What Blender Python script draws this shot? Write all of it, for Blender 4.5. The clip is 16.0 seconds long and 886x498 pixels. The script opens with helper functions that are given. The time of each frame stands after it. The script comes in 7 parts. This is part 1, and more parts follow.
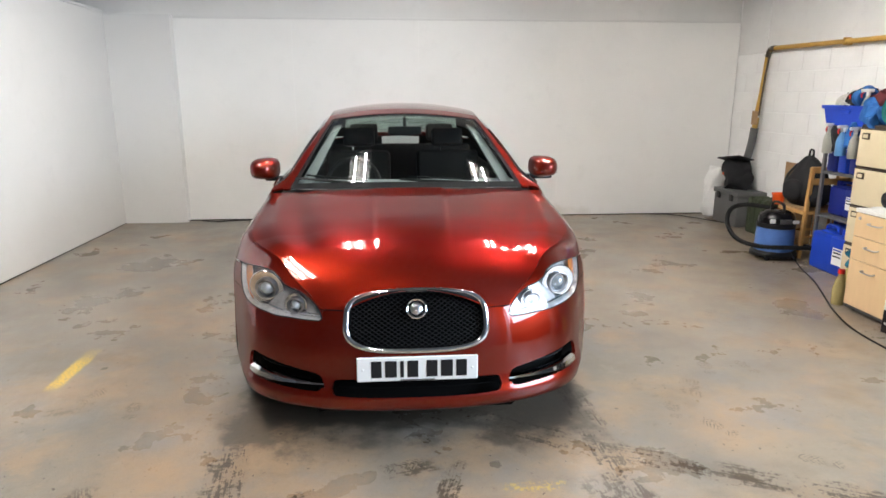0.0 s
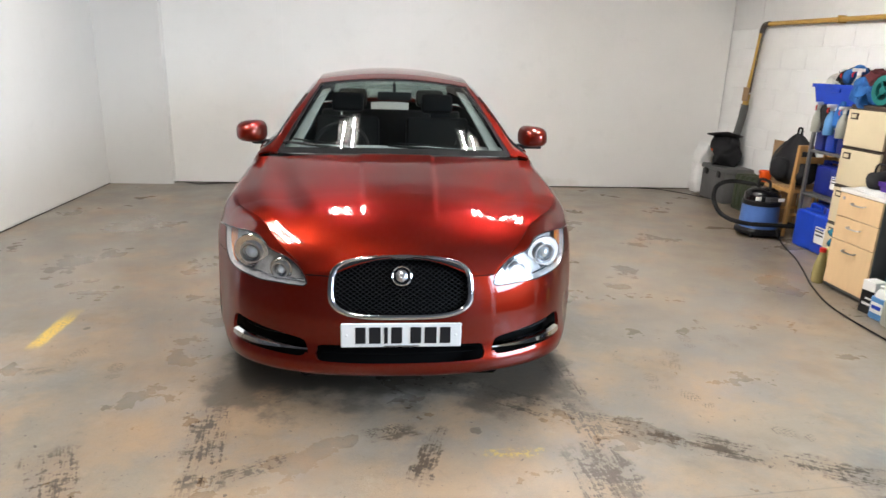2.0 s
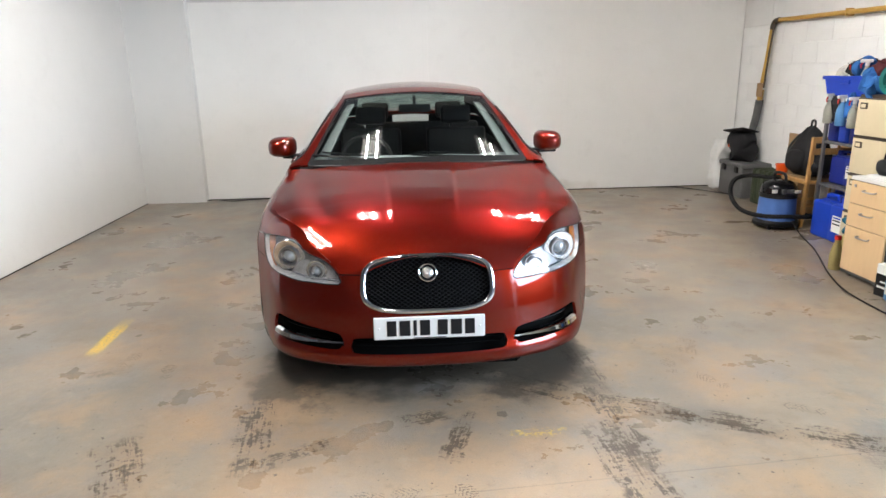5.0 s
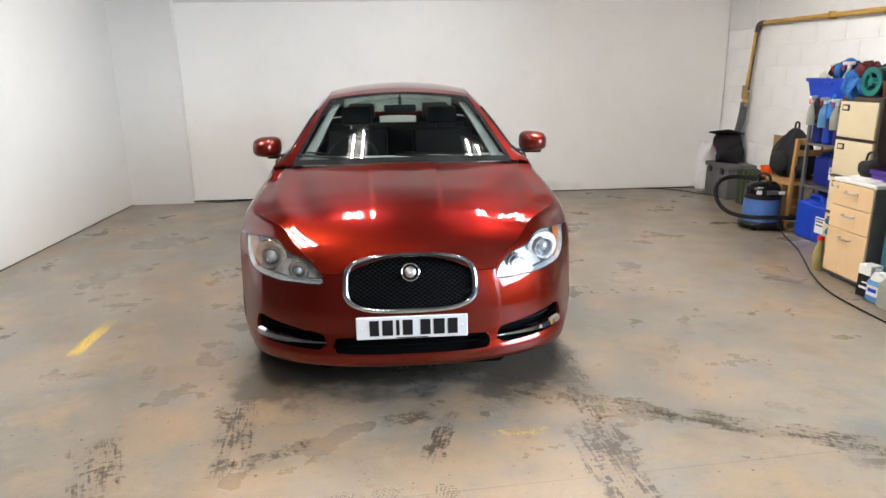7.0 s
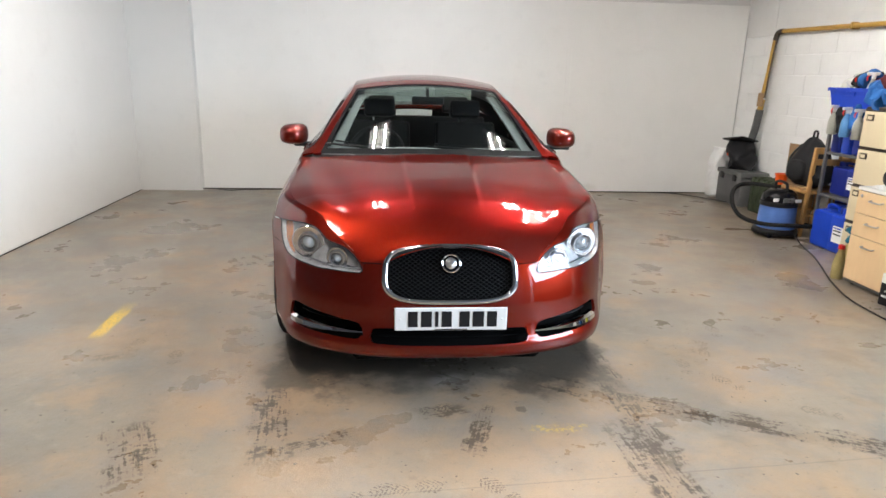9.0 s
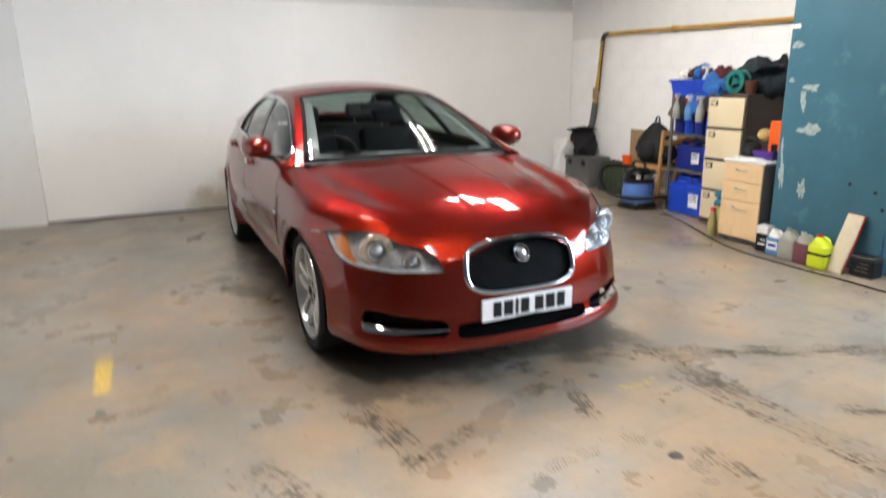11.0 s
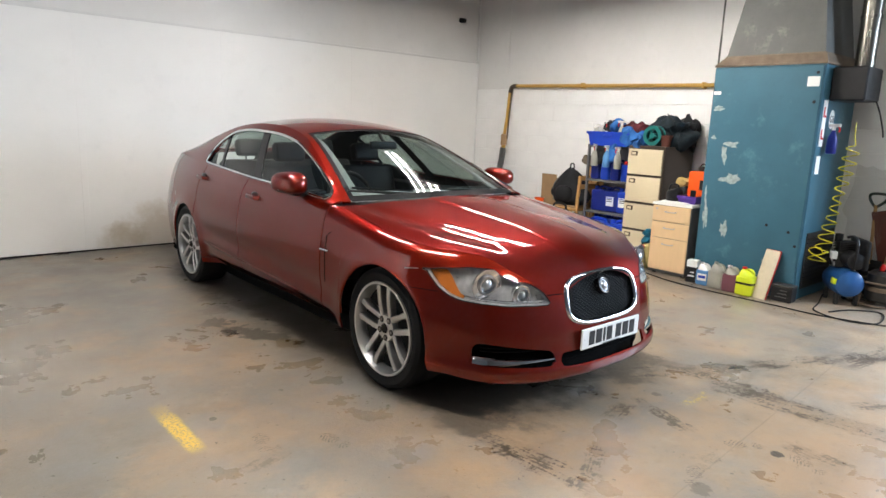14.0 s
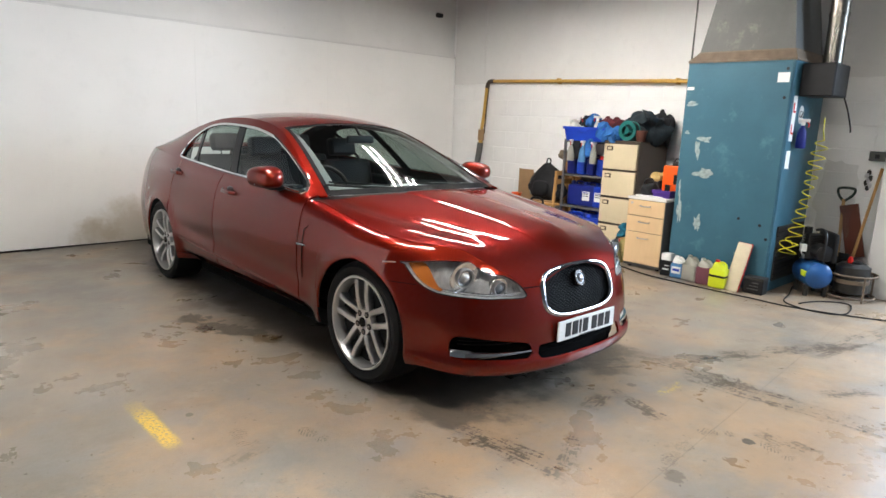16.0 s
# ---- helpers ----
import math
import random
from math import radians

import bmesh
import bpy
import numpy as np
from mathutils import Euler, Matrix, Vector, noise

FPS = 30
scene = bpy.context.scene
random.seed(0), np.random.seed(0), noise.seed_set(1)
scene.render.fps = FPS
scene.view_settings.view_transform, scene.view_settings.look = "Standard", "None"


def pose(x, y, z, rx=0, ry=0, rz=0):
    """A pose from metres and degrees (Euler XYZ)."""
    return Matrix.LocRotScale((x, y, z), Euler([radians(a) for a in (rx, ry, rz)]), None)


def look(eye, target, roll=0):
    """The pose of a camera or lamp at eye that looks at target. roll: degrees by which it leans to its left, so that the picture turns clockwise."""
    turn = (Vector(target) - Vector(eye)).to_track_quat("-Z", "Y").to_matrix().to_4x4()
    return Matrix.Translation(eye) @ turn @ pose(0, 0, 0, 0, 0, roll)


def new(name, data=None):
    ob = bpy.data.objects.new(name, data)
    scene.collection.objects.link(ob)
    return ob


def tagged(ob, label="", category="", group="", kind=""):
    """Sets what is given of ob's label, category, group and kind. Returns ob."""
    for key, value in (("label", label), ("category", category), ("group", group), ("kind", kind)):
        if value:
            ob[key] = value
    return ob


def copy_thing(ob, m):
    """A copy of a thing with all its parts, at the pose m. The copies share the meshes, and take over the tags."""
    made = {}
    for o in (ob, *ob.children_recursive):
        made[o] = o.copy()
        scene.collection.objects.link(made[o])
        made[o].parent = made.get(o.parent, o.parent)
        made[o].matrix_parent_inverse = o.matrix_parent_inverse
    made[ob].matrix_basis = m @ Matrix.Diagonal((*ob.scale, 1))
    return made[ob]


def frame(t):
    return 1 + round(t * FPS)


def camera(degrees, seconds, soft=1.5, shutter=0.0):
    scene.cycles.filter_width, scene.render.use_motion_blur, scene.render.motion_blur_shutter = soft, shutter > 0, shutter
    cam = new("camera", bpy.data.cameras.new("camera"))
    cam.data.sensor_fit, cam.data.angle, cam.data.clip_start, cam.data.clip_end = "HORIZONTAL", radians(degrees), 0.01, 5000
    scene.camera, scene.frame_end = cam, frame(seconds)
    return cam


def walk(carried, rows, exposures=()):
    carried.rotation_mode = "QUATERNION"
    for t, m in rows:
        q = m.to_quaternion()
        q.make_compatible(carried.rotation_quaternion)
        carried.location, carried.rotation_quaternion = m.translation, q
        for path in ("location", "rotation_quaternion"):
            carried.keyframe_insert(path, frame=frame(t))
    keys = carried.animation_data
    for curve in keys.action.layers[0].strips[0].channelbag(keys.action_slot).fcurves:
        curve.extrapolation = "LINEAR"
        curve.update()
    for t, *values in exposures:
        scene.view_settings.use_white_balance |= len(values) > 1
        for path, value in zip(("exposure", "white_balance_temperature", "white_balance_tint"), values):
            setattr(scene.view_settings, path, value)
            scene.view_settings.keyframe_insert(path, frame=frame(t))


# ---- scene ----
cam = camera(69.1, 16.0, shutter=0.5)
PATH = [
    (0, (-0.091, -2.547, 1.544), (0.06, -0.608, 1.078), -0.0),
    (0.5, (-0.092, -2.544, 1.537), (0.064, -0.616, 1.029), 0.3),
    (1, (-0.09, -2.545, 1.536), (0.051, -0.613, 1.039), -0.1),
    (1.5, (-0.086, -2.551, 1.538), (0.034, -0.62, 1.033), 0.3),
    (2, (-0.087, -2.545, 1.539), (0.103, -0.634, 0.981), 1.8),
    (2.5, (-0.078, -2.551, 1.542), (0.149, -0.63, 1.032), 1.5),
    (3, (-0.071, -2.564, 1.54), (0.088, -0.634, 1.042), 0.9),
    (3.5, (-0.119, -2.628, 1.541), (0.028, -0.704, 1.016), -0.4),
    (3.7, (-0.159, -2.68, 1.544), (-0.022, -0.756, 1.015), -0.9),
    (5.8, (-0.06, -2.785, 1.543), (0.046, -0.857, 1.022), -1.0),
    (6, (-0.062, -2.781, 1.536), (0.068, -0.853, 1.02), -0.7),
    (6.5, (-0.058, -2.778, 1.527), (0.093, -0.853, 1.005), -0.7),
    (7, (-0.056, -2.781, 1.53), (0.085, -0.855, 1.009), -0.9),
    (7.5, (-0.057, -2.772, 1.532), (0.052, -0.839, 1.031), -1.9),
    (8, (-0.053, -2.76, 1.524), (0.104, -0.845, 0.971), -1.3),
    (8.2, (-0.056, -2.765, 1.51), (0.021, -0.841, 0.966), -0.6),
    (10.3, (-1.123, -2.658, 1.466), (-0.544, -0.808, 0.978), 2.4),
    (10.5, (-1.269, -2.646, 1.458), (-0.61, -0.827, 0.952), 1.3),
    (10.8, (-1.525, -2.584, 1.484), (-0.754, -0.849, 0.856), 0.8),
    (11, (-1.641, -2.514, 1.463), (-0.823, -0.759, 0.96), -0.7),
    (11.2, (-1.749, -2.414, 1.479), (-0.92, -0.652, 1.022), -3.6),
    (11.5, (-1.991, -2.273, 1.465), (-0.989, -0.608, 0.99), -0.2),
    (12, (-2.391, -2.19, 1.493), (-1.347, -0.555, 1.006), 0.1),
    (12.5, (-2.617, -2.071, 1.482), (-1.503, -0.455, 1.098), 1.0),
    (13, (-2.813, -1.931, 1.463), (-1.514, -0.457, 1.09), 1.8),
    (13.5, (-2.872, -1.888, 1.455), (-1.538, -0.449, 1.065), 2.6),
    (14, (-2.895, -1.876, 1.464), (-1.6, -0.4, 1.085), 2.2),
    (14.5, (-2.902, -1.865, 1.462), (-1.603, -0.392, 1.085), 1.9),
    (15, (-2.9, -1.872, 1.46), (-1.577, -0.418, 1.093), 2.2),
    (15.5, (-2.902, -1.882, 1.458), (-1.571, -0.437, 1.083), 2.4),
    (16, (-2.901, -1.888, 1.454), (-1.556, -0.459, 1.065), 2.3),
]
walk(cam, [(t, look(e, g, r)) for t, e, g, r in PATH])

# ---- light ----
world = bpy.data.worlds.new("world")
scene.world = world
world.use_nodes = True
wn, wl = world.node_tree.nodes, world.node_tree.links
sky = wn.new("ShaderNodeTexSky")
sky.sky_type = "NISHITA"
sky.sun_disc = False
sky.sun_elevation, sky.sun_rotation = radians(38), radians(200)
wl.new(sky.outputs[0], wn["Background"].inputs[0])
wn["Background"].inputs[1].default_value = 0.05
TUBE_POWER = 195.0
scene.view_settings.exposure = 0.0


# ---- materials ----
def material(name, color, rough=0.5, metal=0.0, vary=0.12, scale=8.0, bump=0.0, bump_scale=60.0, stain=0.0, stain_color=(0.1, 0.08, 0.06),
             stain_scale=2.0, coat=0.0, transmission=0.0, ior=1.45, rough_vary=0.1, stretch=(1, 1, 1), random=0.0, specular=0.3, edge=None, spots=()):
    """A surface with tone variation at two scales, optional stains and fine relief."""
    m = bpy.data.materials.new(name)
    m.use_nodes = True
    n, l = m.node_tree.nodes, m.node_tree.links
    b = n["Principled BSDF"]
    b.inputs["Metallic"].default_value = metal
    b.inputs["Coat Weight"].default_value = coat
    b.inputs["Coat IOR"].default_value = 1.5
    b.inputs["Coat Roughness"].default_value = 0.015
    b.inputs["Transmission Weight"].default_value = transmission
    b.inputs["IOR"].default_value = ior
    b.inputs["Specular IOR Level"].default_value = specular
    if edge:
        b.inputs["Specular Tint"].default_value = (*edge, 1)
    tc = n.new("ShaderNodeTexCoord")
    mp = n.new("ShaderNodeMapping")
    mp.inputs["Scale"].default_value = stretch
    l.new(tc.outputs["Object"], mp.inputs[0])

    def noise_tex(sc, detail, r=0.55):
        t = n.new("ShaderNodeTexNoise")
        t.inputs["Scale"].default_value, t.inputs["Detail"].default_value, t.inputs["Roughness"].default_value = sc, detail, r
        l.new(mp.outputs[0], t.inputs["Vector"])
        return t

    def mix(fac, a, bb):
        x = n.new("ShaderNodeMix")
        x.data_type = "RGBA"
        for sock, val in ((x.inputs[0], fac), (x.inputs[6], a), (x.inputs[7], bb)):
            if hasattr(val, "links"):
                l.new(val, sock)
            else:
                sock.default_value = val if not isinstance(val, tuple) else (*val, 1)
        return x.outputs[2]

    def ramp(src, lo, hi):
        r = n.new("ShaderNodeMapRange")
        r.inputs[1].default_value, r.inputs[2].default_value = lo, hi
        l.new(src, r.inputs[0])
        return r.outputs[0]

    big, fine = noise_tex(scale, 4), noise_tex(scale * 7, 6, 0.65)
    dark = tuple(c * (1 - vary) for c in color)
    light = tuple(min(1, c * (1 + vary * 0.7)) for c in color)
    col = mix(ramp(big.outputs[0], 0.3, 0.7), dark, light)
    col = mix(ramp(fine.outputs[0], 0.55, 0.8), col, tuple(c * (1 - vary * 1.2) for c in color))
    if random:
        oi = n.new("ShaderNodeObjectInfo")
        col = mix(ramp(oi.outputs["Random"], -0.2, 1 / random), col, tuple(c * 0.6 for c in color))
    if stain:
        st = noise_tex(stain_scale, 8, 0.7)
        col = mix(ramp(st.outputs[0], 0.62 - 0.2 * stain, 0.78), col, stain_color)
    for sx, sz, rx, rz, spot_color, amount in spots:
        sep = n.new("ShaderNodeSeparateXYZ")
        l.new(tc.outputs["Object"], sep.inputs[0])

        def calc(kind, a, c):
            q = n.new("ShaderNodeMath")
            q.operation = kind
            for sock, val in zip(q.inputs, (a, c)):
                if isinstance(val, (int, float)):
                    sock.default_value = val
                else:
                    l.new(val, sock)
            return q.outputs[0]
        dist = calc("ADD", calc("POWER", calc("DIVIDE", calc("SUBTRACT", sep.outputs[0], sx), rx), 2), calc("POWER", calc("DIVIDE", calc("SUBTRACT", sep.outputs[2], sz), rz), 2))
        dist = calc("ADD", dist, calc("MULTIPLY", calc("SUBTRACT", noise_tex(5, 6, 0.65).outputs[0], 0.5), 2.2))
        fall = n.new("ShaderNodeMapRange")
        for k, val in zip((1, 2, 3, 4), (0.1, 1.0, amount, 0.0)):
            fall.inputs[k].default_value = val
        l.new(dist, fall.inputs[0])
        col = mix(fall.outputs[0], col, spot_color)
    l.new(col, b.inputs["Base Color"])
    rr = n.new("ShaderNodeMapRange")
    rr.inputs[1].default_value, rr.inputs[2].default_value = 0.3, 0.7
    rr.inputs[3].default_value, rr.inputs[4].default_value = max(0.0, rough - rough_vary * rough), min(1.0, rough + rough_vary * rough)
    l.new(big.outputs[0], rr.inputs[0])
    l.new(rr.outputs[0], b.inputs["Roughness"])
    if bump:
        bt, bp = noise_tex(bump_scale, 5), n.new("ShaderNodeBump")
        bp.inputs["Strength"].default_value, bp.inputs["Distance"].default_value = bump, 0.004
        l.new(bt.outputs[0], bp.inputs["Height"])
        l.new(bp.outputs[0], b.inputs["Normal"])
    return m


def glowing(name, color, strength):
    m = bpy.data.materials.new(name)
    m.use_nodes = True
    b = m.node_tree.nodes["Principled BSDF"]
    b.inputs["Base Color"].default_value = (*color, 1)
    b.inputs["Emission Color"].default_value = (*color, 1)
    b.inputs["Emission Strength"].default_value = strength
    return m


def clear_glass(name, tint=(0.9, 0.95, 0.93), rough=0.0):
    """A thin pane: mostly straight see-through with a glossy skin."""
    m = bpy.data.materials.new(name)
    m.use_nodes = True
    n, l = m.node_tree.nodes, m.node_tree.links
    n.remove(n["Principled BSDF"])
    tr, gl, mx, fr = n.new("ShaderNodeBsdfTransparent"), n.new("ShaderNodeBsdfGlossy"), n.new("ShaderNodeMixShader"), n.new("ShaderNodeLayerWeight")
    tr.inputs[0].default_value = (*tint, 1)
    gl.inputs["Roughness"].default_value = rough
    fr.inputs[0].default_value = 0.5
    steep, skin = n.new("ShaderNodeMath"), n.new("ShaderNodeMath")
    steep.operation, skin.operation = "POWER", "MULTIPLY_ADD"
    steep.inputs[1].default_value = 5.0
    skin.inputs[1].default_value, skin.inputs[2].default_value = 0.93, 0.065
    l.new(fr.outputs["Facing"], steep.inputs[0])
    l.new(steep.outputs[0], skin.inputs[0])
    l.new(skin.outputs[0], mx.inputs[0])
    l.new(tr.outputs[0], mx.inputs[1])
    l.new(gl.outputs[0], mx.inputs[2])
    l.new(mx.outputs[0], n["Material Output"].inputs[0])
    return m


PAINT = material("red_metallic_paint", (0.166, 0.0100, 0.0034), 0.37, 0.80, vary=0.03, scale=1.5, coat=1.0, rough_vary=0.03, edge=(0.39, 0.045, 0.022))
# body red darkened to paint in the shade inside the door handle cups
CUP_SHADE = material("shaded_red_paint", (0.035, 0.003, 0.002), 0.3, 0.3, vary=0.1, coat=0.5)
CHROME = material("chrome", (0.75, 0.75, 0.77), 0.08, 1.0, vary=0.03)
SATIN = material("satin_metal", (0.5, 0.5, 0.52), 0.3, 1.0, vary=0.05)
ALLOY = material("alloy", (0.60, 0.60, 0.60), 0.33, 0.9, vary=0.05, coat=0.3)
RUBBER = material("rubber", (0.012, 0.012, 0.0125), 0.75, vary=0.25, scale=20, bump=0.15, bump_scale=90, specular=0.2)
BLACK = material("black_plastic", (0.012, 0.012, 0.013), 0.45, vary=0.2, specular=0.3)
GLOSSBLACK = material("gloss_black", (0.006, 0.006, 0.007), 0.2, vary=0.1, specular=0.3)
VOID = material("dark_cavity", (0.005, 0.005, 0.005), 0.9, vary=0.1, specular=0.05)
GLASS = clear_glass("tinted_window", (0.60, 0.70, 0.66))
SCREEN = clear_glass("tinted_windscreen", (0.50, 0.57, 0.55))
LENS = clear_glass("headlamp_lens", (0.96, 0.97, 0.97))
CABIN = material("charcoal_trim", (0.018, 0.018, 0.019), 0.7, vary=0.2, scale=12, specular=0.12)
DASH = material("grey_dash_trim", (0.26, 0.28, 0.29), 0.6, vary=0.12, scale=20, specular=0.15)
LEATHER = material("charcoal_leather", (0.020, 0.018, 0.017), 0.5, vary=0.15, scale=15, bump=0.2, specular=0.2)
PILLARTRIM = material("grey_pillar_cloth", (0.26, 0.28, 0.28), 0.9, vary=0.08)
HEADLINER = material("pale_headliner", (0.58, 0.58, 0.56), 0.9, vary=0.08)
AMBER = material("amber_lens", (0.56, 0.17, 0.03), 0.15, vary=0.08, coat=0.5)
MIRRORGLASS = material("mirror", (0.9, 0.9, 0.9), 0.02, 1.0, vary=0.0)
PLATE = material("white_plate", (0.82, 0.82, 0.80), 0.35, vary=0.03, coat=0.3)
INK = material("black_print", (0.012, 0.012, 0.014), 0.45, vary=0.1)
BORDER = material("black_ceramic_border", (0.006, 0.006, 0.007), 0.7, vary=0.1, specular=0.08)
DISC = material("brake_disc", (0.25, 0.24, 0.23), 0.4, 0.9, vary=0.2, scale=20)

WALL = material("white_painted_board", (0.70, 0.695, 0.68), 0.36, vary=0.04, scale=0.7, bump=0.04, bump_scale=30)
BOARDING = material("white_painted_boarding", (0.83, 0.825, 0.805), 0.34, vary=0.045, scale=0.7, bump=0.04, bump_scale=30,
                    spots=((-0.55, 0.16, 0.55, 0.34, (0.50, 0.42, 0.30), 0.6), (-0.95, 0.12, 0.3, 0.2, (0.42, 0.35, 0.24), 0.5), (1.6, 0.05, 0.9, 0.12, (0.55, 0.5, 0.42), 0.4)))
WALLUP = material("grey_white_wall", (0.72, 0.715, 0.70), 0.7, vary=0.05, scale=1.5, bump=0.1, bump_scale=40)
BLOCK = material("white_painted_block", (0.84, 0.84, 0.83), 0.7, vary=0.03, scale=5, bump=0.35, bump_scale=45, random=0.05)
MORTAR = material("white_mortar", (0.83, 0.83, 0.82), 0.9, vary=0.05, scale=10, bump=0.4)
DARKROOF = material("dark_roof_lining", (0.10, 0.10, 0.10), 0.85, vary=0.12)
WALLBACK = material("dull_white_wall", (0.74, 0.735, 0.715), 0.6, vary=0.05, scale=1.2, bump=0.08, bump_scale=40)
ROOFING = material("grey_roof_sheeting", (0.12, 0.12, 0.12), 0.8, vary=0.1)

# ---- building helpers ----
def link_mesh(name, bm, mat, parent=None, label="", smooth=35):
    me = bpy.data.meshes.new(name)
    bmesh.ops.recalc_face_normals(bm, faces=bm.faces)
    bm.to_mesh(me)
    bm.free()
    for mm in mat if isinstance(mat, (list, tuple)) else (mat,):
        me.materials.append(mm)
    if smooth:
        me.shade_smooth()
        me.set_sharp_from_angle(angle=radians(smooth))
    ob = new(name, me)
    if parent is not None:
        ob.parent = parent
    if label:
        tagged(ob, label=label)
    return ob


def part(name, bm, mat, parent, label="", smooth=35):
    return link_mesh(name, bm, mat, parent, label, smooth)


def thing(name, label, category, group="", at=(0, 0, 0), turn=0.0):
    ob = new(name)
    ob.empty_display_size = 0.1
    ob.matrix_basis = pose(*at, 0, 0, turn)
    return tagged(ob, label, category, group)


def solid(name, bm, mat, label, category, group="", kind="", at=(0, 0, 0), turn=0.0, smooth=35):
    ob = link_mesh(name, bm, mat, None, "", smooth)
    ob.matrix_basis = pose(*at, 0, 0, turn)
    return tagged(ob, label, category, group, kind)


def place(ob, x, y, z, rx=0, ry=0, rz=0):
    ob.matrix_basis = pose(x, y, z, rx, ry, rz)
    return ob


def add_box(bm, lo, hi, bevel=0.0, m=None, seg=1):
    c = [(a + b) / 2 for a, b in zip(lo, hi)]
    d = [abs(b - a) for a, b in zip(lo, hi)]
    r = bmesh.ops.create_cube(bm, size=1, matrix=(m or Matrix()) @ Matrix.Translation(c) @ Matrix.Diagonal((*d, 1)))
    if bevel:
        edges = list({e for v in r["verts"] for e in v.link_edges})
        bmesh.ops.bevel(bm, geom=edges, offset=bevel, segments=seg, affect="EDGES", profile=0.6)
    return bm


def box(lo, hi, bevel=0.0, m=None, seg=1):
    return add_box(bmesh.new(), lo, hi, bevel, m, seg)


def add_lathe(bm, profile, m=None, seg=24, closed=False):
    """Turns rows of (radius, height) about z."""
    m = m or Matrix()
    rings = []
    for r, z in profile:
        rings.append([bm.verts.new(m @ Vector((r * math.cos(2 * math.pi * k / seg), r * math.sin(2 * math.pi * k / seg), z))) for k in range(seg)])
    pairs = list(zip(rings, rings[1:])) + ([(rings[-1], rings[0])] if closed else [])
    for a, b in pairs:
        for k in range(seg):
            bm.faces.new((a[k], a[(k + 1) % seg], b[(k + 1) % seg], b[k]))
    if not closed:
        for ring, (r, z) in ((rings[0], profile[0]), (rings[-1], profile[-1])):
            if r > 1e-4:
                bm.faces.new(ring)
    bmesh.ops.remove_doubles(bm, verts=bm.verts, dist=1e-6)
    return bm


def lathe(profile, m=None, seg=24, closed=False):
    return add_lathe(bmesh.new(), profile, m, seg, closed)


def add_tube(bm, pts, radius, seg=8, closed=False, flat=1.0):
    """A round (or flattened) bar along points."""
    pts = [Vector(p) for p in pts]
    n, rings, up = len(pts), [], None
    for i, p in enumerate(pts):
        a = pts[(i - 1) % n] if closed or i else pts[0]
        b = pts[(i + 1) % n] if closed or i < n - 1 else pts[-1]
        d = (b - a).normalized()
        if up is None:
            up = Vector((0, 0, 1)) if abs(d.z) < 0.9 else Vector((1, 0, 0))
        side = d.cross(up).normalized()
        up = side.cross(d).normalized()
        r = radius(i / max(1, n - 1)) if callable(radius) else radius
        rings.append([bm.verts.new(p + r * (math.cos(2 * math.pi * k / seg) * side + flat * math.sin(2 * math.pi * k / seg) * up)) for k in range(seg)])
    for a, b in list(zip(rings, rings[1:])) + ([(rings[-1], rings[0])] if closed else []):
        for k in range(seg):
            bm.faces.new((a[k], a[(k + 1) % seg], b[(k + 1) % seg], b[k]))
    if not closed:
        bm.faces.new(rings[0]), bm.faces.new(rings[-1])
    return bm


def tube(pts, radius, seg=8, closed=False, flat=1.0):
    return add_tube(bmesh.new(), pts, radius, seg, closed, flat)


def curve_pts(pts, n=24, closed=False):
    """Catmull-Rom through a few points."""
    pts = [Vector(p) for p in pts]
    k, out = len(pts), []
    spans = k if closed else k - 1
    for i in range(spans):
        g = [pts[(i + j) % k] if closed else pts[min(max(i + j, 0), k - 1)] for j in (-1, 0, 1, 2)]
        for s in range(n):
            t = s / n
            out.append(0.5 * (2 * g[1] + (g[2] - g[0]) * t + (2 * g[0] - 5 * g[1] + 4 * g[2] - g[3]) * t**2 + (3 * g[1] - g[0] - 3 * g[2] + g[3]) * t**3))
    if not closed:
        out.append(pts[-1])
    return out


def add_grid(bm, rows, wrap=False):
    vs = [[bm.verts.new(p) for p in r] for r in rows]
    for a, b in zip(vs, vs[1:]):
        for k in range(len(a) - (0 if wrap else 1)):
            q = (a[k], a[(k + 1) % len(a)], b[(k + 1) % len(a)], b[k])
            bm.faces.new(q)
    return bm


def rough_up(bm, amount, scale, seed=0.0):
    """Uneven, crumpled or sagging shapes."""
    for v in bm.verts:
        v.co += amount * Vector(noise.noise_vector(v.co * scale + Vector((seed, seed * 2, -seed))))
    return bm


def blob(size, amount=0.15, scale=6.0, seed=0.0, sub=3, m=None):
    """A soft lump: sack, rag, bag."""
    bm = bmesh.new()
    bmesh.ops.create_icosphere(bm, subdivisions=sub, radius=1)
    for v in bm.verts:
        v.co = Vector((math.copysign(abs(v.co.x) ** 0.75, v.co.x) * size[0], math.copysign(abs(v.co.y) ** 0.75, v.co.y) * size[1], math.copysign(abs(v.co.z) ** 0.75, v.co.z) * size[2]))
    rough_up(bm, amount, scale, seed)
    if m is not None:
        bmesh.ops.transform(bm, matrix=m, verts=bm.verts)
    return bm


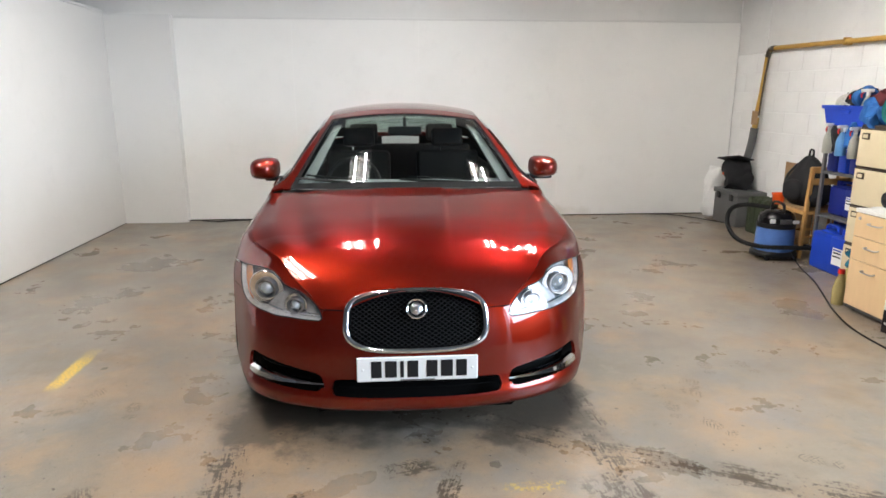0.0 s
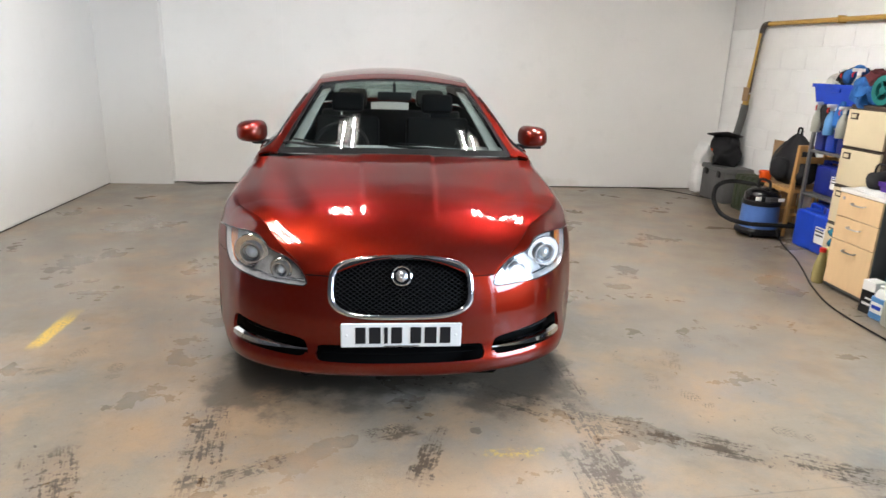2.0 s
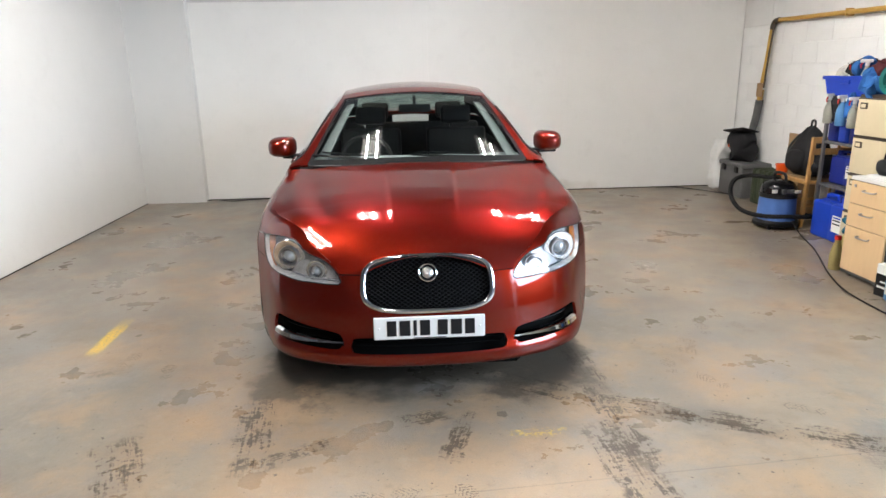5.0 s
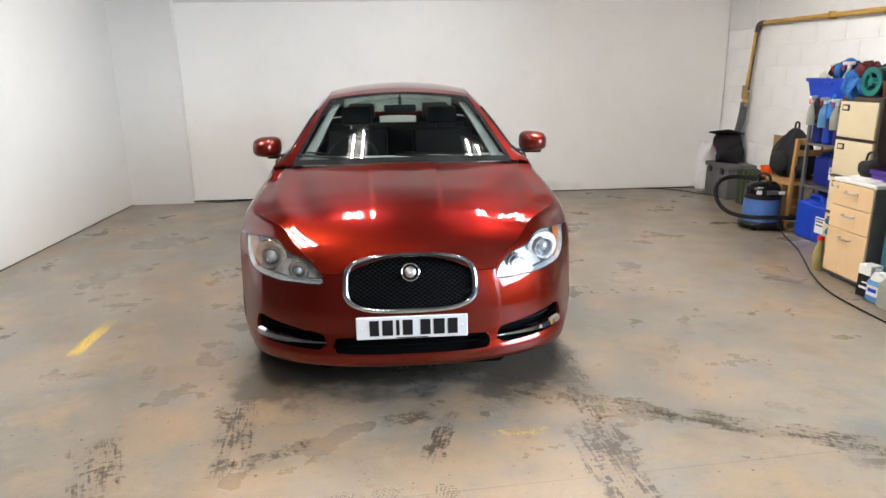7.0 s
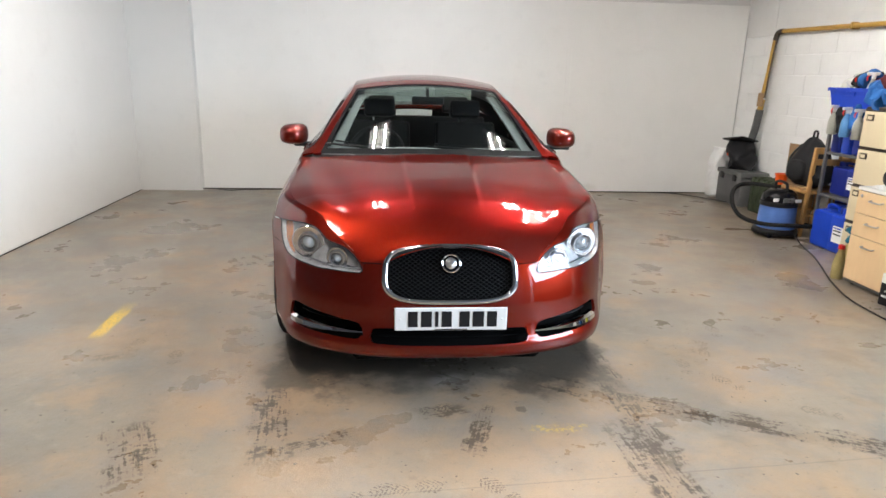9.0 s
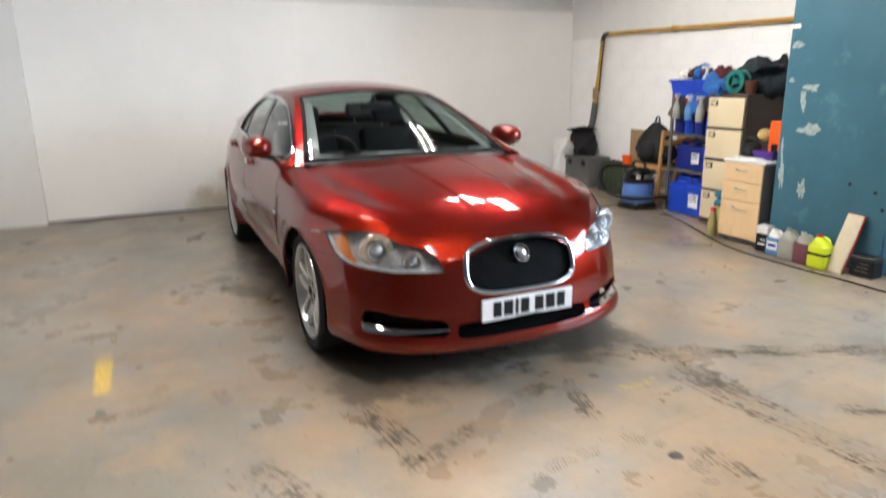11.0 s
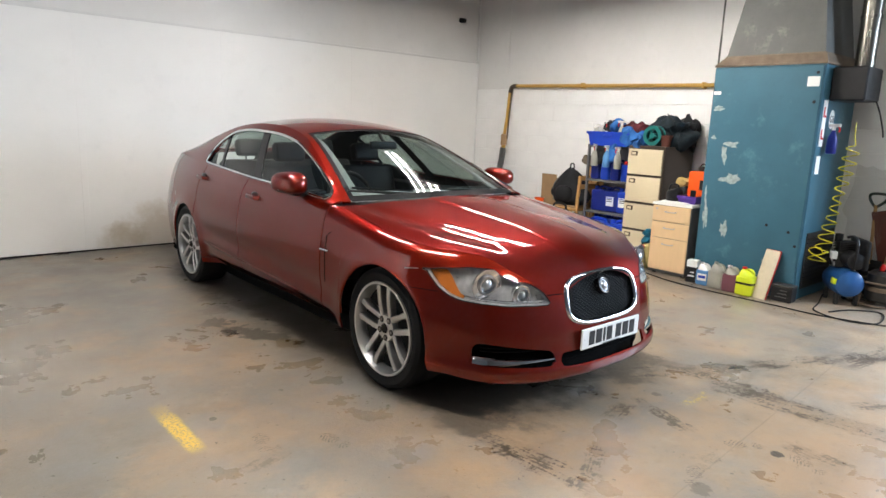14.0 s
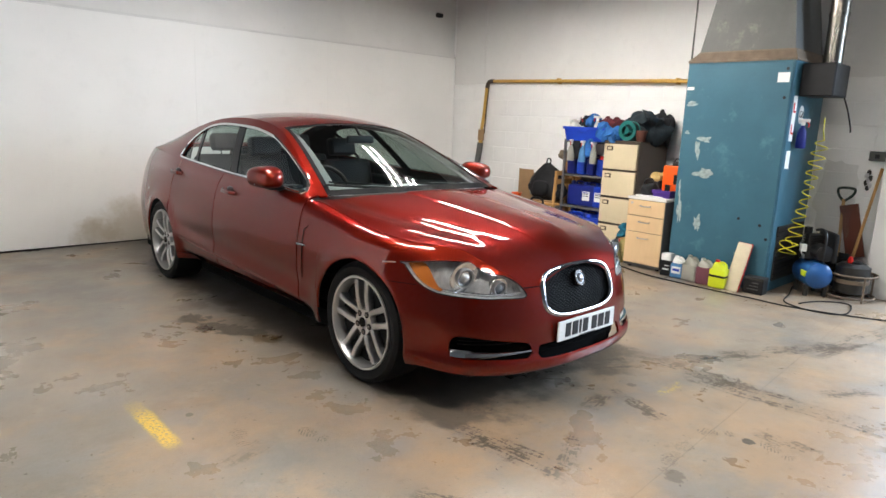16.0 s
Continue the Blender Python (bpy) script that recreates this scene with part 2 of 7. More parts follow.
def smooth_curve(xs, ys):
    """A monotone cubic through (xs, ys) as a function."""
    xs, ys = np.array(xs, float), np.array(ys, float)
    h, d = np.diff(xs), np.diff(ys) / np.diff(xs)
    m = np.zeros(len(xs))
    m[0], m[-1] = d[0], d[-1]
    for i in range(1, len(xs) - 1):
        if d[i - 1] * d[i] > 0:
            w1, w2 = 2 * h[i] + h[i - 1], h[i] + 2 * h[i - 1]
            m[i] = (w1 + w2) / (w1 / d[i - 1] + w2 / d[i])

    def f(x):
        x = min(max(float(x), xs[0]), xs[-1])
        i = min(int(np.searchsorted(xs, x, side="right")) - 1, len(h) - 1)
        t = (x - xs[i]) / h[i]
        return float(ys[i] * (1 + 2 * t) * (1 - t) ** 2 + h[i] * m[i] * t * (1 - t) ** 2 + ys[i + 1] * t * t * (3 - 2 * t) + h[i] * m[i + 1] * t * t * (t - 1))
    return f


def step(a, b, x):
    t = min(max((x - a) / (b - a), 0), 1)
    return t * t * (3 - 2 * t)

# ---- the garage ----
BACK, LEFT, RIGHT, FRONT, ROOF = 5.66, -3.38, 4.33, -5.2, 4.1


def floor_material():
    """Worn grey-painted concrete: bare buff patches, tyre tracks, stains and a broken yellow line."""
    m = bpy.data.materials.new("worn_painted_concrete")
    m.use_nodes = True
    n, l = m.node_tree.nodes, m.node_tree.links
    b = n["Principled BSDF"]
    b.inputs["Specular IOR Level"].default_value = 0.55
    tc = n.new("ShaderNodeTexCoord")

    def tex(sc, detail=6, r=0.6, stretch=(1, 1, 1), off=(0, 0, 0), turn=0.0):
        mp = n.new("ShaderNodeMapping")
        mp.inputs["Scale"].default_value, mp.inputs["Location"].default_value = stretch, off
        mp.inputs["Rotation"].default_value = (0, 0, radians(turn))
        l.new(tc.outputs["Object"], mp.inputs[0])
        t = n.new("ShaderNodeTexNoise")
        t.inputs["Scale"].default_value, t.inputs["Detail"].default_value, t.inputs["Roughness"].default_value = sc, detail, r
        l.new(mp.outputs[0], t.inputs["Vector"])
        return t.outputs[0]

    def rng(src, lo, hi, a=0.0, z=1.0):
        r = n.new("ShaderNodeMapRange")
        r.interpolation_type = "SMOOTHSTEP"
        for k, v in zip((1, 2, 3, 4), (lo, hi, a, z)):
            r.inputs[k].default_value = v
        l.new(src, r.inputs[0])
        return r.outputs[0]

    def mix(fac, a, c):
        x = n.new("ShaderNodeMix")
        x.data_type = "RGBA"
        for sock, val in ((x.inputs[0], fac), (x.inputs[6], a), (x.inputs[7], c)):
            if isinstance(val, tuple):
                sock.default_value = (*val, 1)
            elif isinstance(val, float):
                sock.default_value = val
            else:
                l.new(val, sock)
        return x.outputs[2]

    def op(kind, a, c):
        x = n.new("ShaderNodeMath")
        x.operation = kind
        for sock, val in zip(x.inputs, (a, c)):
            if isinstance(val, (int, float)):
                sock.default_value = val
            else:
                l.new(val, sock)
        return x.outputs[0]

    sep = n.new("ShaderNodeSeparateXYZ")
    l.new(tc.outputs["Object"], sep.inputs[0])
    X, Y = sep.outputs[0], sep.outputs[1]

    def band(x0, y0, angle, half, length=99.0, soft=0.02):
        """1 inside a straight strip through (x0, y0) that runs at angle, with a soft uneven edge."""
        c, s = math.cos(radians(angle)), math.sin(radians(angle))
        dx, dy = op("SUBTRACT", X, x0), op("SUBTRACT", Y, y0)
        across = op("ABSOLUTE", op("SUBTRACT", op("MULTIPLY", dy, c), op("MULTIPLY", dx, s)), 0)
        along = op("ABSOLUTE", op("ADD", op("MULTIPLY", dx, c), op("MULTIPLY", dy, s)), 0)
        wob = op("MULTIPLY", op("SUBTRACT", tex(9, 3), 0.5), soft * 3)
        return op("MULTIPLY", rng(op("ADD", across, wob), half - soft, half + soft, 1, 0), rng(op("ADD", along, wob), length - soft * 4, length + soft * 4, 1, 0))

    def local(x0, y0, angle):
        c, s = math.cos(radians(angle)), math.sin(radians(angle))
        dx, dy = op("SUBTRACT", X, x0), op("SUBTRACT", Y, y0)
        return op("ADD", op("MULTIPLY", dx, c), op("MULTIPLY", dy, s)), op("SUBTRACT", op("MULTIPLY", dy, c), op("MULTIPLY", dx, s))

    def noise_on(u, v, su, sv, detail=5, r=0.65):
        cv = n.new("ShaderNodeCombineXYZ")
        l.new(op("MULTIPLY", u, su), cv.inputs[0])
        l.new(op("MULTIPLY", v, sv), cv.inputs[1])
        t = n.new("ShaderNodeTexNoise")
        t.inputs["Scale"].default_value, t.inputs["Detail"].default_value, t.inputs["Roughness"].default_value = 1.0, detail, r
        l.new(cv.outputs[0], t.inputs["Vector"])
        return t.outputs[0]

    grey, cool, buff, pale = (0.28, 0.262, 0.230), (0.245, 0.246, 0.238), (0.46, 0.345, 0.238), (0.48, 0.44, 0.38)
    col = mix(rng(tex(0.7, 5), 0.35, 0.65), grey, cool)
    # bare concrete shows through the paint, most of all toward the vehicle door
    bare = op("ADD", tex(0.9, 6, 0.58, off=(3.1, 1.7, 0)), rng(Y, -2.5, 3.0, 0.15, -0.10))
    col = mix(rng(bare, 0.43, 0.62, 0, 0.9), col, buff)
    col = mix(rng(op("ADD", tex(1.6, 8, 0.7, off=(9.4, 2.2, 0)), rng(X, 0.3, 2.5, 0, 0.10)), 0.44, 0.74, 0, 0.8), col, (0.375, 0.335, 0.28))
    col = mix(rng(tex(2.6, 9, 0.72, off=(7, 2, 0)), 0.45, 0.74, 0, 0.7), col, (0.295, 0.288, 0.268))
    col = mix(rng(tex(5.0, 9, 0.75, off=(1, 9, 0)), 0.54, 0.70, 0, 0.42), col, pale)
    col = mix(rng(tex(1.9, 7, 0.65, off=(11, 4, 0)), 0.49, 0.68, 0, 0.5), col, (0.53, 0.37, 0.225))
    col = mix(rng(tex(1.6, 7, 0.64, off=(5, 5, 0)), 0.48, 0.66, 0, 0.6), col, (0.265, 0.283, 0.298))
    # brown grime, most along the foot of the right wall
    col = mix(op("MULTIPLY", rng(op("ADD", tex(3.0, 7, 0.64, off=(2, 6, 0)), rng(X, 1.6, 3.4, 0, 0.12)), 0.50, 0.76), 0.35), col, (0.155, 0.118, 0.080))
    col = mix(rng(tex(13, 6, 0.65), 0.56, 0.76, 0, 0.3), col, (0.150, 0.120, 0.085))
    col = mix(rng(tex(9, 6, 0.65, off=(4, 4, 0)), 0.60, 0.78, 0, 0.35), col, (0.090, 0.070, 0.050))
    col = mix(rng(tex(42, 3, 0.6), 0.68, 0.72, 0, 0.6), col, (0.060, 0.045, 0.035))
    streak = tex(30, 5, 0.7, stretch=(1, 0.25, 1), turn=12)
    # muddy tyre tracks: broken lines and lug prints along each run
    mud = (0.058, 0.038, 0.022)
    for x0, y0, ang, half, length, amount, seed in ((1.55, -0.36, -25, 0.075, 0.85, 0.95, 1), (2.5, -0.72, -10, 0.09, 0.7, 0.85, 2), (0.83, 0.02, 91, 0.085, 0.62, 0.95, 3), (0.80, -0.80, 95, 0.10, 0.55, 0.95, 4),
                                                   (0.42, 0.23, -34, 0.085, 0.34, 0.95, 5), (-0.80, -0.16, 97, 0.085, 0.30, 0.95, 6), (-1.32, -0.36, 112, 0.10, 0.20, 0.95, 7),
                                                   (0.12, -0.24, 72, 0.045, 0.20, 0.95, 8), (-0.56, -0.33, 30, 0.05, 0.12, 0.8, 9), (-0.04, -0.10, 15, 0.05, 0.11, 0.8, 10), (1.25, -0.95, -30, 0.05, 0.16, 0.8, 11),
                                                   (-1.75, 0.55, 20, 0.05, 0.12, 0.5, 12), (1.5, 0.55, 65, 0.05, 0.12, 0.5, 13), (0.3, -0.95, 80, 0.06, 0.12, 0.7, 14)):
        u, v = local(x0 + 0.0, y0, ang)
        lines = noise_on(op("ADD", u, seed * 3.1), op("ADD", v, seed * 1.7), 5.5, 62.0)
        lugs = noise_on(op("ADD", u, seed * 2.3), op("ADD", v, seed * 4.1), 48.0, 26.0)
        patchy = noise_on(op("ADD", u, seed * 5.3), op("ADD", v, seed * 0.7), 5.0, 7.0)
        amt = rng(op("ADD", op("ADD", op("MULTIPLY", lines, 0.42), op("MULTIPLY", lugs, 0.40)), op("MULTIPLY", patchy, 0.5)), 0.655, 0.715)
        wob = op("MULTIPLY", op("SUBTRACT", tex(7, 5, 0.7), 0.5), 0.16)
        ins = op("MULTIPLY", rng(op("ADD", op("ABSOLUTE", v, 0), wob), half * 0.75, half * 1.15, 1, 0), rng(op("ADD", op("ABSOLUTE", u, 0), wob), length * 0.75, length * 1.2, 1, 0))
        col = mix(op("MULTIPLY", op("MULTIPLY", ins, amt), amount), col, mud)
        col = mix(op("MULTIPLY", ins, 0.14 * amount), col, (0.130, 0.098, 0.066))
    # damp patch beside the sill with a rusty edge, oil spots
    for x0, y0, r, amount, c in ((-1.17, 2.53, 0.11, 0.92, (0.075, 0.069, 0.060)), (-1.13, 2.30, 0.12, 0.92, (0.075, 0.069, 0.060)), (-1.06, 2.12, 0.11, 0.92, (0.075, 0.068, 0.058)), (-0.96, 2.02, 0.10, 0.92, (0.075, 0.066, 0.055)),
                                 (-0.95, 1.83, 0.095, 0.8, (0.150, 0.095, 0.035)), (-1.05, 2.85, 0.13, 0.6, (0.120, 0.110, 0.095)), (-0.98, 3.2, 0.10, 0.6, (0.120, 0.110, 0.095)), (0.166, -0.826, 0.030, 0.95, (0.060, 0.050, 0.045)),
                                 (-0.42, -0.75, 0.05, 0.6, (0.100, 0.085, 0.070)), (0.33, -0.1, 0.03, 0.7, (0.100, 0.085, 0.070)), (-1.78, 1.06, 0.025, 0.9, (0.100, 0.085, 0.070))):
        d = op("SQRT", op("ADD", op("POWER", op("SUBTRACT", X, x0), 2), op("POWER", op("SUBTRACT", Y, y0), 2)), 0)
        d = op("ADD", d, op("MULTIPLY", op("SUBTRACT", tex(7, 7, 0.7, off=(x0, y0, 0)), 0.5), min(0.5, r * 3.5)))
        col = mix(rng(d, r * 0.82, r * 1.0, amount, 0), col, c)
    # shade under the car painted into the floor, along with its wet drip marks
    car_shade = op("ADD", op("MULTIPLY", op("SUBTRACT", tex(3.5, 7, 0.65, off=(8, 3, 0)), 0.5), 0.5), op("MAXIMUM", op("DIVIDE", op("ABSOLUTE", X, 0), 0.96), op("DIVIDE", op("ABSOLUTE", op("SUBTRACT", Y, 2.35), 0), 2.42)))
    col = mix(rng(car_shade, 0.86, 0.96, 0.8, 0), col, (0.085, 0.075, 0.064))
    # muddy shoe prints
    for x0, y0, ang, amount in ((1.71, 0.81, 80, 0.9), (1.95, 0.81, 100, 0.7), (1.44, 0.14, 120, 0.8), (1.30, 0.33, 80, 0.6), (1.73, -0.18, 150, 0.6), (2.89, 2.21, 60, 0.8), (2.39, 1.13, 60, 0.6), (2.62, 1.05, 75, 0.6),
                                (-1.42, 0.53, 100, 0.9), (-1.69, 0.71, 75, 0.7), (-0.33, -0.68, 20, 0.7), (-0.16, -0.66, 10, 0.5), (0.12, -0.68, 130, 0.7), (0.18, -0.95, 70, 0.7), (-0.06, -0.08, 15, 0.9), (2.2, 1.75, 50, 0.5)):
        u, v = local(x0, y0, ang)
        sole = op("ADD", op("POWER", op("DIVIDE", op("SUBTRACT", u, 0.03), 0.062), 2), op("POWER", op("DIVIDE", v, 0.042), 2))
        heel = op("ADD", op("POWER", op("DIVIDE", op("ADD", u, 0.072), 0.028), 2), op("POWER", op("DIVIDE", v, 0.036), 2))
        ins = rng(op("MINIMUM", sole, heel), 0.7, 1.1, 1, 0)
        bars = op("SINE", op("ADD", op("MULTIPLY", u, 330.0), op("MULTIPLY", op("ABSOLUTE", v, 0), 260.0)), 0)
        lug = rng(op("ADD", bars, op("MULTIPLY", op("SUBTRACT", tex(80, 4, 0.7, off=(x0 * 3, y0, 0)), 0.5), 11.0)), 0.3, 0.9)
        col = mix(op("MULTIPLY", op("MULTIPLY", ins, lug), amount), col, (0.065, 0.048, 0.032))
    # scattered drips and crumbs of mud
    col = mix(rng(tex(24, 2, 0.5, off=(3, 3, 0)), 0.715, 0.74, 0, 0.8), col, (0.075, 0.058, 0.042))
    col = mix(rng(tex(75, 2, 0.5, off=(6, 1, 0)), 0.72, 0.75, 0, 0.6), col, (0.085, 0.065, 0.050))
    col = mix(rng(tex(120, 4, 0.7), 0.35, 0.65, 0, 0.14), col, (0.15, 0.125, 0.10))
    # joints between the slabs
    for x0, y0, ang in ((0.2, -0.66, 4.0),):
        col = mix(op("MULTIPLY", band(x0, y0, ang, 0.003, 99.0, 0.003), 0.28), col, (0.100, 0.085, 0.070))
    # yellow bay line, mostly worn away
    worn = rng(tex(70, 6, 0.75), 0.40, 0.52)
    yellow = op("MULTIPLY", band(-1.952, 1.09, 91, 0.040, 0.28, 0.014), worn)
    yellow2 = op("MULTIPLY", op("MULTIPLY", band(0.47, -0.27, 0, 0.03, 0.13, 0.012), rng(tex(30, 5, 0.7), 0.5, 0.6)), 0.7)
    col = mix(op("MULTIPLY", yellow, rng(Y, 1.12, 1.32, 0.95, 0.2)), col, (0.92, 0.68, 0.08))
    col = mix(yellow2, col, (0.66, 0.5, 0.09))
    film = n.new("ShaderNodeMix")
    film.data_type, film.blend_type = "RGBA", "MULTIPLY"
    film.inputs[0].default_value = 1.0
    l.new(col, film.inputs[6])
    film.inputs[7].default_value = (0.81, 0.735, 0.65, 1)  # brown dust over everything
    l.new(film.outputs[2], b.inputs["Base Color"])
    l.new(rng(tex(1.7, 6, 0.65, off=(2, 8, 0)), 0.3, 0.7, 0.24, 0.46), b.inputs["Roughness"])
    bp = n.new("ShaderNodeBump")
    bp.inputs["Strength"].default_value, bp.inputs["Distance"].default_value = 0.45, 0.005
    l.new(op("ADD", tex(22, 8, 0.7), op("MULTIPLY", streak, 0.4)), bp.inputs["Height"])
    l.new(bp.outputs[0], b.inputs["Normal"])
    return m


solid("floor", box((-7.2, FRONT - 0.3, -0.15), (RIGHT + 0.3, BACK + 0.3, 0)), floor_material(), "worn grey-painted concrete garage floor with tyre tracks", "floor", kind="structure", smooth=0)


# front wall stays out of view; dark so bumper and grille reflect less light
FRONTWALL = material("dark_unseen_wall", (0.14, 0.14, 0.145), 0.6, vary=0.1, scale=2)


def wall(name, lo, hi, mat, label):
    return solid(name, box(lo, hi), mat, label, "wall", kind="structure", smooth=0)


# back wall: smooth boarding up to 2.43 m, older wall set back above it
wall("wall_back", (-7.2, BACK + 0.06, 0), (RIGHT + 0.3, BACK + 0.3, ROOF), WALLBACK, "grey-white upper back wall above the boarding")
wall("wall_back_boarding", (-2.64, BACK, 0), (RIGHT - 0.02, BACK + 0.06, 2.43), BOARDING, "smooth white painted boarding along the back wall")
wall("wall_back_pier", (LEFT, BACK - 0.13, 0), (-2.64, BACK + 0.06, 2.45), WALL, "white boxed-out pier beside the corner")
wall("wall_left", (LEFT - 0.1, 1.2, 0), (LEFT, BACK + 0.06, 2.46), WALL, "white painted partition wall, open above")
wall("wall_left_far", (-7.3, FRONT - 0.3, 0), (-7.2, BACK + 0.3, ROOF), ROOFING, "dark far wall beyond the partition")
wall("wall_front", (-7.2, FRONT - 0.3, 0), (RIGHT + 0.3, FRONT, ROOF), FRONTWALL, "unseen front wall, kept dark grey to dim reflections")
solid("ceiling", box((-7.2, FRONT - 0.3, ROOF), (RIGHT + 0.3, BACK + 0.3, ROOF + 0.2)), ROOFING, "dim garage ceiling", "ceiling", kind="structure", smooth=0)
# edge strip along the top of the boarding
solid("trim", box((-2.64, BACK - 0.006, 2.42), (RIGHT - 0.02, BACK + 0.06, 2.445), 0.004), WALL, "thin white capping strip on the boarding", "trim", kind="structure")
solid("trim", box((LEFT - 0.11, 1.2, 2.46), (LEFT + 0.012, BACK - 0.13, 2.49), 0.004), WALL, "thin white capping strip on the partition", "trim", kind="structure")

# taped joints between the boards
for jx in (-1.30, 0.22, 2.0):
    solid("trim", box((jx - 0.03, BACK - 0.0022, 0.013), (jx + 0.03, BACK + 0.001, 2.419), 0.001), BOARDING, "flush taped joint in the white boarding", "trim", kind="structure", smooth=0)

# black strips paint the gap shade along the foot of back wall and partition
solid("baseboard", box((-2.64, BACK - 0.004, 0), (RIGHT - 0.02, BACK + 0.002, 0.012)), VOID, "black strip painted as shade at the foot of the boarding", "baseboard", kind="structure", smooth=0)
solid("baseboard", box((LEFT - 0.002, 1.2, 0), (LEFT + 0.004, BACK - 0.13, 0.008)), VOID, "black strip painted as shade at the foot of the partition", "baseboard", kind="structure", smooth=0)

# right wall: mortar core, painted blocks are laid on it at the end of the file
wall_right = wall("wall_right", (RIGHT, -0.6, 0), (RIGHT + 0.3, BACK + 0.3, ROOF), MORTAR, "white painted concrete block wall")
wall("wall_right_lintel", (RIGHT, -4.6, 3.05), (RIGHT + 0.3, -0.6, ROOF), WALLUP, "grey-white wall above the vehicle door")
wall("wall_right_end", (RIGHT, FRONT, 0), (RIGHT + 0.3, -4.6, ROOF), WALLUP, "grey-white wall beside the vehicle door")

# outdoors beyond the vehicle door
solid("ground", box((RIGHT + 0.3, -60, -0.25), (90, 60, -0.02)), material("yard_asphalt", (0.07, 0.07, 0.07), 0.85, vary=0.2, scale=3), "grey asphalt yard outside the door", "ground", kind="structure", smooth=0)

# daylight in the open vehicle door
day = bpy.data.lights.new("daylight", "AREA")
day.shape, day.size, day.size_y, day.energy, day.color = "RECTANGLE", 3.6, 1.7, 560.0, (0.66, 0.81, 1.0)
day_ob = new("daylight", day)
day_ob.matrix_basis = look((RIGHT + 0.28, -2.7, 2.15), (0.0, -2.7, 0.9))

# ---- fluorescent lights ----
TUBE = glowing("lit_tube", (1.0, 0.955, 0.90), TUBE_POWER)
BATTEN = material("white_enamel", (0.8, 0.8, 0.78), 0.4, vary=0.03)

TROUGH = material("dull_grey_enamel", (0.34, 0.34, 0.33), 0.6, vary=0.08)


def strip_light(x, y, length, z=3.25):
    t = thing("strip_light", "lit twin-tube fluorescent ceiling light", "light", "ceiling lights", (x, y, z))
    part("batten", box((-0.05, -length / 2, 0.03), (0.05, length / 2, 0.10), 0.01), BATTEN, t)
    # trough that shades the upper walls
    for sg in (-1, 1):
        part("trough_side", box((sg * 0.172 - 0.003, -length / 2 - 0.02, -0.030), (sg * 0.172 + 0.003, length / 2 + 0.02, 0.075), 0.001), TROUGH, t, "grey steel trough side", smooth=0)
        part("trough_end", box((-0.168, sg * (length / 2 + 0.02) - 0.003, -0.030), (0.168, sg * (length / 2 + 0.02) + 0.003, 0.075), 0.001), TROUGH, t, smooth=0)
        part("trough_back", box((sg * 0.112 - 0.057, -length / 2 - 0.016, 0.066), (sg * 0.112 + 0.057, length / 2 + 0.016, 0.072)), TROUGH, t, smooth=0)
    for sx in (-0.085, 0.085):
        part("tube", tube([(sx, -length / 2 + 0.04, 0), (sx, length / 2 - 0.04, 0)], 0.019, 10), TUBE, t, "lit fluorescent tube")
        for ey in (-1, 1):
            part("lamp_holder", box((sx - 0.02, ey * (length / 2 - 0.03) - 0.012, -0.025), (sx + 0.02, ey * (length / 2 - 0.03) + 0.012, 0.06), 0.004), BATTEN, t)
    for ey in (-0.6, 0.6):
        part("hanger", tube([(0, ey, 0.10), (0, ey, ROOF - z)], 0.006, 6), BATTEN, t)
    return t


for lx, ly in ((-0.75, 2.6), (1.3, 2.6), (-1.7, 0.8), (1.7, 1.8), (-0.5, -1.6)):
    strip_light(lx, ly, 1.2)

# ---- the car ----
def line_of(points, n=40):
    pts = np.array([tuple(p) for p in curve_pts([(*p, 0) if len(p) == 2 else p for p in points], n)])
    d = np.r_[0, np.cumsum(np.linalg.norm(np.diff(pts, axis=0), axis=1))]
    return d, pts


# plan outline of half the car at bumper height, nose at y = 0
PLAN_D, PLAN = line_of([(0, 0), (0.2, 0.008), (0.41, 0.045), (0.605, 0.12), (0.748, 0.235), (0.845, 0.41), (0.90, 0.65), (0.922, 0.95), (0.928, 1.3), (0.93, 2.0),
                        (0.935, 2.8), (0.932, 3.6), (0.898, 4.1), (0.838, 4.5), (0.755, 4.76), (0.62, 4.9), (0.3, 4.955), (0, 4.96)])
PLAN_T = np.gradient(PLAN, PLAN_D + np.arange(len(PLAN_D)) * 1e-9, axis=0)
AXLES, ARCH_Z, ARCH_R = (0.90, 3.81), 0.345, 0.368
inset_front = smooth_curve([0.15, 0.2, 0.225, 0.26, 0.31, 0.36, 0.46, 0.55, 0.64, 0.72, 0.80, 0.9], [0.08, 0.028, 0.0, -0.002, 0.018, 0.029, 0.042, 0.06, 0.09, 0.135, 0.21, 0.3])
inset_side = smooth_curve([0.15, 0.22, 0.27, 0.35, 0.5, 0.66, 0.76, 0.86, 0.94, 1.0, 1.1], [0.07, 0.045, 0.022, 0.012, 0.0, 0.0, 0.012, 0.03, 0.058, 0.095, 0.15])
inset_rear = smooth_curve([0.15, 0.3, 0.6, 0.8, 1.0, 1.12], [0.12, 0.02, 0.0, 0.03, 0.09, 0.16])


def plan_x(p):
    return float(np.interp(p, PLAN_D, PLAN[:, 0]))


def plan_y(p):
    return float(np.interp(p, PLAN_D, PLAN[:, 1]))


def at_y(y):
    return float(np.interp(y, PLAN[:, 1], PLAN_D))


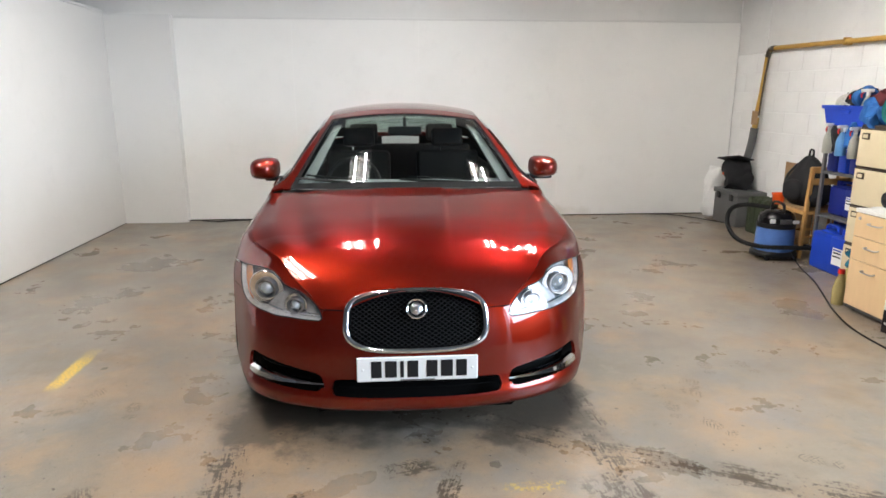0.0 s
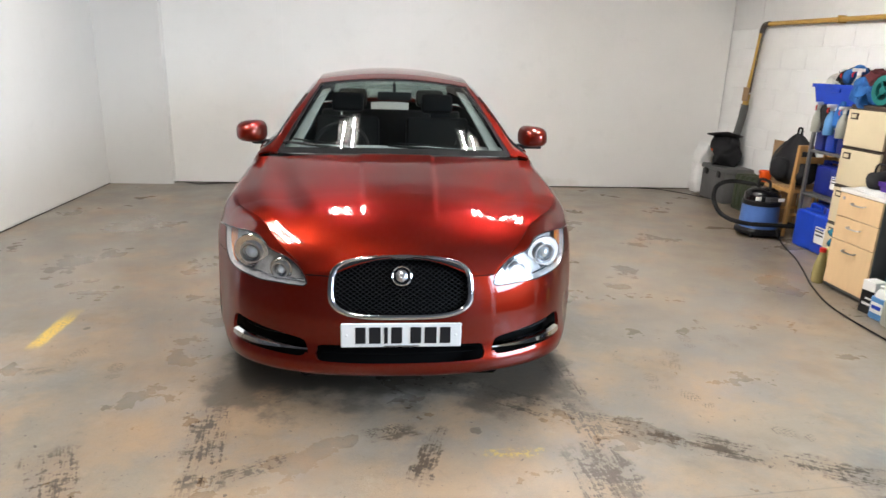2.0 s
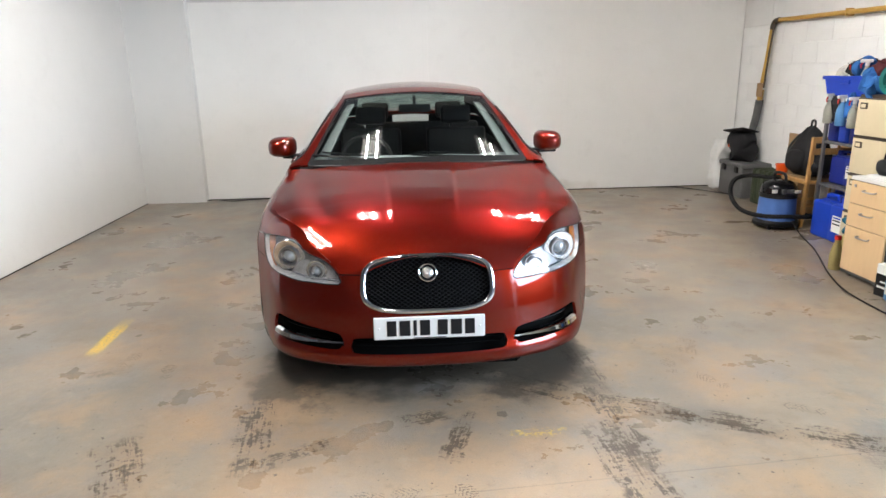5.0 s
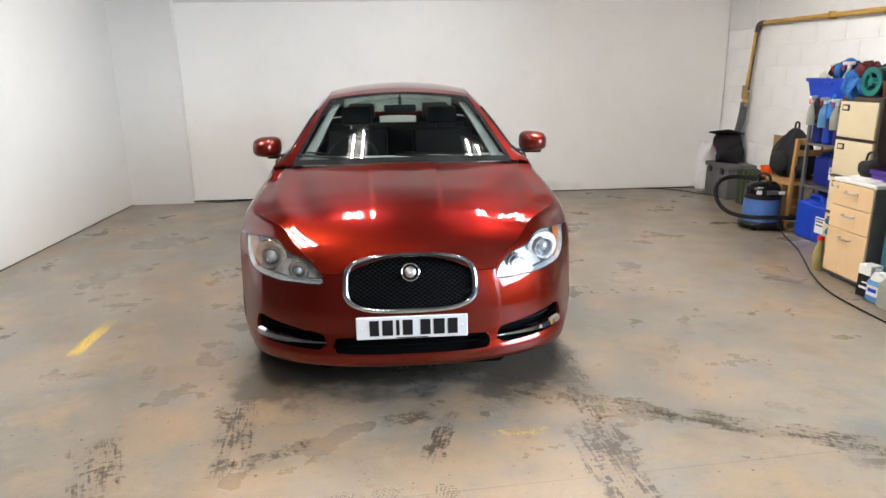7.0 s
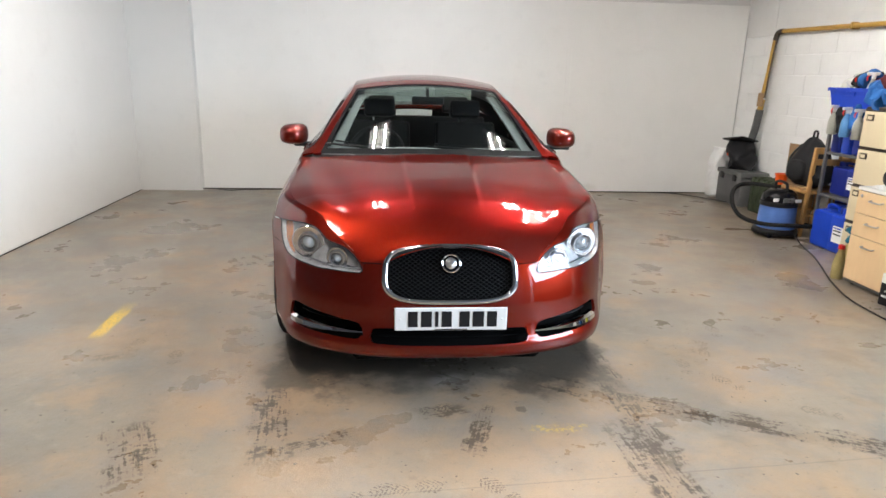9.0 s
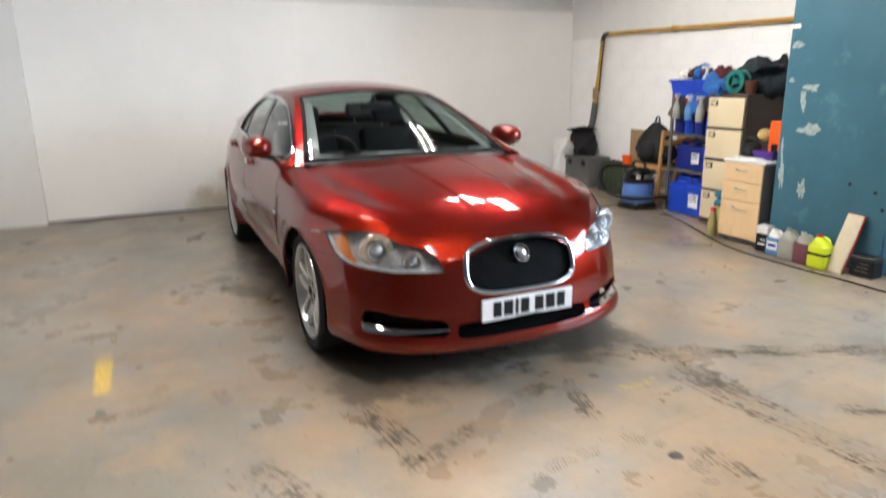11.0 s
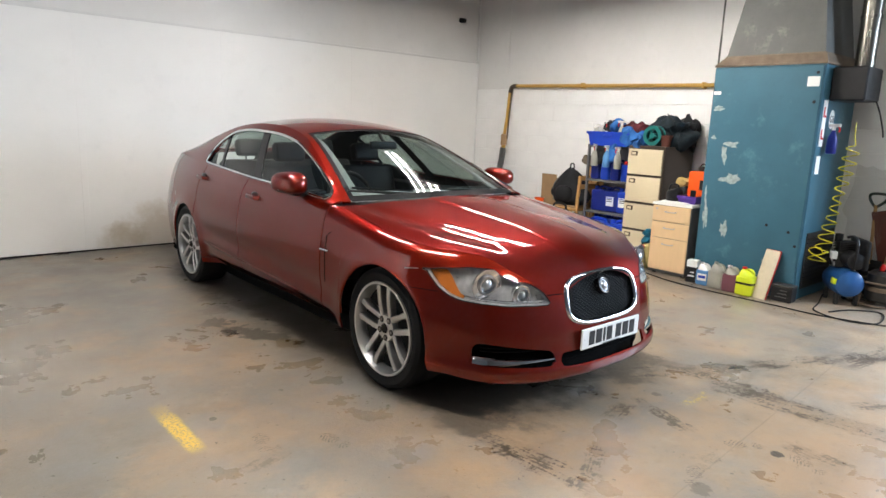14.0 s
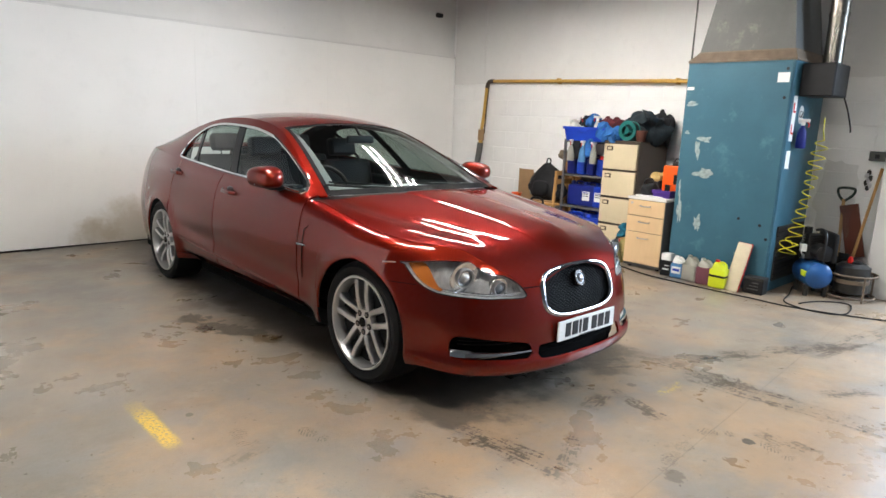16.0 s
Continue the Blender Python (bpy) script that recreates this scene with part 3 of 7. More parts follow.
def at_x(x):
    k = len(PLAN) // 3
    return float(np.interp(x, PLAN[:k, 0], PLAN_D[:k]))


def skin(p, z, side, deeper=0.0):
    """A point of the car's outer skin: p metres round from the nose, at height z."""
    x, y = plan_x(p), plan_y(p)
    tx, ty = float(np.interp(p, PLAN_D, PLAN_T[:, 0])), float(np.interp(p, PLAN_D, PLAN_T[:, 1]))
    k = math.hypot(tx, ty)
    nx, ny = ty / k, -tx / k
    wf, wr = 1 - step(0.08, 0.85, y), step(4.1, 4.85, y)
    off = wf * inset_front(z) + wr * inset_rear(z) + (1 - wf - wr) * inset_side(z) + deeper
    for ay in AXLES:
        r = math.hypot(y - ay, z - ARCH_Z)
        off -= 0.014 * math.exp(-((max(r - ARCH_R, 0)) / 0.07) ** 2) * (1 if r < 0.6 else 0)
    # lower door scallop and shoulder crease
    ledge = 0.352 + 0.045 * (y - 1.5)
    off += 0.085 * step(0.0, 0.12, 0.36 - z) * step(1.30, 1.5, y) * (1 - step(3.36, 3.44, y))
    off += 0.020 * (1 - step(ledge - 0.016, ledge + 0.004, z)) * step(1.35, 1.9, y) * (1 - step(3.36, 3.42, y))
    off += 0.012 * math.exp(-((z - ledge - 0.10) / 0.06) ** 2) * step(1.25, 1.6, y) * (1 - step(3.2, 3.45, y))
    # wings roll over into the bonnet
    if 0.15 < y < 1.6 and z > 0.55:
        roll = max(0.0, (z - rim_z(p) + 0.085) / 0.085)
        off += 0.072 * (1 - math.sqrt(1 - min(0.98, roll) ** 2)) * step(0.2, 0.85, y) * (1 - step(1.38, 1.56, y))
    return Vector((side * max(0.0, x - nx * off), y - ny * off, z))


GRILLE_W, GRILLE_H, GRILLE_Z = 0.324, 0.124, 0.592
belt = smooth_curve([0.6, 0.75, 0.95, 1.2, 1.47, 2.0, 2.6, 3.2, 3.8, 4.3, 4.7, 4.96], [0.838, 0.856, 0.882, 0.92, 0.957, 0.985, 1.005, 1.035, 1.07, 1.095, 1.10, 1.09])
lamp_rim = smooth_curve([0.43, 0.46, 0.5, 0.6, 0.7, 0.78, 0.835, 0.888], [0.633, 0.666, 0.692, 0.738, 0.780, 0.812, 0.828, 0.838])
lamp_top = smooth_curve([0.43, 0.445, 0.46, 0.506, 0.56, 0.62, 0.667, 0.73, 0.78, 0.82, 0.865, 0.888], [0.607, 0.633, 0.650, 0.682, 0.702, 0.712, 0.724, 0.751, 0.763, 0.765, 0.756, 0.744])
lamp_low = smooth_curve([0.43, 0.445, 0.506, 0.58, 0.65, 0.72, 0.789, 0.827, 0.85, 0.868, 0.881, 0.888], [0.602, 0.592, 0.592, 0.594, 0.593, 0.598, 0.603, 0.610, 0.625, 0.655, 0.70, 0.735])


def oval(x, w, h, e=3.6):
    return h * max(0.0, 1 - min(1, abs(x) / w) ** e) ** (1 / e)


def rim_z(p):
    """Height of the bonnet and belt line above the skirt."""
    x, y = plan_x(p), plan_y(p)
    if y < 0.6:
        if x < 0.43:
            return max(GRILLE_Z + oval(x, GRILLE_W, GRILLE_H), 0.638)
        return lamp_rim(x)
    return belt(y)


def low_z(p):
    y = plan_y(p)
    z = 0.205 + 0.02 * step(0.0, 0.4, y) * (1 - step(0.4, 0.6, y)) + 0.05 * step(1.0, 1.27, y) * (1 - step(3.44, 3.5, y))
    for ay in AXLES:
        d = ARCH_R**2 - (y - ay) ** 2
        if d >= 0:
            z = max(z, ARCH_Z + math.sqrt(d))
    return z


def stations(y0, y1, count):
    """Stations round the skirt between two lengthwise places, closer together round the wheel arches."""
    ps = list(np.linspace(at_y(y0), at_y(y1), count))
    for ay in AXLES:
        for k in range(25):
            y = ay - ARCH_R * math.cos(math.pi * k / 24)
            ps.append(at_y(y))
        ps += [at_y(ay - ARCH_R - 0.0015), at_y(ay + ARCH_R + 0.0015)]
    lo, hi = at_y(y0), at_y(y1)
    ps = sorted(q for q in ps if lo <= q <= hi)
    return [q for i, q in enumerate(ps) if i == 0 or q - ps[i - 1] > 4e-4]


def add_patch(bm, ps, lo, hi, nz, side, deeper=0.0):
    rows = []
    for p in ps:
        a, b = lo(p), hi(p)
        rows.append([skin(p, a + (b - a) * (1 - (1 - k / nz) ** 1.5), side, deeper) for k in range(nz + 1)])
    vs = [[bm.verts.new(c) for c in r] for r in rows]
    for a, b in zip(vs, vs[1:]):
        for k in range(nz):
            q = (a[k], a[k + 1], b[k + 1], b[k])
            bm.faces.new(q if side < 0 else q[::-1])


def panel(name, bm, mat, parent, thick=0.012, label="", smooth=40):
    """A sheet part with turned-in thickness, its normals as drawn."""
    bmesh.ops.remove_doubles(bm, verts=bm.verts, dist=2e-4)
    me = bpy.data.meshes.new(name)
    bm.to_mesh(me)
    bm.free()
    me.materials.append(mat)
    me.shade_smooth()
    me.set_sharp_from_angle(angle=radians(smooth))
    uses = np.zeros(len(me.edges), int)
    for poly in me.polygons:
        for li in poly.loop_indices:
            uses[me.loops[li].edge_index] += 1
    for ei in np.nonzero(uses == 1)[0]:
        me.edges[int(ei)].use_edge_sharp = True
    ob = new(name, me)
    ob.parent = parent
    if thick:
        me.materials.append(CABIN)
        s = ob.modifiers.new("thickness", "SOLIDIFY")
        s.thickness, s.offset, s.material_offset = thick, -1, 1
    if label:
        tagged(ob, label=label)
    return ob


GAP = 0.0018
car = thing("car", "parked dark red metallic saloon car with chrome grille and alloy wheels", "car")
OPEN_MID = 0.305


def mouth(p):
    """Lower and upper edge of the openings in the bumper."""
    x = plan_x(p)
    if x < 0.37:
        h = oval(x, 0.37, 0.036, 9)
        return 0.312 - h, 0.312 + h
    if 0.415 < x < 0.79 and plan_y(p) < 0.5:
        t = (x - 0.415) / 0.375
        top, low = 0.362 + 0.052 * t, 0.288 + 0.012 * t
        c, h = (top + low) / 2, (top - low) / 2 * max(0, 1 - abs(2 * t - 1) ** 14) ** 0.5
        return c - h, c + h
    return OPEN_MID, OPEN_MID


def bumper_top(p):
    x, y = plan_x(p), plan_y(p)
    if x <= GRILLE_W and y < 0.5:
        return GRILLE_Z - oval(x, GRILLE_W, GRILLE_H)
    if x < 0.43:
        return rim_z(p) - 0.002
    return lamp_low(x) - 0.002


front_ps = sorted(set([at_x(v) for v in np.r_[np.linspace(0, 0.30, 26), np.linspace(0.305, 0.327, 8), 0.3279, 0.3282, np.linspace(0.335, 0.429, 10), 0.4301, np.linspace(0.432, 0.46, 10),
                                              np.linspace(0.47, 0.74, 32), np.linspace(0.745, 0.80, 16)]] + stations(0.36, 0.6, 26)))
bm = bmesh.new()
for sd in (-1, 1):
    add_patch(bm, front_ps, low_z, lambda p: max(mouth(p)[0], low_z(p) + 0.001), 8, sd)
    add_patch(bm, front_ps, lambda p: max(mouth(p)[1], low_z(p) + 0.001), bumper_top, 14, sd)
panel("front_bumper", bm, PAINT, car, 0.014, smooth=60)
bm = bmesh.new()
for sd in (-1, 1):
    add_patch(bm, stations(0.0, 0.55, 40), lambda p: 0.21, lambda p: 0.56, 4, sd, 0.085)
panel("bumper_backing", bm, VOID, car, 0.004)

# fenders, doors, quarters, rear bumper
sill_z = smooth_curve([1.2, 1.4, 3.4, 3.6], [0.27, 0.262, 0.262, 0.30])
for sd in (-1, 1):
    for name, y0, y1, cnt in (("front_wing", 0.6 - GAP, 1.50, 30), ("front_door", 1.505, 2.70, 26), ("rear_door", 2.705, 3.56, 26), ("rear_wing", 3.565, 4.60, 30)):
        bm = bmesh.new()
        bottom = (lambda p: max(low_z(p), 0.302)) if "door" in name else low_z
        add_patch(bm, stations(y0 + GAP, y1 - GAP, cnt), bottom, lambda p: rim_z(p) - (0.0015 if plan_y(p) < 1.5 else 0.0), 44, sd)
        panel(name, bm, PAINT, car, 0.012)
    bm = bmesh.new()
    add_patch(bm, stations(AXLES[0] + ARCH_R + 0.01, AXLES[1] - ARCH_R - 0.004, 20), lambda p: 0.252, lambda p: 0.298, 3, sd)
    panel("sill", bm, PAINT, car, 0.012)
    # dark jambs behind the shut lines
    for yj in (1.5025, 2.7025, 3.5625):
        bm = bmesh.new()
        add_patch(bm, [at_y(yj - 0.02), at_y(yj), at_y(yj + 0.02)], lambda p: max(low_z(p) + 0.004, 0.22), lambda p: rim_z(p) - 0.02, 16, sd, 0.0135)
        panel("shut_line_jamb", bm, VOID, car, 0.0)
    # arch lips and liners
    for ay in AXLES:
        pts = [skin(at_y(ay - ARCH_R * math.cos(a)), ARCH_Z + ARCH_R * math.sin(a), sd, 0.006) for a in np.linspace(0.02, math.pi - 0.02, 30)]
        part("arch_lip", tube(pts, 0.008, 6), PAINT, car)
        bm = bmesh.new()
        rows = [[Vector((sd * xx, ay - (ARCH_R + 0.01) * math.cos(a), ARCH_Z + (ARCH_R + 0.01) * math.sin(a))) for xx in (0.55, 0.70, 0.84)] for a in np.linspace(-0.12, math.pi + 0.12, 30)]
        add_grid(bm, rows)
        add_grid(bm, [[Vector((sd * 0.55, ay - r * math.cos(a), ARCH_Z + r * math.sin(a))) for r in (0.02, 0.386)] for a in np.linspace(-0.45, math.pi + 0.45, 20)])
        part("arch_liner", bm, VOID, car)
bm = bmesh.new()
for sd in (-1, 1):
    add_patch(bm, stations(4.605, 4.96, 24), low_z, lambda p: 0.62, 8, sd)
for v in bm.verts:
    if abs(v.co.x) < 0.09 and v.co.y > 4.6:
        v.co.x = 0.0
bmesh.ops.remove_doubles(bm, verts=bm.verts, dist=0.006)
panel("rear_bumper", bm, PAINT, car)
bm = bmesh.new()
for sd in (-1, 1):
    add_patch(bm, stations(4.605, 4.96, 24), lambda p: 0.625, rim_z, 8, sd)
for v in bm.verts:
    if abs(v.co.x) < 0.09 and v.co.y > 4.6:
        v.co.x = 0.0
bmesh.ops.remove_doubles(bm, verts=bm.verts, dist=0.006)
panel("boot_face", bm, PAINT, car)
bm = box((-0.60, 0.40, 0.125), (0.60, 4.70, 0.26), 0.02)
for hw, ya, yb in ((0.74, 1.30, 3.41), (0.62, 0.30, 0.50), (0.46, 0.15, 0.32), (0.76, 4.22, 4.66)):
    add_box(bm, (-hw, ya, 0.14), (hw, yb, 0.275), 0.02)
part("underbody", bm, VOID, car)

# bonnet, cowl and boot: sheets that span from side to side between the rims
crown = smooth_curve([0.13, 0.2, 0.3, 0.4, 0.5, 0.6, 0.75, 1.05, 1.45], [0.722, 0.784, 0.842, 0.877, 0.899, 0.915, 0.934, 0.963, 0.992])
ridge_x = smooth_curve([0.13, 0.4, 0.8, 1.4], [0.165, 0.182, 0.20, 0.228])
valley_x = smooth_curve([0.1, 0.2, 0.35, 0.6, 1.0, 1.4], [0.31, 0.365, 0.45, 0.535, 0.62, 0.69])


def lid_point(e, u, side, top, power, bow):
    """Between the rim point e (u = 0) and the middle of the car (u = 1)."""
    x = abs(e.x) * (1 - u)
    z = e.z + (top - e.z) * (1 - (1 - u) ** power)
    y = e.y - bow * (1 - (1 - u) ** 2)
    return Vector((side * x, y, z))


def bonnet_point(p, u, side):
    e = skin(p, rim_z(p), side)
    gap = crown(e.y) - e.z
    q = lid_point(e, u, side, e.z + 0.5 * (gap + math.hypot(gap, 0.012)), 2.0, 0.135 * step(0.8, 1.45, e.y))
    rx = ridge_x(q.y)
    q.z += 0.008 * (1 - step(rx - 0.026, rx + 0.004, abs(q.x))) * step(0.20, 0.75, q.y)
    # hollow between the middle panel and the haunch over each headlamp
    hollow = abs(q.x) - valley_x(q.y)
    fade = step(0.0, 0.12, abs(e.x) - abs(q.x)) * step(0.22, 0.55, q.y) * (1 - 0.6 * step(0.9, 1.4, q.y))
    q.z += fade * (0.008 * math.exp(-((hollow - 0.15) / 0.085) ** 2) - 0.012 * math.exp(-(hollow / 0.07) ** 2))
    return q


bm = bmesh.new()
us = np.linspace(0, 1, 81)
bon_ps = sorted(set([at_x(v) for v in np.r_[np.linspace(0.0, 0.29, 20), np.linspace(0.295, 0.43, 20)]] + stations(0.07, 1.452, 60)))
for sd in (-1, 1):
    vs = [[bm.verts.new(bonnet_point(p, u, sd)) for u in us] for p in bon_ps]
    for a, b in zip(vs, vs[1:]):
        for k in range(len(us) - 1):
            q = (a[k], a[k + 1], b[k + 1], b[k])
            try:
                bm.faces.new(q if sd < 0 else q[::-1])
            except ValueError:
                pass
bmesh.ops.dissolve_degenerate(bm, dist=1e-5, edges=bm.edges)
panel("bonnet", bm, PAINT, car, 0.006, smooth=50)

# greenhouse rail: foot of the windscreen pillar, roof edge, foot of the rear pillar
RAIL_D, RAIL = line_of([(0.775, 1.49, 0.975), (0.70, 1.78, 1.12), (0.625, 2.08, 1.258), (0.568, 2.36, 1.358), (0.555, 2.7, 1.412), (0.56, 3.1, 1.418), (0.575, 3.45, 1.382), (0.61, 3.8, 1.298), (0.66, 4.1, 1.20), (0.70, 4.38, 1.125)])
RAIL_TOP = RAIL_D[-1]
roof_rise = smooth_curve([1.4, 1.8, 2.36, 2.8, 3.4, 3.9, 4.4], [0.016, 0.042, 0.052, 0.06, 0.06, 0.045, 0.02])
roof_bow = smooth_curve([1.4, 2.36, 2.8, 3.3, 3.6, 4.4], [0.17, 0.13, 0.0, 0.0, -0.08, -0.10])


def rail(d):
    return Vector([float(np.interp(d, RAIL_D, RAIL[:, k])) for k in range(3)])


def rail_at(y):
    return float(np.interp(y, RAIL[:, 1], RAIL_D))


def top_point(d, u, side, drop=0.0):
    r = rail(d)
    q = lid_point(r, u, side, r.z + roof_rise(r.y), 2.0, roof_bow(r.y))
    q.z -= drop
    return q


def top_sheet(y0, y1, n, u0=0.0, drop=0.0, nu=20):
    bm = bmesh.new()
    for sd in (-1, 1):
        vs = [[bm.verts.new(top_point(d, u, sd, drop)) for u in np.linspace(u0, 1, nu)] for d in np.linspace(rail_at(y0), rail_at(y1), n)]
        for a, b in zip(vs, vs[1:]):
            for k in range(nu - 1):
                q = (a[k], a[k + 1], b[k + 1], b[k])
                bm.faces.new(q if sd < 0 else q[::-1])
    return bm


panel("roof", top_sheet(2.375, 3.45, 30), PAINT, car, 0.01, smooth=60)
glass = panel("windscreen", top_sheet(1.50, 2.37, 26, 0.075, 0.004), SCREEN, car, 0.0, "tinted windscreen glass", smooth=60)
glass.visible_shadow = False
glass = panel("rear_screen", top_sheet(3.46, 4.34, 20, 0.12, 0.004), GLASS, car, 0.0, "tinted rear window glass", smooth=60)
glass.visible_shadow = False


def add_strip(bm, d0, d1, ua, ub, n=30, drop=0.0, nu=4, sides=(-1, 1)):
    for sd in sides:
        vs = [[bm.verts.new(top_point(d, u, sd, drop)) for u in np.linspace(ua, ub, nu)] for d in np.linspace(d0, d1, n)]
        for a, b in zip(vs, vs[1:]):
            for k in range(nu - 1):
                q = (a[k], a[k + 1], b[k + 1], b[k])
                bm.faces.new(q if sd < 0 else q[::-1])


# black glass borders
bm = bmesh.new()
add_strip(bm, rail_at(1.50), rail_at(2.37), 0.055, 0.10, 26, 0.001)
add_strip(bm, rail_at(2.33), rail_at(2.374), 0.07, 1.0, 3, 0.0015, 20)
add_strip(bm, rail_at(1.49), rail_at(1.545), 0.07, 1.0, 3, 0.0015, 20)
panel("screen_border", bm, BORDER, car, 0.0, "black windscreen border")
bm = bmesh.new()
add_strip(bm, rail_at(4.33), rail_at(4.38), 0.1, 1.0, 3, 0.0, 20)
panel("rear_screen_frame", bm, PAINT, car, 0.012, smooth=60)
for sd in (-1, 1):
    bm = bmesh.new()
    add_strip(bm, rail_at(1.488), rail_at(2.376), 0.0, 0.06, 26, 0.0, 4, (sd,))
    panel("windscreen_pillar", bm, PAINT, car, 0.012, smooth=60)
    bm = bmesh.new()
    add_strip(bm, rail_at(3.449), rail_at(4.38), 0.0, 0.13, 20, 0.0, 4, (sd,))
    panel("rear_pillar", bm, PAINT, car, 0.012, smooth=60)
    bm = bmesh.new()
    add_strip(bm, rail_at(1.60), rail_at(2.36), 0.09, 0.19, 16, 0.045, 4, (sd,))
    panel("pillar_trim", bm, PILLARTRIM, car, 0.01, "grey pillar lining", smooth=60)

# boot lid from the rear screen to the tail
bm = bmesh.new()
for sd in (-1, 1):
    vs = []
    for p in stations(4.36, 4.96, 20):
        e = skin(p, rim_z(p), sd)
        vs.append([bm.verts.new(lid_point(e, u, sd, e.z + 0.035 * (1 - step(4.6, 4.9, e.y)) + 0.01, 2.2, -0.06 * (1 - step(4.4, 4.7, e.y)))) for u in np.linspace(0, 1, 20)])
    for a, b in zip(vs, vs[1:]):
        for k in range(19):
            q = (a[k], a[k + 1], b[k + 1], b[k])
            bm.faces.new(q if sd < 0 else q[::-1])
panel("boot_lid", bm, PAINT, car, 0.01, smooth=60)

# side glazing between belt and rail
dlo = smooth_curve([1.56, 1.62, 1.8, 2.1, 2.36, 2.7, 3.1, 3.3, 3.42, 3.52, 3.58, 3.605], [0.985, 1.03, 1.115, 1.232, 1.308, 1.354, 1.366, 1.352, 1.325, 1.268, 1.19, 1.09])
belt_in = 0.012


def side_point(y, v, side, deeper=0.0):
    d = rail_at(y)
    r = rail(d)
    b = skin(at_y(y), belt(y), side)
    b.z, b.y = belt(y), y
    q = Vector((b.x, y, b.z)).lerp(Vector((side * r.x, y, r.z)), v)
    q.x += side * (0.02 * 4 * v * (1 - v) - deeper)
    return q


def side_v(y, z):
    return (z - belt(y)) / max(1e-3, rail(rail_at(y)).z - belt(y))


def glass_low(y):
    return side_v(y, belt(y) + 0.022)


def glass_top(y):
    return min(0.97, side_v(y, dlo(y)))


def add_side(bm, ys, v0, v1, nv, side, deeper=0.0):
    vs = [[bm.verts.new(side_point(y, v0(y) + (v1(y) - v0(y)) * k / nv, side, deeper)) for k in range(nv + 1)] for y in ys]
    for a, b in zip(vs, vs[1:]):
        for k in range(nv):
            q = (a[k], a[k + 1], b[k + 1], b[k])
            bm.faces.new(q if side < 0 else q[::-1])


for sd in (-1, 1):
    # painted frame over the glass, pillar feet, and the strip below the glass
    bm = bmesh.new()
    add_side(bm, np.linspace(1.50, 1.575, 6), lambda y: 0, lambda y: 1, 4, sd)
    add_side(bm, np.linspace(1.575, 3.605, 70), lambda y: max(glass_top(y), glass_low(y)), lambda y: 1, 5, sd)
    add_side(bm, np.linspace(3.605, 4.375, 24), lambda y: 0, lambda y: 1, 6, sd)
    add_side(bm, np.linspace(1.575, 3.605, 70), lambda y: 0, glass_low, 1, sd)
    panel("window_surround", bm, PAINT, car, 0.012, smooth=60)
    # panes and pillars lean back towards the roof: (lower start, its lean, lower end, its lean)
    for name, ya, la, yb, lb, mat, deep, lab in (("front_window", 1.58, 0.0, 2.53, 0.28, GLASS, 0.012, "tinted side window"), ("rear_window", 2.62, 0.28, 3.255, 0.20, GLASS, 0.012, "tinted side window"), ("quarter_window", 3.285, 0.20, 3.602, 0.0, GLASS, 0.012, "tinted side window"),
                                                ("door_pillar", 2.522, 0.28, 2.628, 0.28, GLOSSBLACK, 0.006, "black pillar between the doors"), ("window_bar", 3.25, 0.20, 3.29, 0.20, GLOSSBLACK, 0.006, "black bar between the panes")):
        bm = bmesh.new()
        cols = []
        for q in np.linspace(0, 1, 24 if mat is GLASS else 4):
            line = []
            for w in np.linspace(0, 1, 10):
                y = (ya + la * w) * (1 - q) + (yb + lb * w) * q
                line.append(side_point(y, glass_low(y) + (max(glass_top(y), glass_low(y) + 0.01) - glass_low(y)) * w, sd, deep))
            cols.append(line if sd < 0 else line[::-1])
        add_grid(bm, cols)
        g = panel(name, bm, mat, car, 0.0 if mat is GLASS else 0.01, lab, smooth=60)
        g.visible_shadow = mat is not GLASS
    loop = [side_point(y, glass_low(y), sd, -0.004) for y in np.linspace(1.59, 3.58, 60)] + [side_point(y, max(glass_top(y), glass_low(y) + 0.02), sd, -0.004) for y in [*np.linspace(3.604, 3.5, 16), *np.linspace(3.47, 1.575, 60)]]
    part("window_trim", tube(loop, 0.0105, 6, True), CHROME, car, "bright chrome window surround")

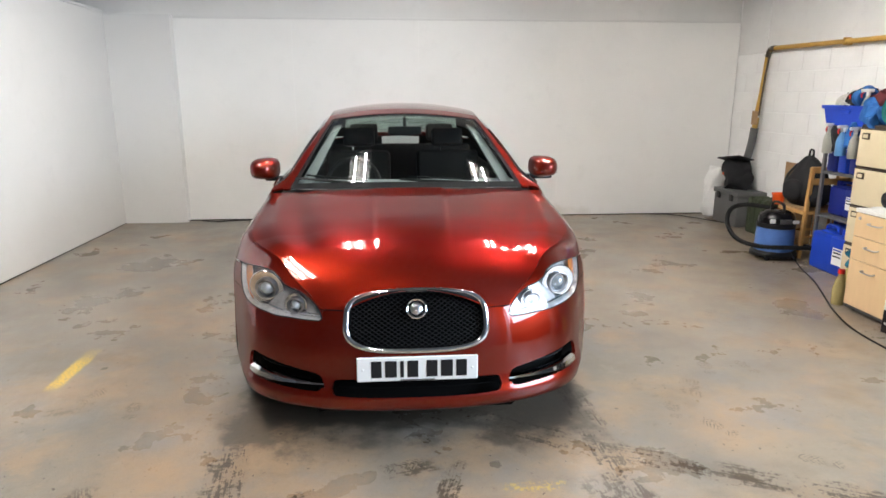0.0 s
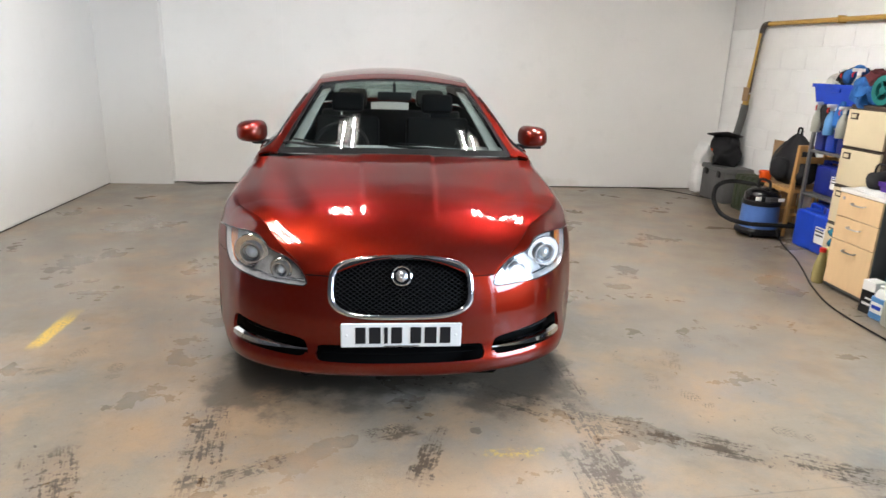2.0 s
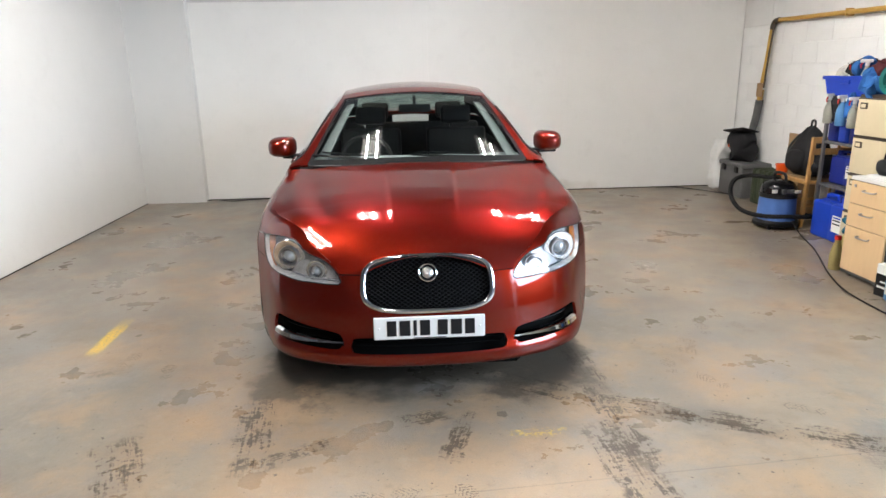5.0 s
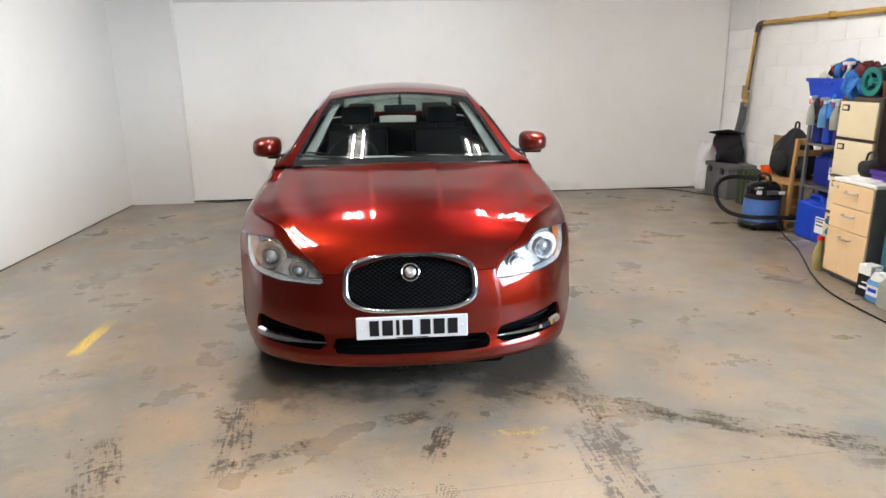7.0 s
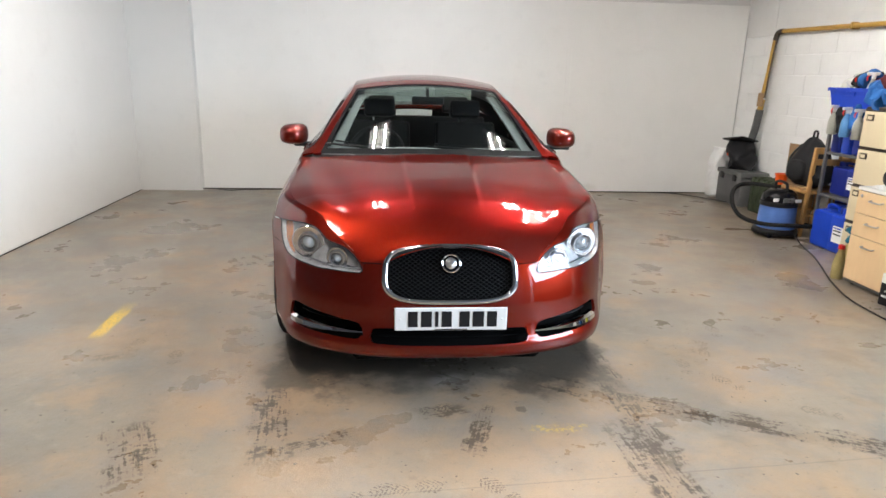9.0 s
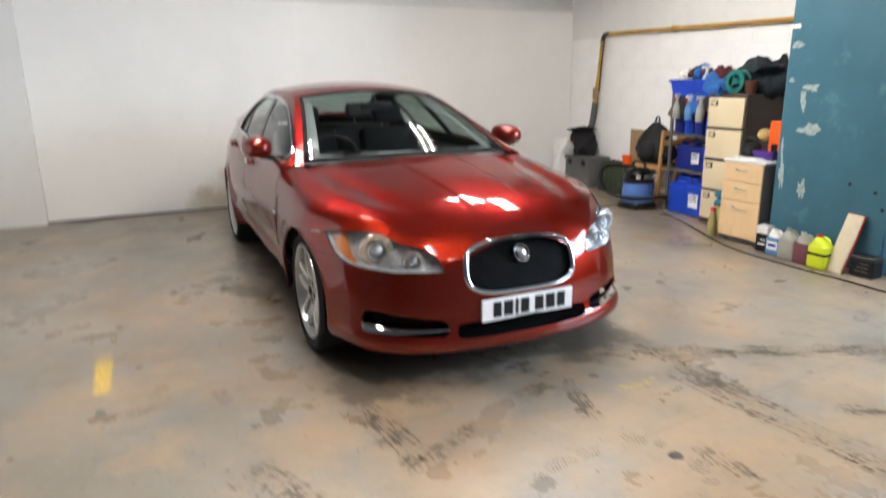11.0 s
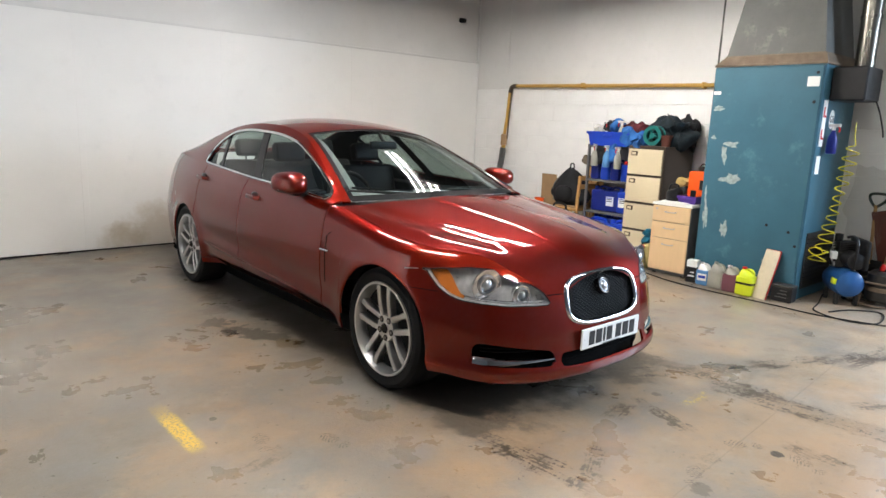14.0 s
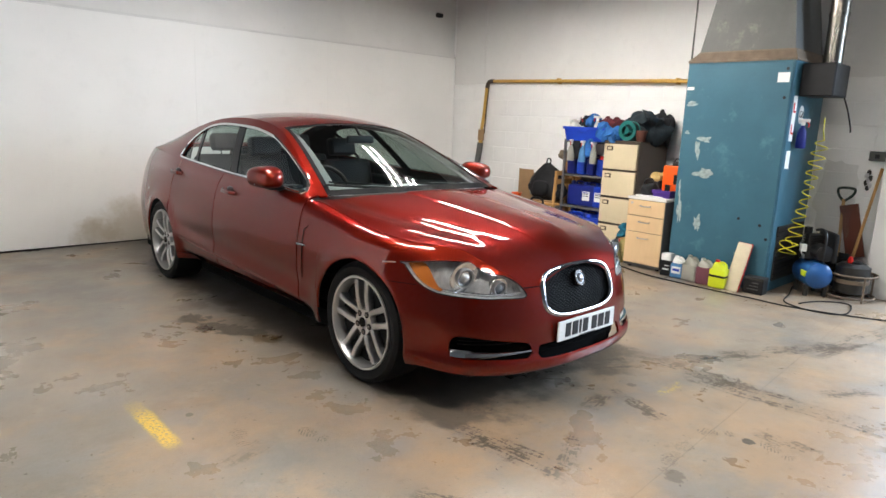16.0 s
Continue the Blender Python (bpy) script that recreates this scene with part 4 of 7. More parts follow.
# headlamps
LAMPBOWL = material("lamp_bowl", (0.66, 0.66, 0.67), 0.3, 0.4, vary=0.25, scale=26, bump=0.12, bump_scale=60)
LAMPGLASS = material("lamp_glass", (0.50, 0.53, 0.56), 0.16, 0.5, vary=0.05, coat=1.0)
for sd in (-1, 1):
    hps = [p for p in front_ps if plan_x(p) >= 0.4301 and p <= at_y(0.6)]
    lamp = None
    bm = bmesh.new()
    add_patch(bm, hps, lambda p: lamp_low(plan_x(p)), lambda p: lamp_top(plan_x(p)) - 0.001, 10, sd, -0.001)
    lamp = panel("headlamp", bm, LENS, car, 0.0, "clear headlamp with projector lens", smooth=70)
    lamp.visible_shadow = False
    bm = bmesh.new()
    add_patch(bm, hps, lambda p: lamp_low(plan_x(p)) + 0.002, lambda p: lamp_top(plan_x(p)) - 0.003, 10, sd, 0.048)
    part("reflector", bm, LAMPBOWL, lamp)
    edge = [skin(p, lamp_low(plan_x(p)), sd, 0.0) for p in hps] + [skin(p, lamp_top(plan_x(p)) - 0.001, sd, 0.0) for p in hps[::-1]]
    part("lamp_seal", tube(edge, 0.003, 5, True), BLACK, lamp)
    inner = [skin(p, lamp_low(plan_x(p)) + 0.012, sd, 0.035) for p in hps[3:-6]]
    part("chrome_lip", tube(inner, 0.006, 5), CHROME, lamp)
    for (hx, hy, hz), r, bowl in (((0.672, 0.318, 0.690), 0.052, 0.084), ((0.528, 0.215, 0.640), 0.038, 0.054)):
        aim = Matrix.Translation((sd * hx, hy, hz)) @ pose(0, 0, 0, 96, 0, sd * 14)
        part("lamp_cup", lathe([(bowl, 0.004), (bowl * 0.97, 0.008), (bowl * 0.9, -0.004), (bowl * 0.72, -0.026), (r * 0.9, -0.034)], aim, 36), CHROME, lamp, "chrome reflector cup", 60)
        part("lamp_ring", lathe([(r, -0.04), (r, 0.010), (r * 0.96, 0.020), (r * 0.86, 0.020), (r * 0.78, 0.004), (r * 0.76, -0.03)], aim, 36), SATIN, lamp, smooth=50)
        part("lamp_bezel", lathe([(r * 0.80, -0.02), (r * 0.80, 0.010), (r * 0.72, 0.014), (r * 0.66, 0.004)], aim, 32), CHROME, lamp)
        part("lamp_eye", lathe([(0.001, 0.026), (r * 0.3, 0.022), (r * 0.55, 0.010), (r * 0.70, -0.012)], aim, 32), LAMPGLASS, lamp, smooth=80)
    split = [skin(at_x(0.605), 0.603 + 0.02 * k, sd, 0.030) for k in range(3)]
    part("lamp_divider", tube([split[0], split[1], skin(at_x(0.578), 0.668, sd, 0.030), skin(at_x(0.585), 0.700, sd, 0.030)], 0.006, 6), SATIN, lamp)
    part("lamp_wall", add_grid(bmesh.new(), [[skin(p, lamp_low(plan_x(p)), sd, q) for q in (0.002, 0.05)] for p in hps]), LAMPBOWL, lamp)
    part("lamp_wall", add_grid(bmesh.new(), [[skin(p, lamp_top(plan_x(p)) - 0.001, sd, q) for q in (0.002, 0.05)] for p in hps]), LAMPBOWL, lamp)
    part("lamp_wall", add_grid(bmesh.new(), [[skin(hps[0], z, sd, q) for q in (0.002, 0.05)] for z in np.linspace(lamp_low(0.43), lamp_top(0.43), 6)]), LAMPBOWL, lamp)
    bm = bmesh.new()
    add_patch(bm, hps, lambda p: lamp_top(plan_x(p)) + 0.0008, lambda p: max(lamp_top(plan_x(p)) + 0.001, rim_z(p) - 0.0015), 6, sd)
    panel("lamp_brow", bm, PAINT, car, 0.01)
    bm = bmesh.new()
    add_patch(bm, [p for p in hps if plan_y(p) > 0.34], lambda p: lamp_low(plan_x(p)) + 0.005, lambda p: lamp_low(plan_x(p)) + 0.006 + (lamp_top(plan_x(p)) - lamp_low(plan_x(p)) - 0.014) * (0.10 + 0.90 * step(0.36, 0.50, plan_y(p))), 5, sd, 0.022)
    part("turn_signal", bm, AMBER, lamp, "amber indicator in the headlamp")

IRONGREY = material("dark_pewter", (0.16, 0.16, 0.17), 0.3, 0.9, vary=0.2, scale=60, bump=0.5, bump_scale=120)


# grille: chrome surround, diamond mesh, round badge
def grille_point(x, z, deeper=0.0):
    return skin(at_x(abs(x)), z, -1 if x < 0 else 1, deeper)


def grille_edge(a, k=1.0):
    c, s = math.cos(a), math.sin(a)
    return math.copysign(abs(c) ** (2 / 3.6), c) * GRILLE_W * k, GRILLE_Z + math.copysign(abs(s) ** (2 / 3.6), s) * GRILLE_H * k


def surround(t):
    """Chrome is broad at the sides, middling along the foot and thin along the top."""
    a = 2 * math.pi * t
    return 0.0085 + 0.007 * abs(math.cos(a)) ** 3 + (0.005 if math.sin(a) < 0 else 0.0) * abs(math.sin(a))


rim_line = []
for k in range(96):
    a = 2 * math.pi * k / 95
    gx0, gz0 = grille_edge(a, 1.0)
    w = surround(k / 95) - 0.0085
    rim_line.append(grille_point(gx0 * (1 - w / GRILLE_W), GRILLE_Z + (gz0 - GRILLE_Z) * (1 - w / GRILLE_H), -0.002 + w))
grille = part("grille", tube(rim_line[:-1], lambda t: surround(t * 94 / 95), 10, True), CHROME, car, "chrome grille surround", 80)
bm = bmesh.new()
for slope in (-1, 1):
    for c in np.arange(-0.62, 0.62, 0.030):
        run = []
        for x in np.linspace(-0.33, 0.33, 61):
            z = GRILLE_Z + slope * 0.62 * (x - c)
            if abs(x) < GRILLE_W - 0.008 and abs(z - GRILLE_Z) < oval(x, GRILLE_W - 0.006, GRILLE_H - 0.004):
                run.append(grille_point(x, z, 0.026 + 0.003 * slope))
        if len(run) > 2:
            add_tube(bm, run, 0.0026, 4)
part("grille_mesh", bm, material("dark_mesh", (0.006, 0.006, 0.007), 0.55, 0.0, vary=0.1, specular=0.12), grille, "dark chrome mesh")
bm = bmesh.new()
add_grid(bm, [[grille_point(x, GRILLE_Z + t * oval(x, GRILLE_W, GRILLE_H), 0.075) for t in np.linspace(-1, 1, 9)] for x in np.linspace(-GRILLE_W, GRILLE_W, 31)])
part("grille_backing", bm, VOID, grille)
aim = Matrix.Translation(grille_point(0, 0.643, 0.01)) @ pose(0, 0, 0, 65)
part("badge", lathe([(0.001, 0.010), (0.030, 0.010), (0.040, 0.009), (0.046, 0.0), (0.046, -0.02)], aim, 32), GLOSSBLACK, grille, "round black and silver badge")
part("badge_ring", tube([aim @ Vector((0.041 * math.cos(a), 0.041 * math.sin(a), 0.010)) for a in np.linspace(0, 2 * math.pi, 36, endpoint=False)], 0.0035, 6, True), CHROME, grille)
part("badge_face", rough_up(lathe([(0.001, 0.021), (0.010, 0.020), (0.020, 0.016), (0.026, 0.011)], aim, 28), 0.003, 90, 2.0), SATIN, grille, "embossed silver badge face")
# shut line between bonnet and bumper beside the grille
for sd in (-1, 1):
    part("bonnet_shut_line", tube([skin(at_x(x), 0.638 + 0.0 * x, sd, 0.0005) for x in np.linspace(0.335, 0.44, 8)], 0.0026, 5), VOID, car)

# lower intake bars, side vents with chrome blades, tow cover
bm = bmesh.new()
for z in (0.295, 0.318):
    add_tube(bm, [skin(at_x(abs(x)), z, -1 if x < 0 else 1, 0.05) for x in np.linspace(-0.36, 0.36, 31)], 0.004, 4)
part("intake_grille", bm, VOID, car)
for sd in (-1, 1):
    bm = bmesh.new()
    rows = []
    for x in np.linspace(0.412, 0.785, 26):
        t = (x - 0.412) / 0.373
        p, z0 = at_x(x), 0.322 - 0.008 * t
        h = 0.006 + 0.017 * t
        rows.append([skin(p, z0 + dz, sd, dd) for dz, dd in ((-h, 0.012), (-h * 0.5, 0.0), (h * 0.5, 0.0), (h, 0.012), (h, 0.03), (-h, 0.03))])
    add_grid(bm, rows, wrap=True)
    part("vent_blade", bm, CHROME, car, "chrome blade in the bumper vent")
    bm = bmesh.new()
    for z in (0.355, 0.372, 0.389):
        add_tube(bm, [skin(at_x(x), z, sd, 0.05) for x in np.linspace(0.5 + (z - 0.355) * 6, 0.77, 14)], 0.004, 4)
    part("vent_slats", bm, BLACK, car)

# number plate: the marks are plain bars
plate = part("number_plate", box((-0.26, 0.018, 0.346), (0.26, 0.028, 0.457), 0.004), PLATE, car, "white number plate with dark bars")
gx = -0.198
for wdt in (0.044, 0.050, 0.016, 0.047, 0.0, 0.047, 0.052, 0.046):
    if wdt:
        part("plate_bar", box((gx, 0.0155, 0.365), (gx + wdt, 0.0185, 0.440)), INK, plate, smooth=0)
    gx += (wdt + 0.0145) if wdt else 0.021
part("plate_bar", box((-0.075, 0.0155, 0.3505), (0.075, 0.0185, 0.3545)), INK, plate, smooth=0)
for bx in (-0.235, 0.235):
    part("plate_screw", lathe([(0.001, 0.003), (0.004, 0.002), (0.006, 0.0)], Matrix.Translation((bx, 0.018, 0.402)) @ pose(0, 0, 0, 90), 10), PLATE, plate)

# wheels
def make_wheel():
    w = new("wheel")
    w.parent = car
    flip = pose(0, 0, 0, 0, 90, 0)  # local z points out of the car
    ro, rr = 0.343, 0.262
    prof = [(rr, -0.115), (rr + 0.02, -0.125), (ro - 0.03, -0.128), (ro - 0.006, -0.112), (ro, -0.085), (ro, 0.085), (ro - 0.006, 0.112), (ro - 0.03, 0.127), (rr + 0.02, 0.124), (rr, 0.113)]
    bm = lathe(prof, flip, 72, closed=True)
    for k in (-0.055, -0.02, 0.02, 0.055):
        add_lathe(bm, [(ro + 0.0005, k - 0.004), (ro - 0.007, k - 0.003), (ro - 0.007, k + 0.003), (ro + 0.0005, k + 0.004)], flip, 72)
    part("tyre", bm, RUBBER, w, "black low-profile tyre")
    bm = lathe([(rr + 0.004, 0.116), (rr + 0.002, 0.124), (rr - 0.010, 0.124), (rr - 0.018, 0.108), (rr - 0.026, 0.07), (rr - 0.034, -0.11), (rr, -0.115)], flip, 72, closed=True)
    rim = part("rim", bm, ALLOY, w, "polished alloy wheel rim")
    for k in range(5):
        for s in (-1, 1):
            a0 = 2 * math.pi * k / 5
            bm = bmesh.new()
            rows = []
            for t in np.linspace(0, 1, 9):
                r = 0.058 + (rr - 0.022 - 0.058) * t
                a = a0 + s * (0.30 - 0.05 * t + 0.03 * math.sin(math.pi * t)) * (1.0 if t > 0.02 else 1)
                a = a0 + s * (0.42 * (1 - t) ** 2 * 0.8 + 0.185 + 0.02 * t)
                wd = 0.019 - 0.004 * math.sin(math.pi * t)
                z = 0.088 + 0.018 * t + 0.008 * math.sin(math.pi * t)
                c = Vector((r * math.cos(a), r * math.sin(a), z))
                tan = Vector((-math.sin(a), math.cos(a), 0))
                rows.append([flip @ (c + tan * q * wd + Vector((0, 0, h))) for q, h in ((-1.1, -0.045), (-1.0, -0.006), (-0.6, 0.0), (0.6, 0.0), (1.0, -0.006), (1.1, -0.045))])
            add_grid(bm, rows, wrap=True)
            part("spoke", bm, ALLOY, rim)
    part("hub", lathe([(0.001, 0.099), (0.03, 0.099), (0.034, 0.093), (0.07, 0.093), (0.078, 0.08), (0.082, 0.03)], flip, 40), ALLOY, rim)
    part("centre_cap", lathe([(0.001, 0.105), (0.026, 0.104), (0.029, 0.098)], flip, 28), GLOSSBLACK, rim)
    for k in range(5):
        a = 2 * math.pi * (k + 0.5) / 5
        part("wheel_nut", lathe([(0.001, 0.098), (0.009, 0.097), (0.011, 0.08)], flip @ Matrix.Translation((0.056 * math.cos(a), 0.056 * math.sin(a), 0)), 6), CHROME, rim)
        part("nut_recess", lathe([(0.011, 0.0945), (0.0185, 0.0945), (0.0185, 0.090)], flip @ Matrix.Translation((0.056 * math.cos(a), 0.056 * math.sin(a), 0)), 16), BLACK, rim)
    part("brake_disc", lathe([(0.05, 0.0), (0.178, 0.0), (0.178, -0.03), (0.05, -0.03)], flip, 48), DISC, w)
    part("brake_caliper", box((-0.035, 0.09, -0.10), (0.035, 0.19, 0.10), 0.012), SATIN, w)
    return w


wheel = make_wheel()
spin = 0
for wx, wy, side_turn in ((0.77, AXLES[0], 0), (-0.77, AXLES[0], 180), (0.78, AXLES[1], 0), (-0.78, AXLES[1], 180)):
    m = pose(wx, wy, 0.343, 0, 0, side_turn) @ pose(0, 0, 0, 8 + 31 * spin)
    if spin == 0:
        wheel.matrix_basis = m
    else:
        copy_thing(wheel, m)
    spin += 1

# door mirrors
for sd in (-1, 1):
    bm = bmesh.new()
    bmesh.ops.create_icosphere(bm, subdivisions=4, radius=1)
    for v in bm.verts:
        c = v.co
        v.co = Vector((math.copysign(abs(c.x) ** 0.62, c.x) * 0.094, math.copysign(abs(c.y) ** 0.8, c.y) * 0.155 if c.y < 0 else min(c.y, 0.5) * 0.11, math.copysign(abs(c.z) ** 0.66, c.z) * (0.078 if c.z > 0 else 0.062)))
        v.co.z *= 1 - 0.10 * (v.co.x * sd / 0.108)
        v.co.y += 0.03 * (v.co.x * sd / 0.108) ** 2
    bmesh.ops.transform(bm, matrix=Matrix.Translation((sd * 0.945, 1.86, 1.058)), verts=bm.verts)
    mir = part("door_mirror", bm, PAINT, car, "body-coloured door mirror", smooth=60)
    part("mirror_base", box((sd * 0.85 - 0.09, 1.80, 0.985), (sd * 0.85 + 0.15, 1.89, 1.012), 0.012, None, 2), BLACK, mir)
    part("repeater", tube([(sd * (0.90 + 0.130 * t), 1.776 + 0.06 * t * t, 1.018 + 0.01 * t) for t in np.linspace(0.1, 1, 8)], 0.007, 6), PLATE, mir, "clear side repeater strip")
    part("mirror_arm", tube([(sd * 0.80, 1.83, 0.985), (sd * 0.86, 1.84, 0.995), (sd * 0.93, 1.85, 1.01)], 0.028, 10, False, 0.7), BLACK, mir)
    part("mirror_glass", box((sd * 0.945 - 0.07, 1.912, 1.012), (sd * 0.945 + 0.07, 1.917, 1.108), 0.002), MIRRORGLASS, mir)
    # satin strip stands in for the bright highlight along the wing crease
    part("side_marker", tube([skin(at_y(y), 0.742 - 0.10 * (y - 0.57), sd, -0.001) for y in np.linspace(0.625, 0.70, 6)], 0.003, 6), SATIN, car, "pale strip drawn as the wing crease highlight")
    part("bumper_seam", tube([skin(at_y(y), 0.638, sd, 0.002) for y in np.linspace(0.49, 0.655, 8)], 0.0028, 6), VOID, car)
    # handles, wing vent
    for y, z in ((2.49, 0.905), (3.50, 0.958)):
        c = skin(at_y(y), z, sd)
        h = part("door_handle", tube([(c.x + sd * 0.004, y - 0.10, z - 0.003), (c.x + sd * 0.032, y - 0.07, z), (c.x + sd * 0.034, y + 0.05, z + 0.003), (c.x + sd * 0.006, y + 0.10, z + 0.004)], 0.012, 8, False, 1.3), PAINT, car)
        part("handle_cup", blob((0.007, 0.058, 0.042), 0, 1, 0, 3, Matrix.Translation((c.x - sd * 0.002, y - 0.01, z - 0.004))), CUP_SHADE, h)
    c0 = [skin(at_y(1.44), z, sd, -0.003) for z in np.linspace(0.50, 0.79, 9)]
    part("wing_vent", tube(c0 + [skin(at_y(1.40), 0.815, sd, 0.0)], 0.0022, 6), VOID, car)
    part("wing_vent_blade", tube([skin(at_y(y), 0.700 - 0.02 * (y - 1.38), sd, -0.004) for y in np.linspace(1.40, 1.495, 5)], 0.008, 6, False, 0.8), CHROME, car)
    part("door_rubbing_strip", tube([skin(at_y(y), 0.358 + 0.045 * (y - 1.5), sd, 0.002) for y in np.linspace(1.8, 3.35, 30)], 0.006, 6), PAINT, car)

# cowl, wipers
bm = bmesh.new()
add_grid(bm, [[Vector((x, 1.345 + 0.155 * (abs(x) / 0.78) ** 2 + q * 0.14, 0.978 - 0.02 * (abs(x) / 0.78) ** 2 - 0.02 * (1 - q))) for q in (0, 0.5, 1.0)] for x in np.linspace(-0.79, 0.79, 25)])
part("scuttle_panel", bm, BLACK, car)
for x0, x1 in ((-0.16, -0.70), (0.50, -0.05)):
    a = [Vector((x0 + (x1 - x0) * t, 1.36 + 0.15 * (abs(x0 + (x1 - x0) * t) / 0.78) ** 2 + 0.03 + 0.05 * t, 1.006 + 0.03 * t)) for t in np.linspace(0, 1, 12)]
    wp = part("wiper_arm", tube(a, lambda t: 0.012 - 0.005 * t, 6), BLACK, car)
    part("wiper_blade", tube([q + Vector((0.06, 0.035, 0.012)) for q in a[3:]], 0.006, 5), RUBBER, wp)
    part("wiper_pivot", lathe([(0.02, 0.0), (0.018, 0.018), (0.001, 0.02)], Matrix.Translation(a[0] - Vector((0, 0, 0.015))), 14), BLACK, wp)

# interior
part("cabin_floor", box((-0.72, 1.35, 0.30), (0.72, 4.2, 0.34)), CABIN, car)
part("parcel_shelf", box((-0.62, 3.75, 0.93), (0.62, 4.35, 0.97), 0.01), CABIN, car)
bm = bmesh.new()
add_grid(bm, [[Vector((x, 1.50 + t * 0.62 + 0.03 * abs(x), 0.965 - 0.10 * max(0, t - 0.55) * 2 + 0.02 * math.sin(3 * t) - 0.30 * max(0, t - 0.9) * 10)) for t in np.linspace(0, 1, 12)] for x in np.linspace(-0.72, 0.72, 21)])
part("dashboard", bm, DASH, car, "grey soft dashboard top")
part("dash_lower", box((-0.70, 1.55, 0.45), (0.70, 1.98, 0.90), 0.04, None, 2), CABIN, car)
part("headliner", top_sheet(2.42, 3.42, 16, 0.06, 0.03), HEADLINER, car)
part("console", box((-0.12, 1.9, 0.36), (0.12, 3.0, 0.62), 0.03, None, 2), CABIN, car)
for sd in (-1, 1):
    part("door_card", box((sd * 0.72, 1.6, 0.40), (sd * 0.78, 3.8, 0.95), 0.02), CABIN, car)


def seat(x, y, width, headrests):
    s = part("seat", box((x - width / 2, y - 0.28, 0.50), (x + width / 2, y + 0.24, 0.66), 0.05, None, 3), LEATHER, car)
    lean = Matrix.Translation((x, y + 0.26, 0.60)) @ pose(0, 0, 0, -14) @ Matrix.Diagonal((1, 1, 0.9, 1))
    part("seat_back", box((-width / 2, -0.07, 0), (width / 2, 0.07, 0.56), 0.05, lean, 3), LEATHER, s)
    for hx in headrests:
        part("headrest", box((hx - 0.13, -0.05, 0.60), (hx + 0.13, 0.05, 0.77), 0.04, lean, 3), LEATHER, s)
        part("headrest_post", tube([lean @ Vector((hx - 0.05, 0, 0.5)), lean @ Vector((hx - 0.05, 0, 0.62))], 0.006, 6), CHROME, s)


seat(-0.37, 2.55, 0.52, (0,))
seat(0.37, 2.55, 0.52, (0,))
seat(0, 3.30, 1.30, (-0.36, 0.36))
sw = Matrix.Translation((-0.37, 2.02, 0.93)) @ pose(0, 0, 0, 66)
wheel_ring = part("steering_wheel", tube([sw @ Vector((0.185 * math.cos(a), 0.185 * math.sin(a), 0)) for a in np.linspace(0, 2 * math.pi, 40, endpoint=False)], 0.016, 8, True), LEATHER, car, "grey leather steering wheel")
part("steering_boss", blob((0.075, 0.06, 0.035), 0, 1, 0, 3, sw), LEATHER, wheel_ring)
for a in (0, math.pi, -math.pi / 2):
    part("steering_spoke", tube([sw @ Vector((0.05 * math.cos(a), 0.05 * math.sin(a), 0)), sw @ Vector((0.18 * math.cos(a), 0.18 * math.sin(a), 0))], 0.018, 6, False, 0.5), SATIN, wheel_ring)
part("rear_view_mirror", box((-0.12, 2.14, 1.265), (0.12, 2.17, 1.325), 0.015, None, 2), BLACK, car)
part("mirror_stalk", tube([(0, 2.155, 1.32), (0, 2.22, 1.385)], 0.012, 6), BLACK, car)

# ---- clutter along the right wall ----
TEAL = material("teal_enamel", (0.043, 0.122, 0.170), 0.42, vary=0.10, scale=3, stain=0.18, stain_color=(0.10, 0.22, 0.26), stain_scale=4, bump=0.05)
PRIMER = material("bare_scuffed_primer", (0.33, 0.38, 0.37), 0.7, vary=0.35, scale=30)
GALV = material("dusty_galvanised_steel", (0.110, 0.112, 0.106), 0.65, 0.1, vary=0.15, scale=4, stain=0.25, stain_color=(0.36, 0.34, 0.3))
STEEL = material("brushed_steel", (0.20, 0.188, 0.165), 0.28, 0.95, vary=0.08, stretch=(1, 1, 0.1))
BROWN = material("dark_brown_enamel", (0.055, 0.04, 0.03), 0.45, vary=0.15, scale=6)
RUST = material("brown_flange", (0.16, 0.12, 0.085), 0.7, vary=0.25, scale=12)
CREAM = material("cream_enamel", (0.62, 0.53, 0.36), 0.42, vary=0.05, scale=3)
BEECH = material("beech_laminate", (0.70, 0.50, 0.29), 0.5, vary=0.04, scale=4, stretch=(1, 6, 1))
PINE = material("varnished_pine", (0.48, 0.27, 0.10), 0.45, vary=0.2, scale=5, stretch=(6, 6, 0.6))
BLUEPL = material("blue_plastic", (0.012, 0.05, 0.42), 0.38, vary=0.12, scale=7)
DEEPBLUE = material("dark_blue_plastic", (0.012, 0.022, 0.18), 0.35, vary=0.12, scale=7)
LIGHTBLUE = material("pale_blue_plastic", (0.10, 0.26, 0.52), 0.35, vary=0.15, scale=8)
VACBLUE = material("dusty_mid_blue_plastic", (0.075, 0.16, 0.42), 0.45, vary=0.12, scale=8)
CLOTHBLACK = material("black_nylon", (0.014, 0.014, 0.016), 0.75, vary=0.3, scale=14, bump=0.4, bump_scale=40)
CLOTHBLUE = material("blue_rag", (0.03, 0.13, 0.38), 0.9, vary=0.25, scale=12, bump=0.4, bump_scale=30)
CLOTHRED = material("maroon_rag", (0.10, 0.02, 0.025), 0.9, vary=0.25, scale=12, bump=0.4, bump_scale=30)
CLOTHWHITE = material("pale_rag", (0.55, 0.54, 0.5), 0.9, vary=0.15, scale=12, bump=0.4, bump_scale=30)
